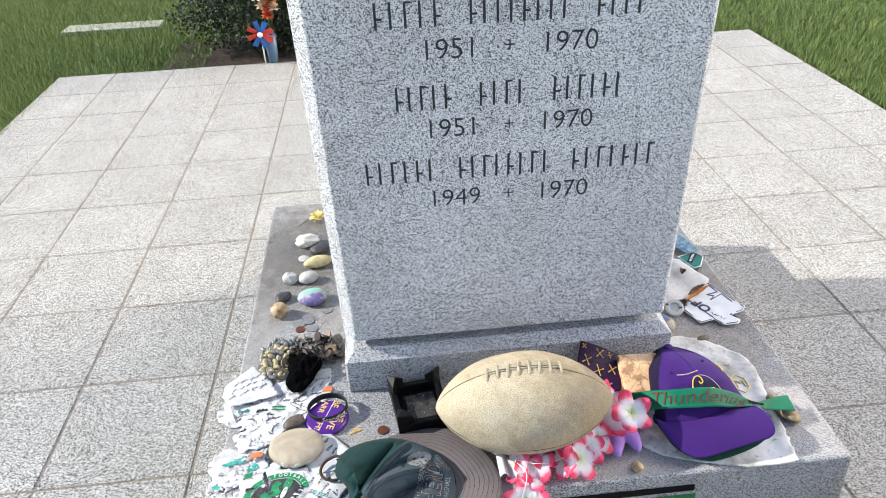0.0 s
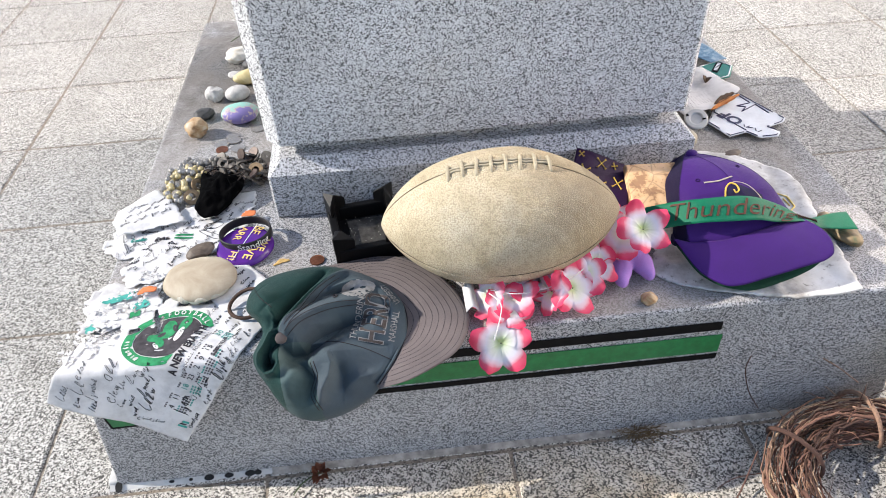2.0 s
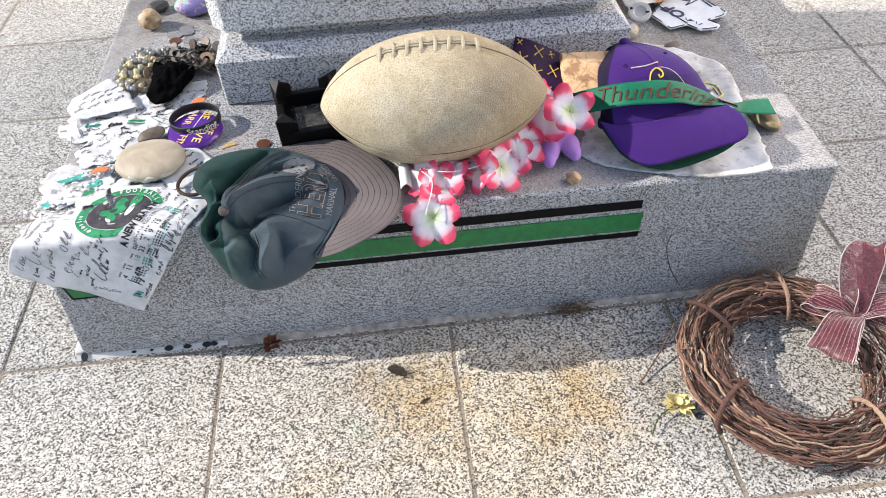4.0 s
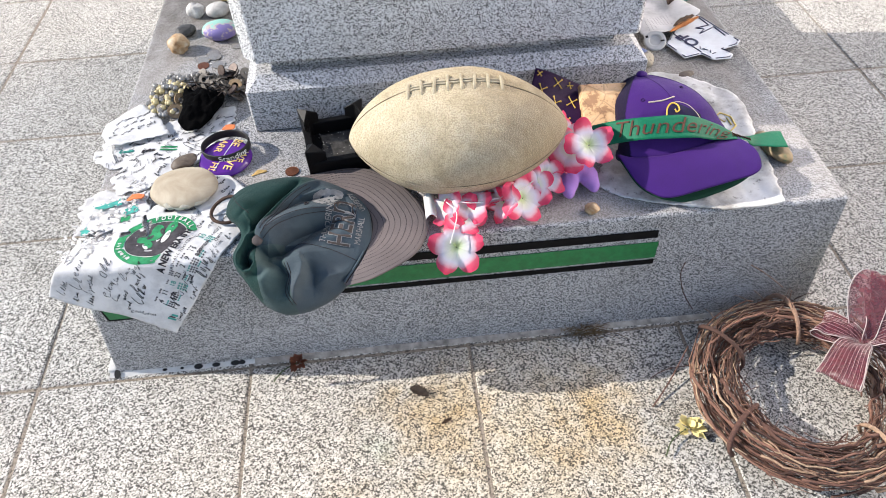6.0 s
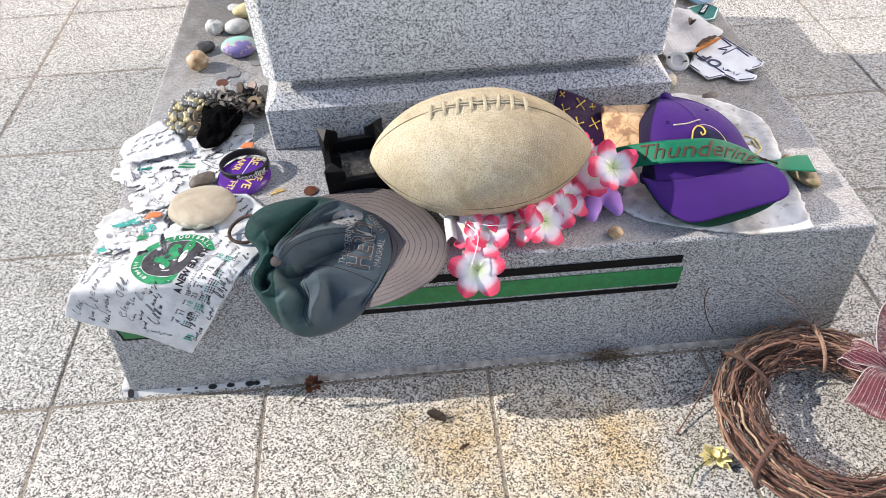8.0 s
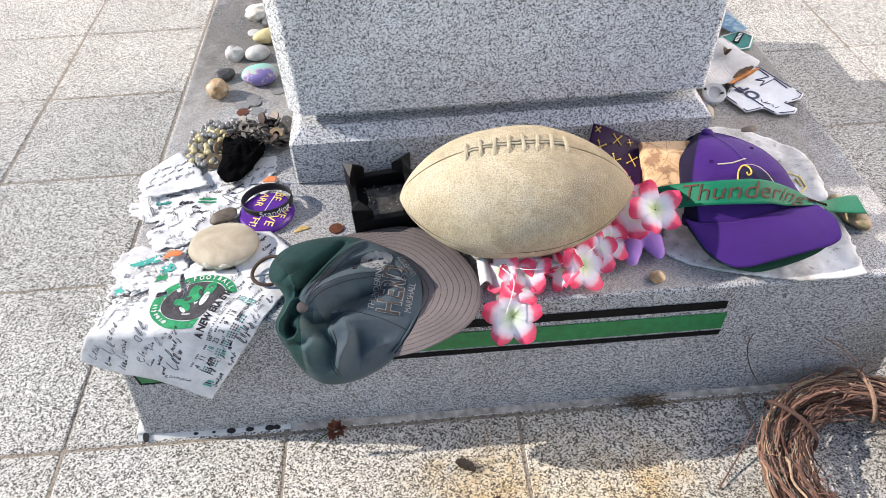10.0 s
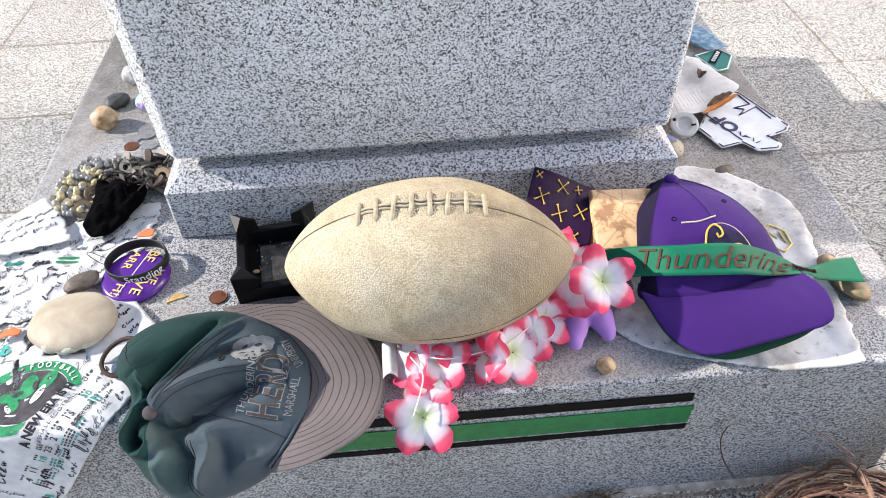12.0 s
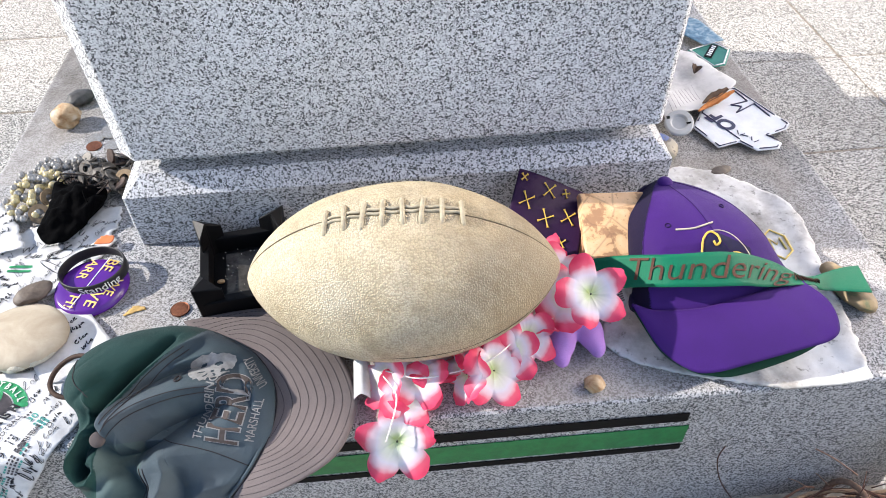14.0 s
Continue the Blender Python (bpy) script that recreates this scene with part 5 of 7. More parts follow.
tagged(part("cord", cord, m_cord), "dark cord tangled among the beads", "cord")


def velvet():
    m, nt, b = material("black velvet", 0.95, 0, (0.0012, 0.0012, 0.0014))
    b.inputs["Specular IOR Level"].default_value = 0.04
    bump(nt, b, noise_tex(nt, local(nt), 160.0, 4.0), 0.5, 0.003)
    return m


m_velvet = velvet()


POUCH = ((-0.030, 0.044), (0.004, 0.042), (0.034, 0.030), (0.035, 0.008), (0.008, -0.044), (-0.018, -0.056), (-0.030, -0.030), (-0.026, 0.010))


def pouch_reach(a):
    """How far the three-cornered bag reaches in one direction."""
    dx, dy, far = math.cos(a), math.sin(a), 0.0
    for (ax, ay), (bx, by) in zip(POUCH, POUCH[1:] + POUCH[:1]):
        ex, ey = bx - ax, by - ay
        det = dy * ex - dx * ey
        if abs(det) > 1e-9:
            r, q = (ay * ex - ax * ey) / det, (dx * ay - dy * ax) / det
            if r > 0 and -0.001 <= q <= 1.001:
                far = max(far, r)
    return far


def pouch_fn(u, v):
    a, t = math.tau * u, math.pi * v
    reach = sum(pouch_reach(a + d) for d in (-0.16, -0.08, 0.0, 0.08, 0.16)) / 5
    q = Vector((math.cos(a) * 2.2, math.sin(a) * 2.2, v * 3))
    pleat = 0.06 * math.sin(9 * a + 4 * noise.noise(q)) * max(0.0, math.sin(a)) + 0.10 * noise.noise(q)
    r = reach * math.sin(t) * (1 + pleat)
    x, y = r * math.cos(a), r * math.sin(a)
    lift = 0.5 - 0.5 * math.cos(t)
    return Vector((x, y, 0.026 * lift * (1 + 0.35 * noise.noise(Vector((x * 50, y * 50, 4)))) + 0.12 * y * lift + 0.003 * noise.noise(Vector((x * 130, y * 130, 9))) * lift))


pouch = thing("pouch", "small crumpled black velvet drawstring pouch on the beads", "pouch", at=pose(0.152, 0.300, TOP + 0.005))
part("bag", grid(pouch_fn, 110, 50, closed_u=True), m_velvet, pouch)
bm = bmesh.new()
tube(bm, spline([(-0.024, 0.030, 0.022), (-0.014, 0.048, 0.022), (0.002, 0.050, 0.020), (0.010, 0.036, 0.026), (0.016, 0.010, 0.028), (0.024, -0.004, 0.020)], 30), 0.0009, 6)
part("drawstring", bm, m_velvet, pouch)

# ---- badge and wristband ----
m_badge = plain("glossy purple badge", (0.085, 0.015, 0.22), 0.25, 0, 30, 0.08, 0)
m_badge_text = plain("yellow badge print", (0.80, 0.55, 0.16), 0.4)
m_white_print = plain("white print", (0.80, 0.80, 0.80), 0.5)
m_rubber = plain("black rubber", (0.006, 0.006, 0.007), 0.55)
badge = thing("badge", "round purple pin badge with yellow lettering, on papers", "badge", at=pose(0.199, 0.186, TOP + 0.009, 3, -2, 0))


def badge_fn(u, v):
    a, r = math.tau * u, 0.0385 * v
    return Vector((r * math.cos(a), r * math.sin(a), 0.004 * (1 - (v ** 4)) - (0.005 if v > 0.99 else 0)))


part("disc", grid(badge_fn, 64, 14, closed_u=True), m_badge, badge)
bt = radians(-112)
for body, size, x, y, mat in (("BE", 0.018, 0.016, 0.024, m_badge_text), ("VE", 0.018, 0.009, -0.022, m_badge_text), ("ARR", 0.015, -0.006, 0.020, m_badge_text), ("H!", 0.016, -0.013, -0.022, m_badge_text), ("WE", 0.015, 0.026, -0.008, m_badge_text)):
    c, s = math.cos(bt), math.sin(bt)
    part("lettering", letters(body, size, 0.0002, lambda q: Vector((x + q.x * c - q.y * s, y + q.x * s + q.y * c, 0.0044 - 0.004 * (math.hypot(x + q.x * c, y + q.x * s) / 0.0395) ** 4 + 0.0003 + q.z))), mat, badge, smooth=False)
part("rule", box((0.0007, 0.070, 0.0004), (0.001, 0, 0.0044), 0, 1, pose(0, 0, 0, 0, 0, -22)), m_white_print, badge, smooth=False)

wristband = thing("wristband", "black rubber wristband with white lettering, lying on a badge", "wristband", at=pose(0.201, 0.201, TOP + 0.0165, 2, -3, 0))
BR, BH = 0.0335, 0.0130


def band_fn(u, v):
    a = math.tau * u
    prof = [(0, -0.5), (1, -0.42), (1.25, 0), (1, 0.42), (0, 0.5), (-0.6, 0.4), (-0.6, -0.4), (0, -0.5)][round(v * 7)]
    r = BR + prof[0] * 0.0012
    return Vector((r * math.cos(a), r * 0.84 * math.sin(a), prof[1] * BH))


part("band", grid(band_fn, 90, 7, closed_u=True), m_rubber, wristband)


def wrap(q):
    a = -math.pi / 2 + 0.42 + q.x / BR
    r = BR + 0.0017 + q.z
    return Vector((r * math.cos(a), r * 0.84 * math.sin(a), q.y))


part("lettering", letters("Standing", 0.0128, 0.0002, wrap), m_white_print, wristband, smooth=False)
m_hair = plain("brown hair band", (0.055, 0.032, 0.022), 0.8, 0, 200, 0.3)
bm = bmesh.new()
tube(bm, [(0.022 * math.cos(a), 0.020 * math.sin(a), 0.003 + 0.0015 * math.sin(2 * a)) for a in [k * math.tau / 40 for k in range(40)]], 0.0023, 8, True)
ob = tagged(part("elastic_band", bm, m_hair), "brown elastic hair band on the papers", "hair band")
ob.matrix_world = pose(0.217, 0.066, TOP + 0.013, 14, -10, 0)

# ---- black plastic stand ----
m_plastic = plain("black moulded plastic", (0.0025, 0.0025, 0.003), 0.5, 0, 120, 0.3, 0.1)
m_plastic.node_tree.nodes["Principled BSDF"].inputs["Specular IOR Level"].default_value = 0.22
m_clear = plain("dusty dark plastic", (0.05, 0.048, 0.045), 0.25, 0, 90, 0.6)
stand = thing("display_stand", "empty square black plastic display stand with raised corners", "stand", at=pose(0.361, 0.187, TOP, 0, 0, 8))
SX, SY = 0.040, 0.046
for sx, sy, dx, dy in ((0.006, 2 * SY, -SX, 0), (0.006, 2 * SY, SX, 0), (2 * SX, 0.006, 0, -SY), (2 * SX, 0.006, 0, SY)):
    part("rail", box((sx + 0.004, sy + 0.004, 0.026), (dx, dy, 0.013), 0.0015), m_plastic, stand, smooth=False)
part("floor_plate", box((2 * SX, 2 * SY, 0.006), (0, 0, 0.003), 0.001), m_plastic, stand, smooth=False)
part("insert", box((1.3 * SX, 1.4 * SY, 0.003), (0.004, 0.002, 0.0075), 0.001), m_clear, stand, "dusty clear insert", smooth=False)
for qx in (-1, 1):
    for qy in (-1, 1):
        bm = bmesh.new()
        a = [(qx * SX, qy * (SY - 0.024)), (qx * (SX + 0.006), qy * (SY + 0.005)), (qx * (SX - 0.022), qy * SY), (qx * (SX - 0.006), qy * (SY - 0.007))]
        lo = [bm.verts.new((x, y, 0.0)) for x, y in a]
        hi = [bm.verts.new((x * 1.04 if i != 3 else x, y * 1.03 if i != 3 else y, 0.050 - (0.010 if i in (0, 2) else 0))) for i, (x, y) in enumerate(a)]
        bm.faces.new(lo)
        bm.faces.new(hi)
        for i in range(4):
            bm.faces.new((lo[i], lo[(i + 1) % 4], hi[(i + 1) % 4], hi[i]))
        bmesh.ops.recalc_face_normals(bm, faces=bm.faces)
        bmesh.ops.bevel(bm, geom=bm.edges[:], offset=0.0012, segments=1, affect="EDGES")
        part("corner_post", bm, m_plastic, stand, smooth=False)
ob = tagged(part("leaf_scrap", pebble_mesh((0.008, 0.006, 0.004), 5, 0.2, 2), m_tan_stone), "scrap of dry brown leaf in the stand", "leaf")
ob.matrix_world = pose(0.335, 0.178, TOP + 0.0065)

# ---- purple tie, travertine block, ribbon, plush star ----
m_tie = fabric("dark purple satin", (0.022, 0.003, 0.036), 0.5, 0.15, 3000)
TIE = [Vector(p) for p in ((0.657, 0.246, 0.306), (0.726, 0.224, 0.284), (0.702, 0.146, 0.252), (0.625, 0.172, 0.262))]


def tie_at(u, v, lift=0.0):
    p = TIE[0].lerp(TIE[1], u).lerp(TIE[3].lerp(TIE[2], u), v)
    return p + Vector((0.05, -0.4, 0.9)) * (lift + 0.002 * math.sin(u * 5 + v * 2) + 0.004 * math.sin(math.pi * v))


tie = part("necktie", grid(tie_at, 30, 30), m_tie)
thicken(tagged(tie, "folded dark purple necktie with gold crossed-bone print, against the plinth", "necktie"), 0.007, 1.0)
for u, v, s, rot in ((0.10, 0.10, 0.5, 0), (0.20, 0.38, 1, 0.3), (0.48, 0.16, 1, 0), (0.72, 0.12, 0.5, 0.5), (0.80, 0.42, 1, 0.2), (0.50, 0.52, 1, 0.4), (0.40, 0.80, 0.6, 0), (0.76, 0.76, 0.6, 0.2), (0.14, 0.68, 0.6, 0.1), (0.62, 0.90, 0.9, 0.3)):
    bm = bmesh.new()
    for a in (rot + 0.7, rot + 2.2):
        d = 0.115 * s
        tube(bm, [tie_at(u + d * math.cos(a) * q, v + d * math.sin(a) * q, 0.0012) for q in (-1, -0.85, -0.5, 0, 0.5, 0.85, 1)], lambda f: 0.0006 + 0.0009 * (abs(f - 0.5) * 2) ** 3, 5)
    part("print", bm, m_gold, tie)


def travertine():
    m, nt, b = material("travertine", 0.8)
    pos = local(nt)
    f = noise_tex(nt, pos, 48.0, 5.0, 0.55, 0.2)
    col = ramp(nt, f, [(0.40, (0.34, 0.19, 0.10)), (0.445, (0.40, 0.23, 0.12)), (0.47, (0.62, 0.39, 0.20)), (0.62, (0.70, 0.47, 0.27))])
    col = mix(nt, ramp(nt, noise_tex(nt, pos, 300.0, 3.0), [(0.30, (0.6, 0.6, 0.6)), (0.38, (0, 0, 0))]), col, (0.34, 0.19, 0.09))
    v = node(nt, "ShaderNodeTexVoronoi", Scale=36.0)
    v.feature = "DISTANCE_TO_EDGE"
    nt.links.new(pos, v.inputs["Vector"])
    col = mix(nt, ramp(nt, v.outputs["Distance"], [(0.0, (0.45, 0.45, 0.45)), (0.05, (0, 0, 0))]), col, (0.20, 0.11, 0.06))
    nt.links.new(col, b.inputs["Base Color"])
    bump(nt, b, f, 0.6, 0.003)
    return m


bm = box((0.068, 0.076, 0.032), (0, 0, 0), 0.0015, 1)
bmesh.ops.subdivide_edges(bm, edges=bm.edges[:], cuts=5, use_grid_fill=True)
for v_ in bm.verts:
    if v_.co.x < -0.028:
        v_.co.x += 0.004 * noise.noise(v_.co * 120)
    v_.co.z += 0.0006 * noise.noise(v_.co * 200)
block = tagged(part("stone_block", bm, travertine(), smooth=False), "small square orange-brown travertine stone block beside the purple cap", "stone")
block.matrix_world = pose(0.746, 0.178, 0.268, 18, 0, -4)

m_satin = fabric("green satin ribbon", (0.001, 0.150, 0.074), 0.55, 0.08, 3500)
m_brown_ink = plain("brown marker", (0.075, 0.030, 0.018), 0.7)
R_MID = [(0.6925, 0.12, 0.265), (0.733, 0.0985, 0.292), (0.769, 0.0785, 0.31), (0.8195, 0.0745, 0.311), (0.864, 0.0785, 0.2955), (0.9065, 0.08, 0.2785), (0.9395, 0.092, 0.263), (0.977, 0.093, 0.26)]
R_WID = [(-0.0025, 0.015, 0.007), (-0.002, 0.0135, 0.008), (-0.002, 0.0135, 0.0075), (-0.0015, 0.0145, 0.0075), (0.006, 0.0135, 0.0025), (-0.0005, 0.008, -0.0025), (0.0105, 0.012, 0.001), (0.002, 0.018, 0.0)]
rm_, rw_ = spline(R_MID, 121), spline(R_WID, 121)


def ribbon_at(s, w, lift=0.0):
    s = min(max(s, 0), 1) * 120
    i = min(int(s), 119)
    f = s - i
    c, d = rm_[i].lerp(rm_[i + 1], f), rw_[i].lerp(rw_[i + 1], f)
    n = (rm_[i + 1] - rm_[i]).cross(d).normalized()
    return c + d * w + n * (lift + 0.0008 * math.sin(s * 0.25))


ribbon = part("ribbon", grid(lambda u, v: ribbon_at(u, 2 * v - 1), 120, 8), m_satin)
thicken(tagged(ribbon, "green satin ribbon with brown handwriting across the purple cap", "ribbon"), 0.0006, 0.0)
part("lettering", letters("Thundering", 0.030, 0.0002, lambda q: ribbon_at(0.385 + q.x * 3.6, q.y / 0.0150 + 0.05, 0.0013 + q.z), 0.45, 1.0, 0.0002), m_brown_ink, ribbon, smooth=False)
bm = bmesh.new()
tube(bm, [ribbon_at(0.655 + 0.13 * k / 24, (0.5 if k % 2 else -0.45) * (1 - 0.02 * k) + 0.1 * math.sin(k), 0.0014) for k in range(25)], 0.0007, 4)
part("pen_mark", bm, m_brown_ink, ribbon)
m_tan_green = banded("tan and green stone", [(0.36, (0.04, 0.12, 0.06)), (0.47, (0.24, 0.17, 0.085)), (0.7, (0.34, 0.25, 0.14))], 35)
ob = tagged(part("stone", pebble_mesh((0.032, 0.068, 0.024), 23, 0.16, 4, 0.1), m_tan_green), "tan and green stone holding down the ribbon's end", "stone", "stones left on the base")
ob.matrix_world = pose(0.970, 0.100, TOP - 0.0005, 0, 0, 18)

m_plush = fabric("lavender plush", (0.46, 0.25, 0.64), 0.95, 0.10, 1400)
bm = bmesh.new()
for c, s in (((0.684, 0.084, 0.251), (0.022, 0.026, 0.016)), ((0.669, 0.060, 0.249), (0.013, 0.022, 0.013)), ((0.665, 0.046, 0.247), (0.0095, 0.018, 0.010)), ((0.697, 0.064, 0.249), (0.013, 0.020, 0.013)), ((0.700, 0.052, 0.247), (0.0090, 0.016, 0.010)), ((0.684, 0.110, 0.252), (0.022, 0.02, 0.016))):
    bmesh.ops.create_uvsphere(bm, u_segments=20, v_segments=12, radius=1.0, matrix=Matrix.Translation(c) @ Matrix.Diagonal((*s, 1)))
plush = part("plush_toy", bm, m_plush)
md = plush.modifiers.new("joined", "REMESH")
md.mode, md.voxel_size, md.use_smooth_shade = "VOXEL", 0.0022, True
md = plush.modifiers.new("soft", "SMOOTH")
md.factor, md.iterations = 0.6, 8
tagged(plush, "small lavender plush toy with two stubby points, under the flowers", "plush toy")
label_sheet = part("fabric_tag", grid(lambda u, v: Vector((0.716 + 0.022 * u, 0.082 + 0.016 * v + 0.004 * u, 0.257 + 0.006 * u)), 4, 4), m_paper)
thicken(tagged(label_sheet, "small white cloth label with grey printed bars", "label"), 0.0005)
for k in range(5):
    part("print_bar", box((0.017, 0.0012, 0.0003), (0.727, 0.0875 + 0.0027 * k, 0.2605), 0, 1, pose(0, 0, 0, 0, -15, 10)), m_ink_dark, label_sheet, smooth=False)

# ---- garland of cloth flowers ----
def petal_material():
    m, nt, b = material("cloth petal", 0.75)
    pos = local(nt)
    ln = nt.nodes.new("ShaderNodeVectorMath")
    ln.operation = "LENGTH"
    nt.links.new(pos, ln.inputs[0])
    r = maths(nt, "ADD", maths(nt, "MULTIPLY", ln.outputs["Value"], 1 / 0.042), maths(nt, "MULTIPLY", maths(nt, "SUBTRACT", noise_tex(nt, pos, 45.0, 2.0), 0.5), 0.30))
    col = ramp(nt, r, [(0.05, (0.50, 0.66, 0.16)), (0.24, (0.80, 0.86, 0.70)), (0.52, (0.84, 0.80, 0.88)), (0.66, (0.86, 0.60, 0.68)), (0.78, (0.84, 0.13, 0.22)), (0.95, (0.80, 0.06, 0.15))])
    nt.links.new(col, b.inputs["Base Color"])
    tr = nt.nodes.new("ShaderNodeBsdfTranslucent")
    nt.links.new(col, tr.inputs["Color"])
    mx = nt.nodes.new("ShaderNodeMixShader")
    mx.inputs[0].default_value = 0.40
    nt.links.new(b.outputs[0], mx.inputs[1])
    nt.links.new(tr.outputs[0], mx.inputs[2])
    nt.links.new(mx.outputs[0], nt.nodes["Material Output"].inputs["Surface"])
    bump(nt, b, noise_tex(nt, pos, 900.0, 2.0), 0.3, 0.0004)
    return m


m_petal = petal_material()
m_pistil = plain("dark flower eye", (0.03, 0.04, 0.015), 0.7)


def flower_mesh(seed, crush):
    """A funnel of cloth with five pointed, ruffled lobes, pressed out of shape by crush."""
    def fn(u, v):
        a = math.tau * u
        w = (2.5 * a / math.pi + 0.5) % 1.0 - 0.5
        lobe = 1 - (2 * abs(w)) ** 2.2
        ruffle = 0.05 * noise.noise(Vector((math.cos(a) * 6, math.sin(a) * 6, seed * 5.0)))
        r = max(v, 0.015) * 0.0425 * (0.66 + (0.32 + ruffle) * lobe)
        q = Vector((math.cos(a), math.sin(a), seed * 2.7))
        r *= 1 + 0.14 * noise.noise(q * 1.2)
        funnel = 0.019 * v ** 1.15 - 0.011 * v ** 3 * (1 + 0.8 * noise.noise(q * 1.4))
        fold = 0.0030 * math.cos(5 * a) * v ** 2 + crush * 0.022 * noise.noise(Vector((math.cos(a) * 0.9 * v, math.sin(a) * 0.9 * v, seed * 3.3 + 1))) * v
        curl = 0.010 * max(0, v - 0.72) * noise.noise(Vector((math.cos(a) * 2.6, math.sin(a) * 2.6, seed + 7)))
        return Vector((r * math.cos(a), r * math.sin(a), funnel + fold + curl * 3 - 0.004))
    me = mesh_of("flower", grid(fn, 110, 16, closed_u=True))
    me.materials.append(m_petal)
    return me


lei = thing("flower_garland", "garland of pink and white cloth flowers hanging over the edge", "garland")
FLOWERS = [((0.509, -0.018, 0.222), (-0.05, -0.80, 0.6), 0.88, 20), ((0.522, 0.012, 0.250), (0.15, -0.45, 0.85), 0.73, 50), ((0.502, 0.030, 0.252), (-0.55, -0.2, 0.8), 0.69, 10), ((0.545, 0.040, 0.249), (0.1, 0.1, 1.0), 0.69, 30),
           ((0.574, 0.024, 0.256), (-0.80, -0.30, 0.5), 0.73, 0), ((0.600, 0.022, 0.260), (0.20, -0.60, 0.78), 0.82, 64), ((0.634, 0.050, 0.268), (0.25, -0.50, 0.8), 0.71, 12), ((0.668, 0.108, 0.284), (-0.25, -0.50, 0.82), 0.82, 40),
           ((0.676, 0.080, 0.286), (-0.35, -0.45, 0.8), 0.82, 5), ((0.693, 0.068, 0.300), (0.12, -0.50, 0.86), 0.82, 18), ((0.652, 0.078, 0.262), (-0.3, 0.1, 1.0), 0.73, 22), ((0.570, 0.045, 0.249), (-0.2, 0.2, 1.0), 0.69, 15), ((0.664, 0.140, 0.270), (-0.5, -0.1, 0.9), 0.73, 55),
           ((0.532, 0.026, 0.257), (-0.2, -0.35, 0.9), 0.74, 33), ((0.588, 0.040, 0.257), (0.3, -0.2, 0.9), 0.70, 70), ((0.618, 0.040, 0.262), (-0.4, -0.5, 0.8), 0.70, 48)]
flower_kinds = [flower_mesh(k, (0.4, 1.2, 1.0, 0.7)[k]) for k in range(4)]
for k, (at, nrm, s, spin) in enumerate(FLOWERS):
    ob = part("flower", flower_kinds[0 if k in (0, 9) else 1 + k % 3], None, lei)
    q = Vector(nrm).to_track_quat("Z", "Y").to_matrix().to_4x4()
    ob.matrix_world = Matrix.Translation(at) @ q @ pose(0, 0, 0, 0, 0, spin) @ Matrix.Diagonal((s, s, s, 1))
    bm = bmesh.new()
    bmesh.ops.create_icosphere(bm, subdivisions=1, radius=0.0011, matrix=Matrix.Translation((0, 0, -0.002)))
    part("flower_eye", bm, m_pistil, ob)
m_string = plain("white string", (0.75, 0.72, 0.70), 0.7)
bm = bmesh.new()
tube(bm, spline([(0.700, 0.140, 0.272), (0.645, 0.075, 0.268), (0.602, 0.030, 0.270), (0.560, 0.022, 0.262), (0.530, 0.020, 0.262), (0.500, 0.030, 0.262), (0.512, 0.002, 0.262), (0.500, -0.022, 0.232)], 80), 0.0007, 5)
part("string", bm, m_string, lei)
bm = grid(lambda u, v: Vector((0.474 + 0.014 * u, 0.055 - 0.040 * v, 0.2465 + 0.008 * math.sin(math.pi * u) - 0.002 * v)), 6, 8)
thicken(part("leaf_band", bm, m_paper, lei, "pale cloth petal edge"), 0.0006)

# ---- boards and papers beside the shaft ----
m_sign = paper_material("scuffed white sign", (0.66, 0.68, 0.70), 0.15)
m_navy_print = plain("navy print", (0.02, 0.02, 0.06), 0.5)


def flat_on_base(x, y, lift=0.0):
    return Vector((x, y, TOP + 0.003 + lift + 0.0012 * noise.noise(Vector((x * 30, y * 30, 9)))))


PLATE = [(0.985, 0.478), (0.998, 0.470), (1.009, 0.442), (1.035, 0.380), (1.027, 0.370), (0.996, 0.358), (1.008, 0.341), (1.000, 0.331), (0.971, 0.330), (0.957, 0.349), (0.927, 0.342), (0.910, 0.388), (0.935, 0.425)]
plate = sheet("sign_board", PLATE, m_sign, "white cut-out sign board with a dark outline and worn lettering", 0.004, 0.0, step=0.003, map_fn=flat_on_base)
plate["category"] = "sign"
bm = bmesh.new()
inner = [Vector((0.968, 0.393)).lerp(Vector(p), 0.95) for p in PLATE]
loop = []
for a, b in zip(inner, inner[1:] + inner[:1]):
    loop += [a.lerp(b, q / 6) for q in range(6)]
for k in range(len(loop)):
    if noise.noise(Vector((loop[k].x * 60, loop[k].y * 60, 0))) > -0.25:
        tube(bm, [flat_on_base(*q, 0.0048) for q in (loop[k], loop[(k + 1) % len(loop)])], 0.0008, 4)
part("outline", bm, m_navy_print, plate)


def plate_text(body, size, x, y, deg):
    c, s = math.cos(radians(deg)), math.sin(radians(deg))
    part("lettering", letters(body, size, 0.0002, lambda q: flat_on_base(x + q.x * c - q.y * s, y + q.x * s + q.y * c, 0.0048 + q.z), thin=-0.0009), m_navy_print, plate, smooth=False)


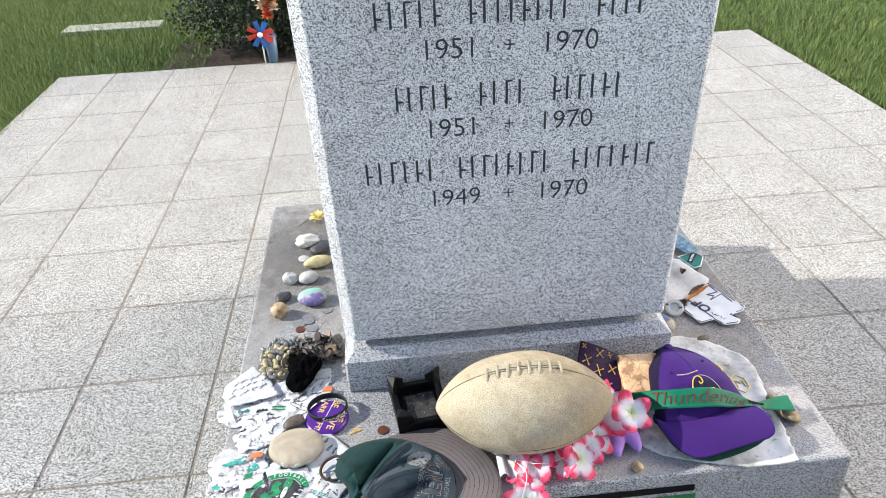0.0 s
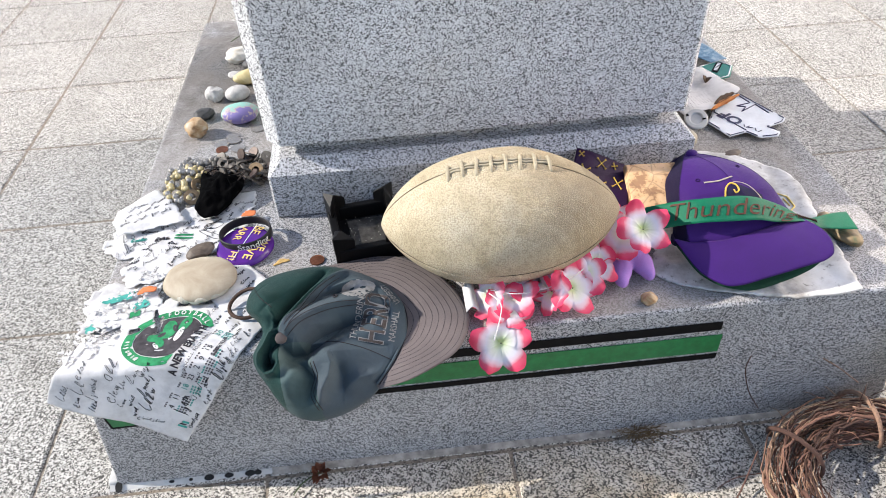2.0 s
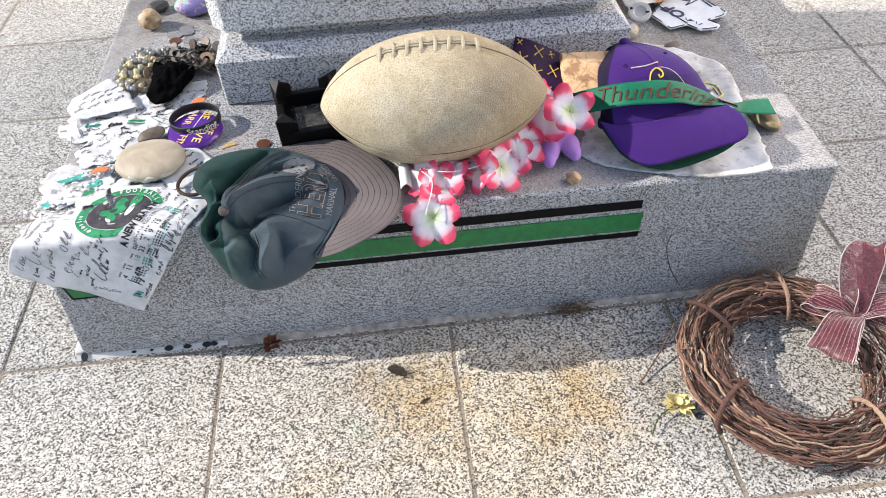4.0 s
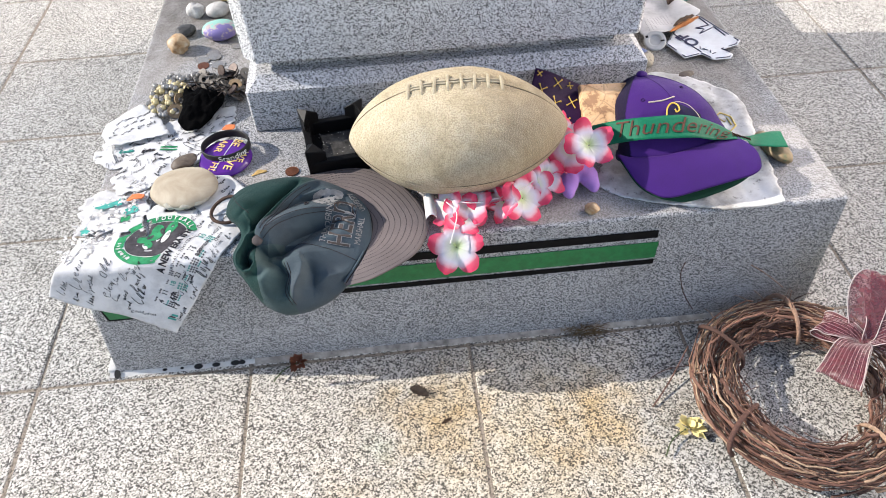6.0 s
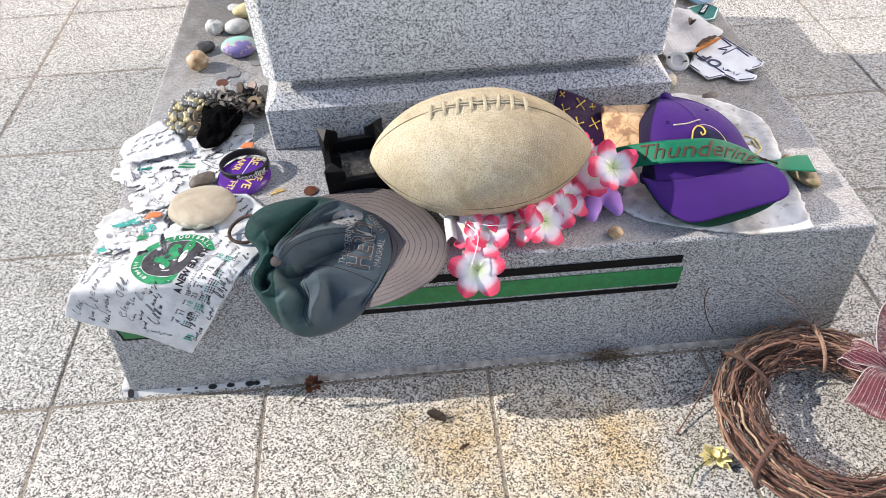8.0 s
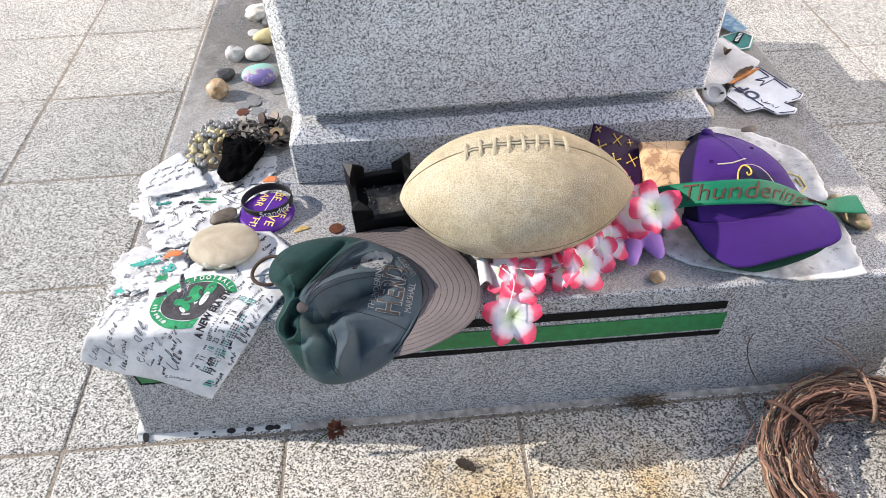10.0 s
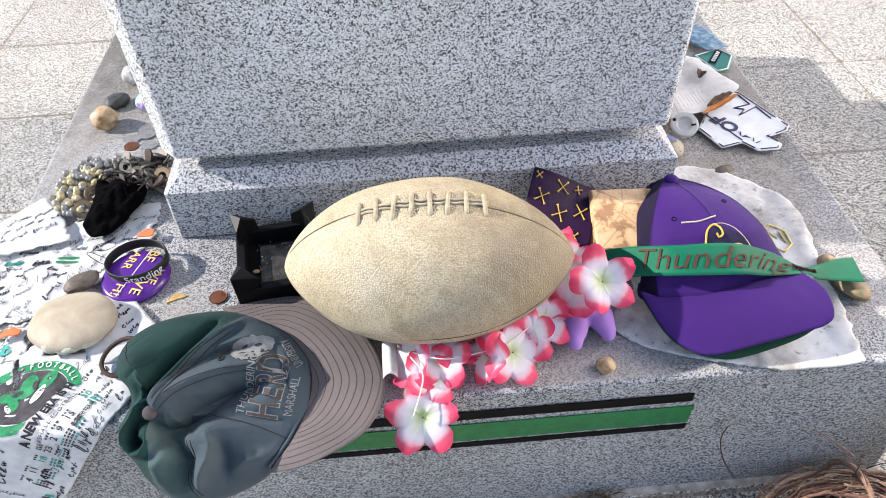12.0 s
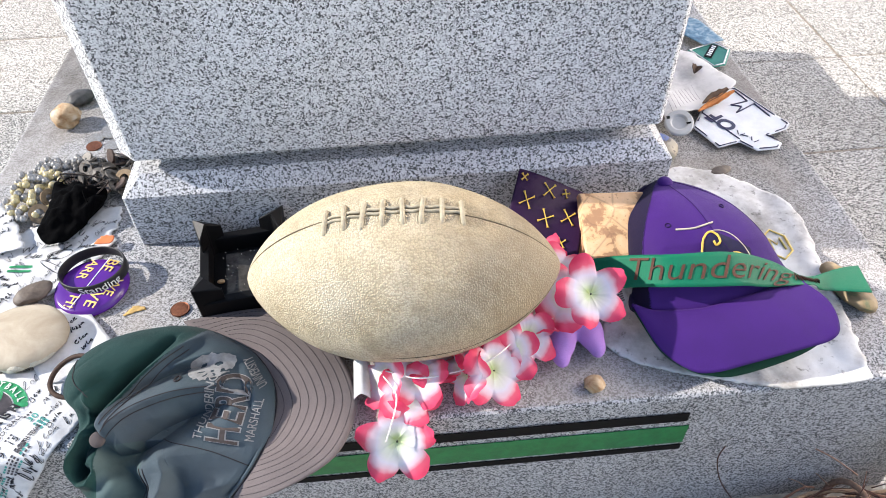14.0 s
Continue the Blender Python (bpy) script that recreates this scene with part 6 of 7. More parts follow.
plate_text("OF", 0.030, 0.951, 0.394, 119)
bm = bmesh.new()  # the outline's notch
tube(bm, [flat_on_base(0.932 + 0.027 * q / 8, 0.417 - 0.062 * q / 8, 0.0046) for q in range(9)], 0.0009, 4)
notch = [(0.993, 0.462), (1.001, 0.436), (0.976, 0.430), (0.989, 0.425), (0.977, 0.412), (1.007, 0.429), (1.016, 0.399)]
for k in range(len(notch) - 1):
    (ax, ay), (bx, by) = notch[k], notch[k + 1]
    tube(bm, [flat_on_base(ax + (bx - ax) * q / 4, ay + (by - ay) * q / 4, 0.0046) for q in range(5)], 0.0011, 4)
part("outline", bm, m_navy_print, plate)
for x, y, deg in ((0.962, 0.369, 75), (0.966, 0.364, 20), (0.968, 0.361, 150), (0.974, 0.354, 70), (0.978, 0.348, 25)):
    c, s_ = 0.004 * math.cos(radians(deg)), 0.004 * math.sin(radians(deg))
    bm = bmesh.new()
    tube(bm, [flat_on_base(x - c, y - s_, 0.0048), flat_on_base(x + c, y + s_, 0.0048)], 0.0007, 4)
    part("worn_letter_bar", bm, m_navy_print, plate)
leaflet = sheet("paper", [(0.876, 0.395), (0.925, 0.414), (0.988, 0.458), (0.996, 0.470), (0.962, 0.553), (0.945, 0.560), (0.870, 0.52)], m_paper_grey, "creased white leaflet with faint print, by the shaft", 0.012, 0.003, step=0.003, map_fn=lambda x, y, l: flat_on_base(x, y, l + 0.004 * math.sin(x * 60 + y * 25)))
for k in range(9):
    bm = bmesh.new()
    tube(bm, [flat_on_base(0.886 + 0.006 * k + 0.0 * q, 0.404 + 0.004 * k + 0.035 * q, 0.0165 + 0.004 * math.sin((0.886 + 0.006 * k) * 60 + (0.404 + 0.004 * k + 0.035 * q) * 25)) for q in (0, 0.33, 0.66, 1)], 0.00018, 4)
    part("print_bar", bm, m_ink_dark, leaflet)
m_leaf_dry = plain("dry brown leaf", (0.075, 0.045, 0.028), 0.8, 0, 90, 0.4, 0.4)
m_leaf_or = plain("orange dry leaf", (0.42, 0.16, 0.04), 0.7, 0, 90, 0.4, 0.4)


def leaf_thing(x, y, z, length, width, deg, mat, label, curl=0.25, seed=0):
    def fn(u, v):
        w = width * math.sin(math.pi * (0.04 + 0.92 * u)) ** 0.8 * (1 + 0.25 * noise.noise(Vector((u * 9, seed, v))))
        q = 2 * v - 1
        return Vector(((u - 0.5) * length, q * w / 2, curl * abs(q) * w + 0.12 * length * (u - 0.5) ** 2 + 0.002 * noise.noise(Vector((u * 8, q * 3, seed)))))
    ob = part("dry_leaf", grid(fn, 18, 8), mat)
    ob.matrix_world = pose(x, y, z, 6, 0, deg)
    return thicken(tagged(ob, label, "leaf"), 0.0005)


leaf_thing(0.950, 0.4215, TOP + 0.019, 0.076, 0.010, 33, m_leaf_or, "long curled orange-brown dry leaf on the leaflet", 0.5, 1)
leaf_thing(0.952, 0.431, TOP + 0.021, 0.054, 0.011, 33, m_leaf_dry, "curled dark brown dry leaf on the leaflet", 0.5, 2)
leaf_thing(0.950, 0.502, TOP + 0.019, 0.020, 0.013, 60, m_leaf_dry, "small crumpled dark dry leaf on paper", 0.6, 3)
leaf_thing(0.444, -0.088, 0.004, 0.030, 0.014, -32, plain("blackened leaf", (0.035, 0.025, 0.018), 0.85, 0, 90, 0.4), "small blackened dead leaf on the paving", 0.5, 4)
leaf_thing(0.478, -0.137, 0.002, 0.016, 0.005, 25, m_leaf_dry, "tiny curled brown leaf on the paving", 0.4, 5)
lid = thing("cup_lid", "translucent white plastic lid leaning by the plinth", "lid", at=pose(0.890, 0.388, TOP + 0.015, 30, -10, 0))
m_lid = plain("cloudy plastic", (0.42, 0.42, 0.41), 0.35, 0, 40, 0.12)
part("disc", grid(lambda u, v: Vector((0.0185 * v * math.cos(math.tau * u), 0.0185 * v * math.sin(math.tau * u), 0.003 * (1 if 0.55 < v < 0.97 else 0))), 40, 14, closed_u=True), m_lid, lid)
part("slot", box((0.006, 0.0025, 0.0006), (0.011, -0.004, 0.0032)), m_black, lid, smooth=False)
part("slot", box((0.004, 0.004, 0.0006), (-0.012, 0.009, 0.0032)), m_black, lid, smooth=False)
m_card = plain("green card", (0.015, 0.16, 0.12), 0.5, 0, 60, 0.2)
card = sheet("card", [(0.965, 0.575), (0.986, 0.524), (1.006, 0.528), (1.028, 0.568), (1.012, 0.592)], m_card, "green card with a pale outline on the base", 0.005, 0.001, step=0.003, map_fn=flat_on_base)
part("print_bar", box((0.040, 0.011, 0.0006), (0.998, 0.566, TOP + 0.0095), 0, 1, pose(0, 0, 0, 0, 0, 55)), m_black, card, smooth=False)
for k in range(6):
    part("print_bar", box((0.0025, 0.006, 0.0006), (0.998 + (k - 2.5) * 0.0032, 0.566 + (k - 2.5) * 0.0046, TOP + 0.0102), 0, 1, pose(0, 0, 0, 0, 0, 55)), m_white_print, card, smooth=False)
bm = bmesh.new()
tube(bm, [flat_on_base(*q, 0.006) for q in ((0.969, 0.574), (0.988, 0.527), (1.004, 0.531), (1.024, 0.567), (1.010, 0.589))], 0.0012, 4, True)
part("outline", bm, m_white_print, card)


def photo_material():
    m, nt, b = material("faded photograph print", 0.4)
    pos = place(nt)
    col = ramp(nt, noise_tex(nt, pos, 60.0, 4.0, 0.6, 1.5), [(0.35, (0.03, 0.09, 0.16)), (0.5, (0.10, 0.20, 0.28)), (0.7, (0.36, 0.42, 0.46))])
    nt.links.new(col, b.inputs["Base Color"])
    return m


sheet("photo_card", [(0.960, 0.640), (0.992, 0.582), (1.027, 0.592), (1.009, 0.660), (0.985, 0.680)], photo_material(), "faded blue printed card by the shaft", 0.008, 0.001, step=0.003, map_fn=flat_on_base, category="card")

# ---- crumbs and specks lying about ----
m_crumb = plain("pale crumbs", (0.62, 0.60, 0.55), 0.8, 0, 300, 0.3)
m_crumb_dark = plain("dark crumbs", (0.06, 0.045, 0.03), 0.9, 0, 300, 0.3)
cr = random.Random(77)


def crumbs(name, label, mat, spots, z, small, large):
    bm = bmesh.new()
    for x0, x1, y0, y1, n in spots:
        for k in range(n):
            r = cr.uniform(small, large)
            m = pose(cr.uniform(x0, x1), cr.uniform(y0, y1), z + r * 0.4, cr.uniform(0, 90), cr.uniform(0, 90), cr.uniform(0, 90)) @ Matrix.Diagonal((r, r * cr.uniform(0.4, 1), r * cr.uniform(0.3, 0.8), 1))
            bmesh.ops.create_icosphere(bm, subdivisions=1, radius=1.0, matrix=m)
    tagged(part(name, bm, mat, smooth=False), label, "crumbs", kind="stuff")


crumbs("pale_crumbs", "pale crumbs and grit scattered on the base", m_crumb, ((0.42, 0.70, -0.002, 0.02, 26), (0.20, 0.30, 0.13, 0.30, 16), (0.03, 0.20, 0.36, 0.60, 26), (0.70, 1.0, 0.01, 0.03, 14)), TOP, 0.0005, 0.0013)
crumbs("dust_specks", "pale specks of dust in the plastic stand", m_crumb, ((0.332, 0.382, 0.152, 0.225, 34),), TOP + 0.009, 0.0004, 0.0010)
crumbs("dark_crumbs", "dark crumbs of soil on the paving by the base", m_crumb_dark, ((0.2, 0.9, -0.03, -0.012, 40), (0.2, 0.95, -0.25, -0.03, 30)), 0.0, 0.0005, 0.0016)

# ---- vine wreath with a bow ----
def bark_material():
    m, nt, b = material("dry vine bark", 0.85)
    pos = place(nt)
    rnd = nt.nodes.new("ShaderNodeObjectInfo").outputs["Random"]
    base = ramp(nt, rnd, [(0.0, (0.045, 0.022, 0.016)), (0.35, (0.12, 0.058, 0.042)), (0.75, (0.22, 0.115, 0.080)), (0.92, (0.30, 0.19, 0.13)), (1.0, (0.40, 0.29, 0.19))])
    st = ramp(nt, noise_tex(nt, pos, 260.0, 5.0, 0.7), [(0.3, (0.55, 0.55, 0.55)), (0.7, (1.25, 1.2, 1.15))])
    nt.links.new(mix(nt, 1.0, base, st, "MULTIPLY"), b.inputs["Base Color"])
    bump(nt, b, noise_tex(nt, pos, 420.0, 4.0), 0.5, 0.001)
    return m


m_bark = bark_material()
wr = random.Random(21)
WC, WR, WT = Vector((0.966, -0.160, 0.032)), 0.117, 0.031
wreath = thing("wreath", "round brown grapevine wreath with a maroon bow on the paving", "wreath", at=WC)


def ring_point(th, ph, rho):
    r = WR + rho * math.cos(ph) * 1.05
    return Vector((r * math.cos(th), r * math.sin(th), rho * math.sin(ph) * 0.85))


for k in range(296):
    th0, span = wr.uniform(0, math.tau), wr.uniform(0.5, 2.4)
    ph0, dph, rho = wr.uniform(0, math.tau), wr.uniform(-1.6, 1.6), WT * math.sqrt(wr.uniform(0.25, 1.0))
    rad = wr.choice((0.0006, 0.0008, 0.0010, 0.0013, 0.0017, 0.0024))
    n = max(10, int(span * 15))
    loose = 0.012 if wr.random() < 0.24 else 0.0
    pts = []
    for q in range(n):
        f = q / (n - 1)
        p = ring_point(th0 + span * f, ph0 + dph * f, rho + loose * max(0, abs(f - 0.5) * 2 - 0.6) * 2)
        pts.append(p + Vector([0.0045 * noise.noise(Vector((f * 6 * span + k, a, k))) + 0.0016 * noise.noise(Vector((f * 26 + k, a, 9))) for a in range(3)]))
    for p in pts:
        p.z = max(p.z, -WC.z + rad + 0.001)
    bm = bmesh.new()
    tube(bm, pts, lambda f: rad * (1 - 0.45 * f), 6)
    part("vine", bm, m_bark, wreath)
for th, lean in ((2.45, 0.35), (3.55, -0.30), (5.15, 0.45), (1.35, -0.35), (0.4, 0.3)):
    bm = bmesh.new()
    tube(bm, [ring_point(th + lean * (q / 14 - 0.5), 0.4 + 4.2 * q / 14 - 0.9, WT + 0.004) for q in range(15)], lambda f: 0.0036 - 0.0010 * f, 8)
    part("binding_vine", bm, m_bark, wreath)
for k in range(64):
    th, ph = wr.uniform(0, math.tau), wr.uniform(-0.2, 2.6)
    p = ring_point(th, ph, WT)
    d = Vector((wr.uniform(-1, 1), wr.uniform(-1, 1), wr.uniform(0.0, 0.8))).normalized() * wr.uniform(0.012, 0.034)
    bm = bmesh.new()
    tube(bm, spline([p, p + d * 0.5 + Vector((0, 0, 0.004)), p + d], 8), lambda f: 0.0008 * (1 - 0.7 * f), 5)
    part("tendril", bm, m_bark, wreath)
bm = bmesh.new()
for k in range(5):
    c = ring_point(5.2 + 0.2 * k, 1.2, WT + 0.004)
    tube(bm, [c + Vector((0.006 * math.cos(a), 0.003 * a / 6, 0.005 * math.sin(a))) for a in [q * 0.45 for q in range(24)]], 0.0005, 4)
part("curled_tendril", bm, m_bark, wreath)


def sheer_material():
    m, nt, b = material("sheer maroon ribbon", 0.45, 0, (0.11, 0.014, 0.024))
    b.inputs["Sheen Weight"].default_value = 0.3
    t = nt.nodes.new("ShaderNodeBsdfTransparent")
    mx = nt.nodes.new("ShaderNodeMixShader")
    f = ramp(nt, noise_tex(nt, place(nt), 120.0, 3.0), [(0.3, (0.58, 0.58, 0.58)), (0.7, (0.88, 0.88, 0.88))])
    nt.links.new(f, mx.inputs[0])
    nt.links.new(t.outputs[0], mx.inputs[1])
    nt.links.new(b.outputs[0], mx.inputs[2])
    nt.links.new(mx.outputs[0], nt.nodes["Material Output"].inputs["Surface"])
    return m


m_sheer = sheer_material()
m_silver = plain("silver thread", (0.52, 0.44, 0.42), 0.4, 0.2)
bow = part("bow", box((0.014, 0.012, 0.012), (0, 0, 0), 0.004, 3), m_sheer, wreath, "sheer maroon ribbon bow with pale threads")
bow.location = Vector((1.062, -0.118, 0.060)) - WC
bow.scale = (0.9, 0.9, 0.9)


def bow_loop(name, path, width, lines=9):
    """A strip of ribbon along path (from the knot and back), with pale threads along it."""
    pts = spline(path, 41)
    ws = []
    for i, p in enumerate(pts):
        d = (pts[min(i + 1, 40)] - pts[max(i - 1, 0)]).normalized()
        w = Vector(width) - d * Vector(width).dot(d)
        f = i / 40
        ws.append(w * (0.22 + 0.78 * math.sin(math.pi * f) ** 0.6))

    def at(s, w):
        i = min(int(s * 40), 40)
        return pts[i] + ws[i] * (w - 0.5) + Vector((0, 0, 0.003 * math.sin(w * 9 + s * 11)))
    loop = part(name, grid(lambda u, v: at(u, v), 40, 10), m_sheer, bow)
    for k in range(lines + 2):
        w = k / (lines + 1)
        edge = k in (0, lines + 1)
        bm = bmesh.new()
        tube(bm, [at(q / 40, w) + Vector((0, 0, 0.0006)) for q in range(41)], 0.0008 if edge else 0.00022, 4)
        part("wire_edge" if edge else "thread", bm, m_silver, loop)


bow_loop("loop", [(0, 0, 0), (-0.032, -0.016, 0.016), (-0.064, -0.050, 0.012), (-0.074, -0.062, 0.002), (-0.058, -0.052, -0.008), (-0.026, -0.018, -0.002), (0, 0, 0)], (0.030, -0.054, 0.022))
bow_loop("loop", [(0, 0, 0), (-0.020, 0.014, 0.014), (-0.042, 0.034, 0.012), (-0.050, 0.040, 0.004), (-0.036, 0.030, -0.004), (-0.016, 0.010, 0.0), (0, 0, 0)], (0.034, 0.018, 0.022))
bow_loop("loop", [(0, 0, 0), (0.002, 0.024, 0.030), (0.010, 0.050, 0.070), (0.028, 0.062, 0.084), (0.048, 0.055, 0.062), (0.035, 0.026, 0.02), (0, 0, 0)], (0.062, -0.016, 0.020), 0)
bow_loop("loop", [(0, 0, 0), (0.034, 0.000, 0.020), (0.070, -0.016, 0.016), (0.080, -0.020, 0.004), (0.060, -0.016, -0.005), (0.024, 0, 0), (0, 0, 0)], (0.016, 0.056, 0.014))
bow_loop("tail", [(0, 0, 0), (0.020, 0.022, 0.020), (0.034, 0.060, 0.030), (0.036, 0.085, 0.022)], (0.045, 0.01, -0.02), 0)

# ---- dry plants at the foot of the base ----
m_straw = plain("dry straw", (0.15, 0.10, 0.05), 0.85, 0, 80, 0.4)
tuft = bmesh.new()
for k in range(150):
    x, y = 0.702 + wr.gauss(0, 0.016), -0.012 + wr.gauss(0, 0.006)
    d = Vector((wr.uniform(-1, 1), wr.uniform(-1, 0.4), wr.uniform(0.05, 0.7))) * wr.uniform(0.008, 0.026)
    tube(tuft, [Vector((x, y, 0.003)), Vector((x, y, 0.005)) + d * 0.6, Vector((x, y, 0.003)) + d], 0.0004, 3)
tagged(part("dry_grass_tuft", tuft, m_straw), "tuft of dry brown grass in the joint", "grass", kind="stuff")


def dried_flower(x, y, z, size, mat, label, seed):
    r = random.Random(seed)
    th = thing("dried_flower", label, "flower", at=(x, y, z))
    bm = bmesh.new()
    for k in range(34):
        a, e = r.uniform(0, math.tau), r.uniform(0.1, 1.3)
        d = Vector((math.cos(a) * math.cos(e), math.sin(a) * math.cos(e), math.sin(e) * 0.7))
        side = d.cross(Vector((0, 0, 1))).normalized() * size * 0.16
        p0, p1 = d * size * 0.15, d * size * r.uniform(0.6, 1.0)
        mid = p0.lerp(p1, 0.6) + Vector((0, 0, size * 0.12))
        vs = [bm.verts.new(q) for q in (p0, mid - side, p1, mid + side)]
        bm.faces.new(vs)
    part("petal_head", bm, mat, th)
    bm = bmesh.new()
    tube(bm, spline([(0, 0, size * 0.2), (-size, -size * 0.5, size * 0.1), (-size * 1.6, -size * 1.3, 0.001)], 12), 0.0009, 5)
    part("stem", bm, m_stem, th)


m_stem = plain("green stem", (0.06, 0.09, 0.03), 0.7, 0, 90, 0.3)
m_rust_petal = plain("dead rust petals", (0.15, 0.05, 0.025), 0.8, 0, 120, 0.4)
dried_flower(0.270, -0.020, 0.007, 0.021, m_rust_petal, "withered rust-brown flower at the foot of the base", 3)
dried_flower(0.802, -0.190, 0.006, 0.027, m_flower_y, "dry yellow flower head under the wreath", 5)
dried_flower(0.148, 0.895, TOP + 0.006, 0.030, m_flower_y, "yellow flower head at the back of the base", 6)
for pts, r_ in (([(0.862, -0.014, 0.035), (0.842, -0.010, 0.07), (0.830, -0.006, 0.11), (0.832, -0.005, 0.135)], 0.0007), ([(0.985, -0.02, 0.075), (0.955, -0.012, 0.10), (0.930, -0.008, 0.118)], 0.0008),
                ([(0.835, -0.075, 0.03), (0.800, -0.115, 0.012), (0.765, -0.150, 0.003)], 0.0010), ([(0.84, -0.10, 0.02), (0.80, -0.098, 0.012), (0.775, -0.105, 0.004)], 0.0007)):
    bm = bmesh.new()
    tube(bm, spline(pts, 16), r_, 5)
    tagged(part("twig", bm, m_bark), "thin bent brown twig by the wreath", "twig", "loose twigs")

# ---- lawn, hedge bush, pinwheel and marker behind the terrace ----
def blade_material():
    m, nt, b = material("grass blades", 0.7)
    g = nt.nodes.new("ShaderNodeNewGeometry").outputs["Random Per Island"]
    nt.links.new(ramp(nt, g, [(0.0, (0.065, 0.115, 0.020)), (0.6, (0.14, 0.20, 0.045)), (1.0, (0.24, 0.28, 0.08))]), b.inputs["Base Color"])
    return m


gr = np.random.default_rng(3)


def lawn_patch(n, x0, x1, y0, y1):
    """Short blades, three corners each, in one mesh."""
    x, y = gr.uniform(x0, x1, n), gr.uniform(y0, y1, n)
    a, h = gr.uniform(0, math.tau, n), gr.uniform(0.018, 0.050, n)
    lx, ly = gr.normal(0, 0.018, n), gr.normal(0, 0.018, n)
    w = 0.0028
    v = np.empty((n, 3, 3))
    v[:, 0] = np.stack([x - w * np.cos(a), y - w * np.sin(a), np.full(n, -0.03)], 1)
    v[:, 1] = np.stack([x + w * np.cos(a), y + w * np.sin(a), np.full(n, -0.03)], 1)
    v[:, 2] = np.stack([x + lx, y + ly, h - 0.03], 1)
    me = bpy.data.meshes.new("grass")
    me.from_pydata(v.reshape(-1, 3).tolist(), [], np.arange(n * 3).reshape(-1, 3).tolist())
    return me


m_blade = blade_material()
for box_ in ((60000, -2.6, -0.6, 3.0, 5.6), (42000, -2.6, -1.28, 1.2, 3.0), (45000, 0.9, 3.6, 3.0, 5.2), (30000, 2.38, 3.6, 0.9, 3.0)):
    tagged(part("grass", lawn_patch(*box_), m_blade, smooth=False), "short mown green grass", "grass", kind="stuff")
m_marker = granite("pale marker stone", (0.34, 0.34, 0.27), (0.27, 0.27, 0.21), (0.16, 0.16, 0.12), 90.0, 0.8)
tagged(part("grave_marker", box((0.60, 0.16, 0.04), (-1.33, 4.02, -0.022), 0.006, 2), m_marker, smooth=False), "low flat pale stone marker in the lawn", "grave marker")


def leaf_cloud_material(name, a, b_, c):
    m, nt, b = material(name, 0.65)
    g = nt.nodes.new("ShaderNodeNewGeometry").outputs["Random Per Island"]
    nt.links.new(ramp(nt, g, [(0.0, a), (0.6, b_), (1.0, c)]), b.inputs["Base Color"])
    return m


m_mulch = plain("dark mulch", (0.045, 0.03, 0.02), 0.95, 0, 40, 0.5, 0.6, 0.01)
bed = grid(lambda u, v: Vector((-0.80 + 0.95 * u, 2.985 + 0.55 * v, -0.012 + 0.02 * noise.noise(Vector((u * 9, v * 6, 0))))), 40, 20)
tagged(part("flower_bed", bed, m_mulch), "dark mulch bed under the bush", "flower bed", kind="structure")
bush = thing("bush", "dense dark green evergreen bush behind the terrace", "bush", at=(-0.20, 3.36, -0.02))
bm = bmesh.new()
for k in range(14):
    d = Vector((wr.uniform(-0.3, 0.3), wr.uniform(-0.22, 0.22), wr.uniform(0.25, 0.6)))
    tube(bm, spline([(d.x * 0.15, d.y * 0.15, 0), d * 0.5 + Vector((0, 0, 0.03)), d], 8), lambda f: 0.009 * (1 - 0.75 * f), 6)
part("stem", bm, m_bark, bush)
verts, faces = [], []
for k in range(20000):
    d = Vector((wr.gauss(0, 1), wr.gauss(0, 1), wr.gauss(0, 1))).normalized()
    r = 0.72 + 0.30 * noise.noise(d * 2.3) + wr.uniform(-0.35, 0.12)
    c = Vector((d.x * 0.66 * r, d.y * 0.36 * r, 0.27 + d.z * 0.42 * r))
    if c.z < 0.03:
        continue
    u = Vector((wr.uniform(-1, 1), wr.uniform(-1, 1), wr.uniform(-0.4, 1))).normalized()
    w = u.cross(Vector((wr.uniform(-1, 1), wr.uniform(-1, 1), wr.uniform(-1, 1)))).normalized()
    ln, wd = wr.uniform(0.012, 0.024), wr.uniform(0.005, 0.009)
    i = len(verts)
    verts += [c, c + u * ln * 0.5 + w * wd, c + u * ln, c + u * ln * 0.5 - w * wd]
    faces.append((i, i + 1, i + 2, i + 3))
me = bpy.data.meshes.new("crown")
me.from_pydata([tuple(v) for v in verts], [], faces)
part("crown", me, leaf_cloud_material("evergreen leaves", (0.004, 0.010, 0.003), (0.014, 0.028, 0.008), (0.055, 0.075, 0.022)), bush, smooth=False)

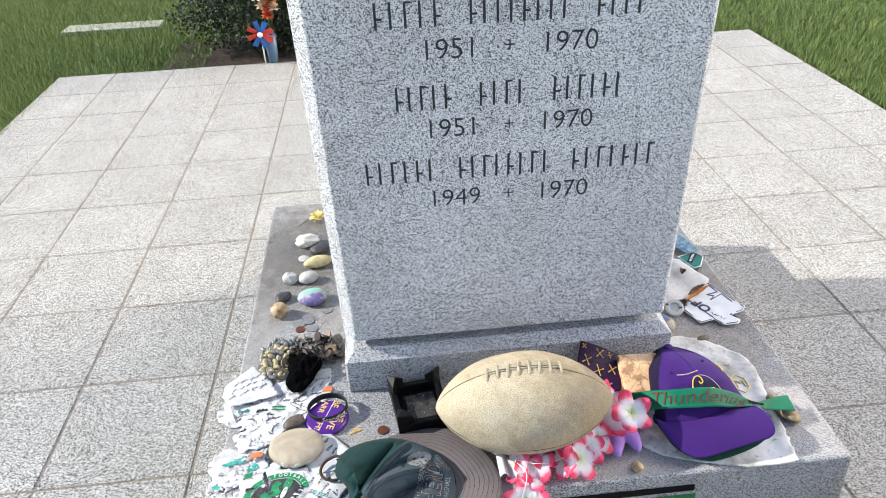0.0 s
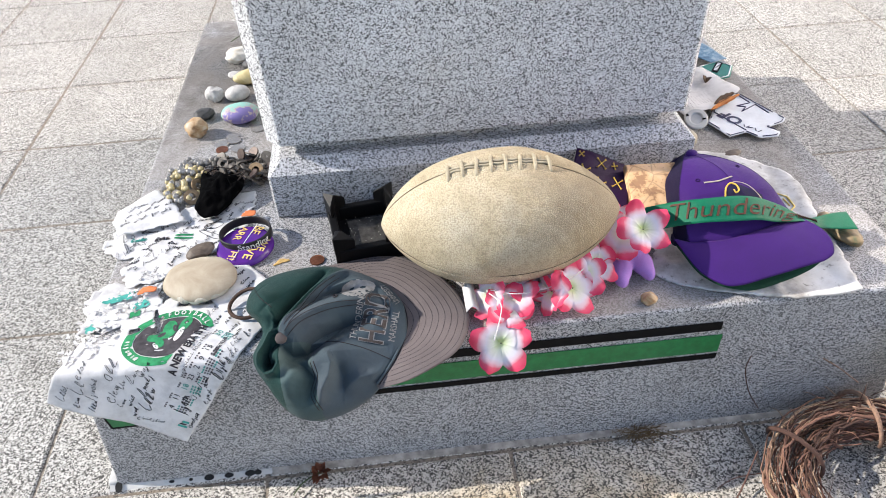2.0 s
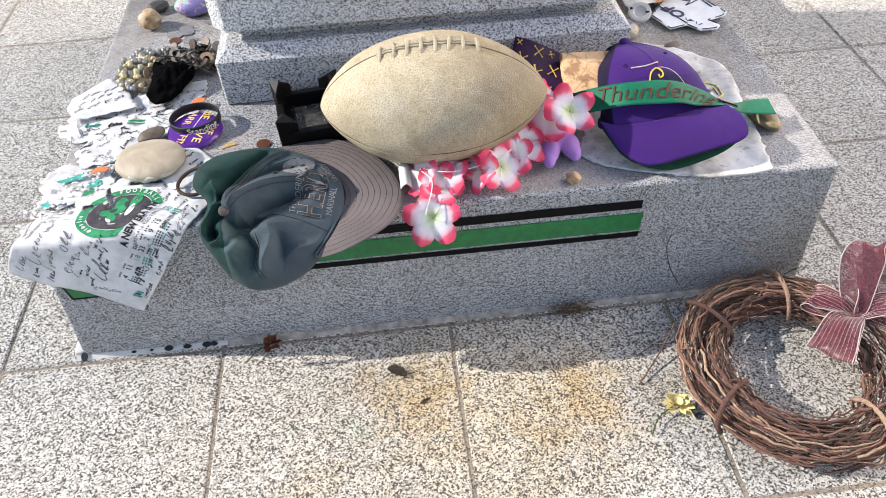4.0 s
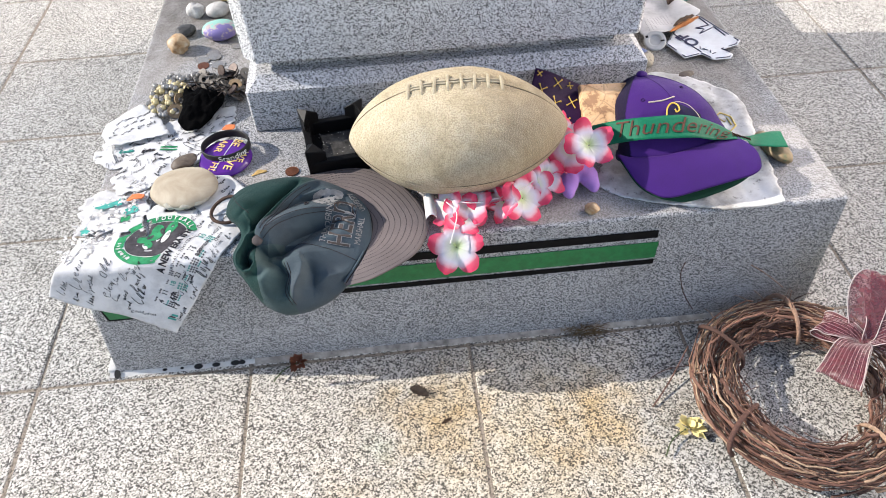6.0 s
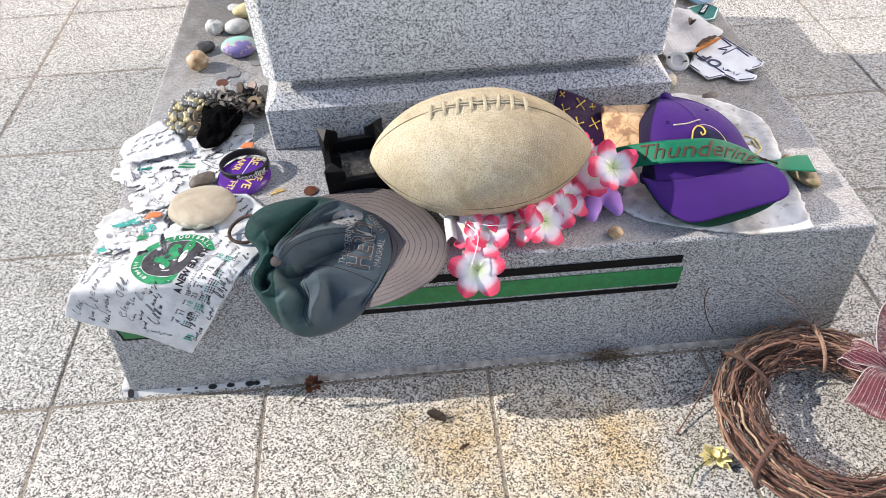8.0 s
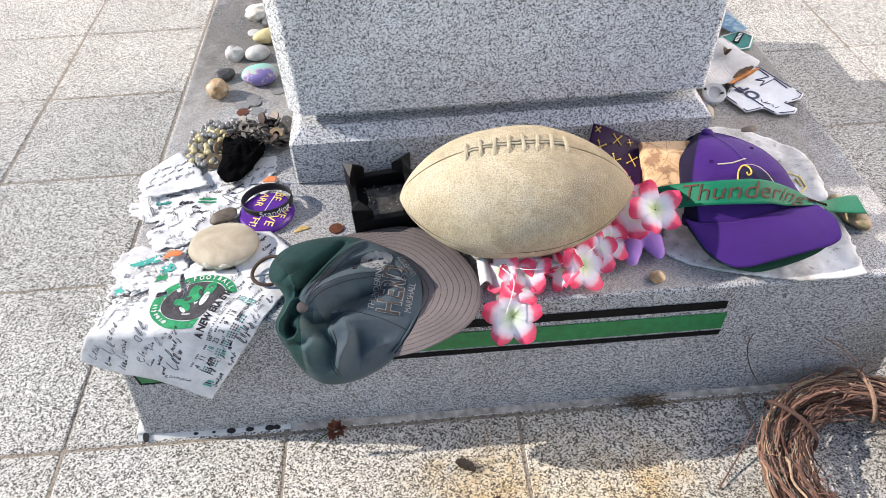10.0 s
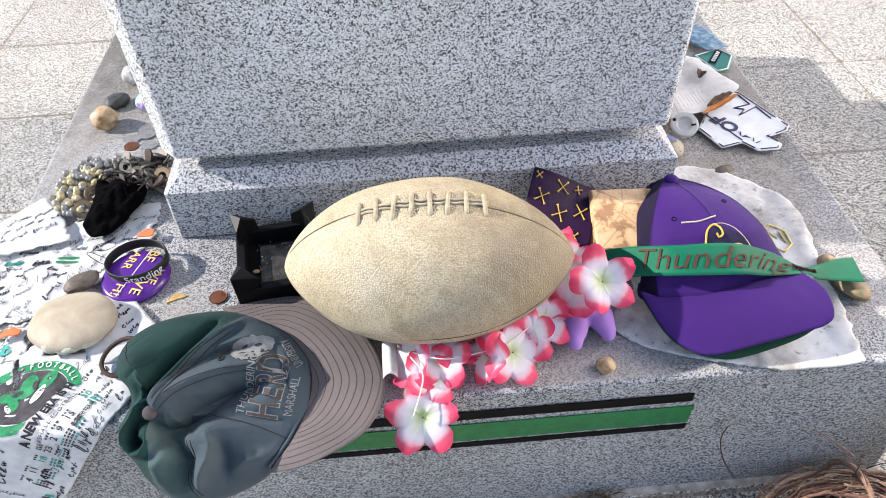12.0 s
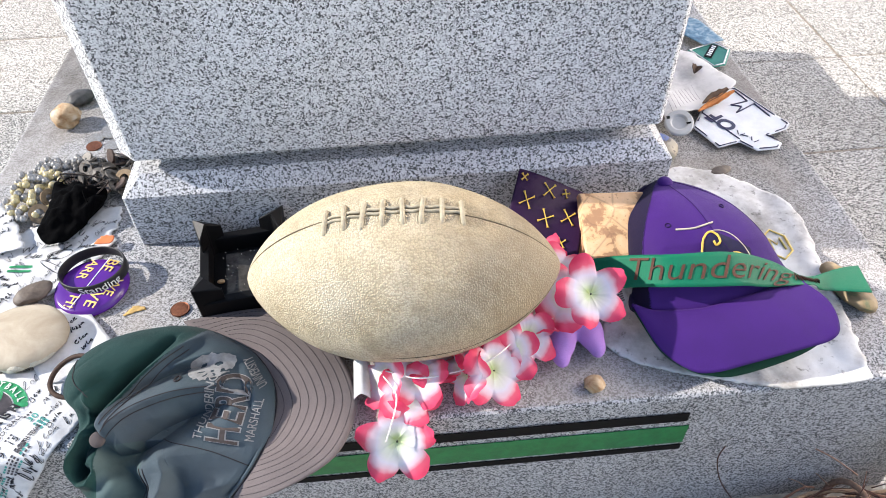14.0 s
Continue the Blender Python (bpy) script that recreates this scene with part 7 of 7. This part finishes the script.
m_pw_red, m_pw_blue, m_pw_white = plain("red film", (0.62, 0.05, 0.03), 0.3), plain("blue film", (0.03, 0.12, 0.40), 0.3), plain("white film", (0.75, 0.75, 0.72), 0.3)
pinwheel = thing("pinwheel", "red, white and blue pinwheel on a white stick in the bed", "pinwheel", at=(-0.262, 3.01, -0.01))
bm = bmesh.new()
tube(bm, [(0, 0, 0), (0.0, 0, 0.165)], 0.004, 8)
part("stick", bm, m_pw_white, pinwheel)
for k in range(8):
    a = k * math.tau / 8
    R = Matrix.Translation((0, -0.012, 0.165)) @ pose(0, 0, 0, 90, 0, 0) @ Matrix.Rotation(a, 4, "Z")
    bm = bmesh.new()
    ps = [(0, 0, 0), (0.030, -0.004, 0.012), (0.072, 0.004, 0.010), (0.060, 0.030, 0.004), (0.025, 0.018, 0)]
    bm.faces.new([bm.verts.new(R @ Vector(p)) for p in ps])
    thicken(part("vane", bm, (m_pw_red, m_pw_blue, m_pw_blue, m_pw_red)[k % 4], pinwheel, smooth=False), 0.0008)
bm = bmesh.new()
bmesh.ops.create_uvsphere(bm, u_segments=12, v_segments=8, radius=0.014, matrix=Matrix.Translation((0, -0.028, 0.165)))
part("hub", bm, m_pw_white, pinwheel)
vase = thing("flower_vase", "blue vase of orange and pale artificial flowers in the bed", "vase", at=(-0.222, 3.03, -0.01))
m_vase = plain("blue glass vase", (0.10, 0.17, 0.25), 0.3, 0, 30, 0.3)
bm = bmesh.new()
tube(bm, [(0, 0, 0), (0, 0, 0.06), (0, 0, 0.15)], lambda f: 0.022 + 0.010 * f, 16)
part("vessel", bm, m_vase, vase)
m_bl = [plain("coral petals", (0.72, 0.14, 0.06), 0.7, 0, 60, 0.3), plain("pale peach petals", (0.80, 0.60, 0.42), 0.7, 0, 60, 0.2), plain("orange petals", (0.75, 0.24, 0.06), 0.7, 0, 60, 0.3)]
for k, (x, z, mi) in enumerate(((0.015, 0.285, 0), (-0.010, 0.300, 1), (0.045, 0.290, 1), (0.025, 0.325, 2), (-0.020, 0.345, 1), (0.050, 0.340, 0), (0.010, 0.255, 0))):
    bm = bmesh.new()
    for q in range(26):
        a, e = wr.uniform(0, math.tau), wr.uniform(-0.4, 1.4)
        d = Vector((math.cos(a) * math.cos(e), -abs(math.sin(a)) * math.cos(e) - 0.1, math.sin(e)))
        s = d.cross(Vector((0.2, 0.1, 1))).normalized() * 0.012
        c = Vector((x, -0.03, z))
        bm.faces.new([bm.verts.new(p) for p in (c, c + d * 0.020 - s, c + d * 0.036, c + d * 0.020 + s)])
    part("blossom", bm, m_bl[mi], vase)
    bm = bmesh.new()
    tube(bm, [(0, 0, 0.12), (x * 0.5, -0.01, z * 0.7), (x, -0.028, z)], 0.002, 5)
    part("stem", bm, m_stem, vase)
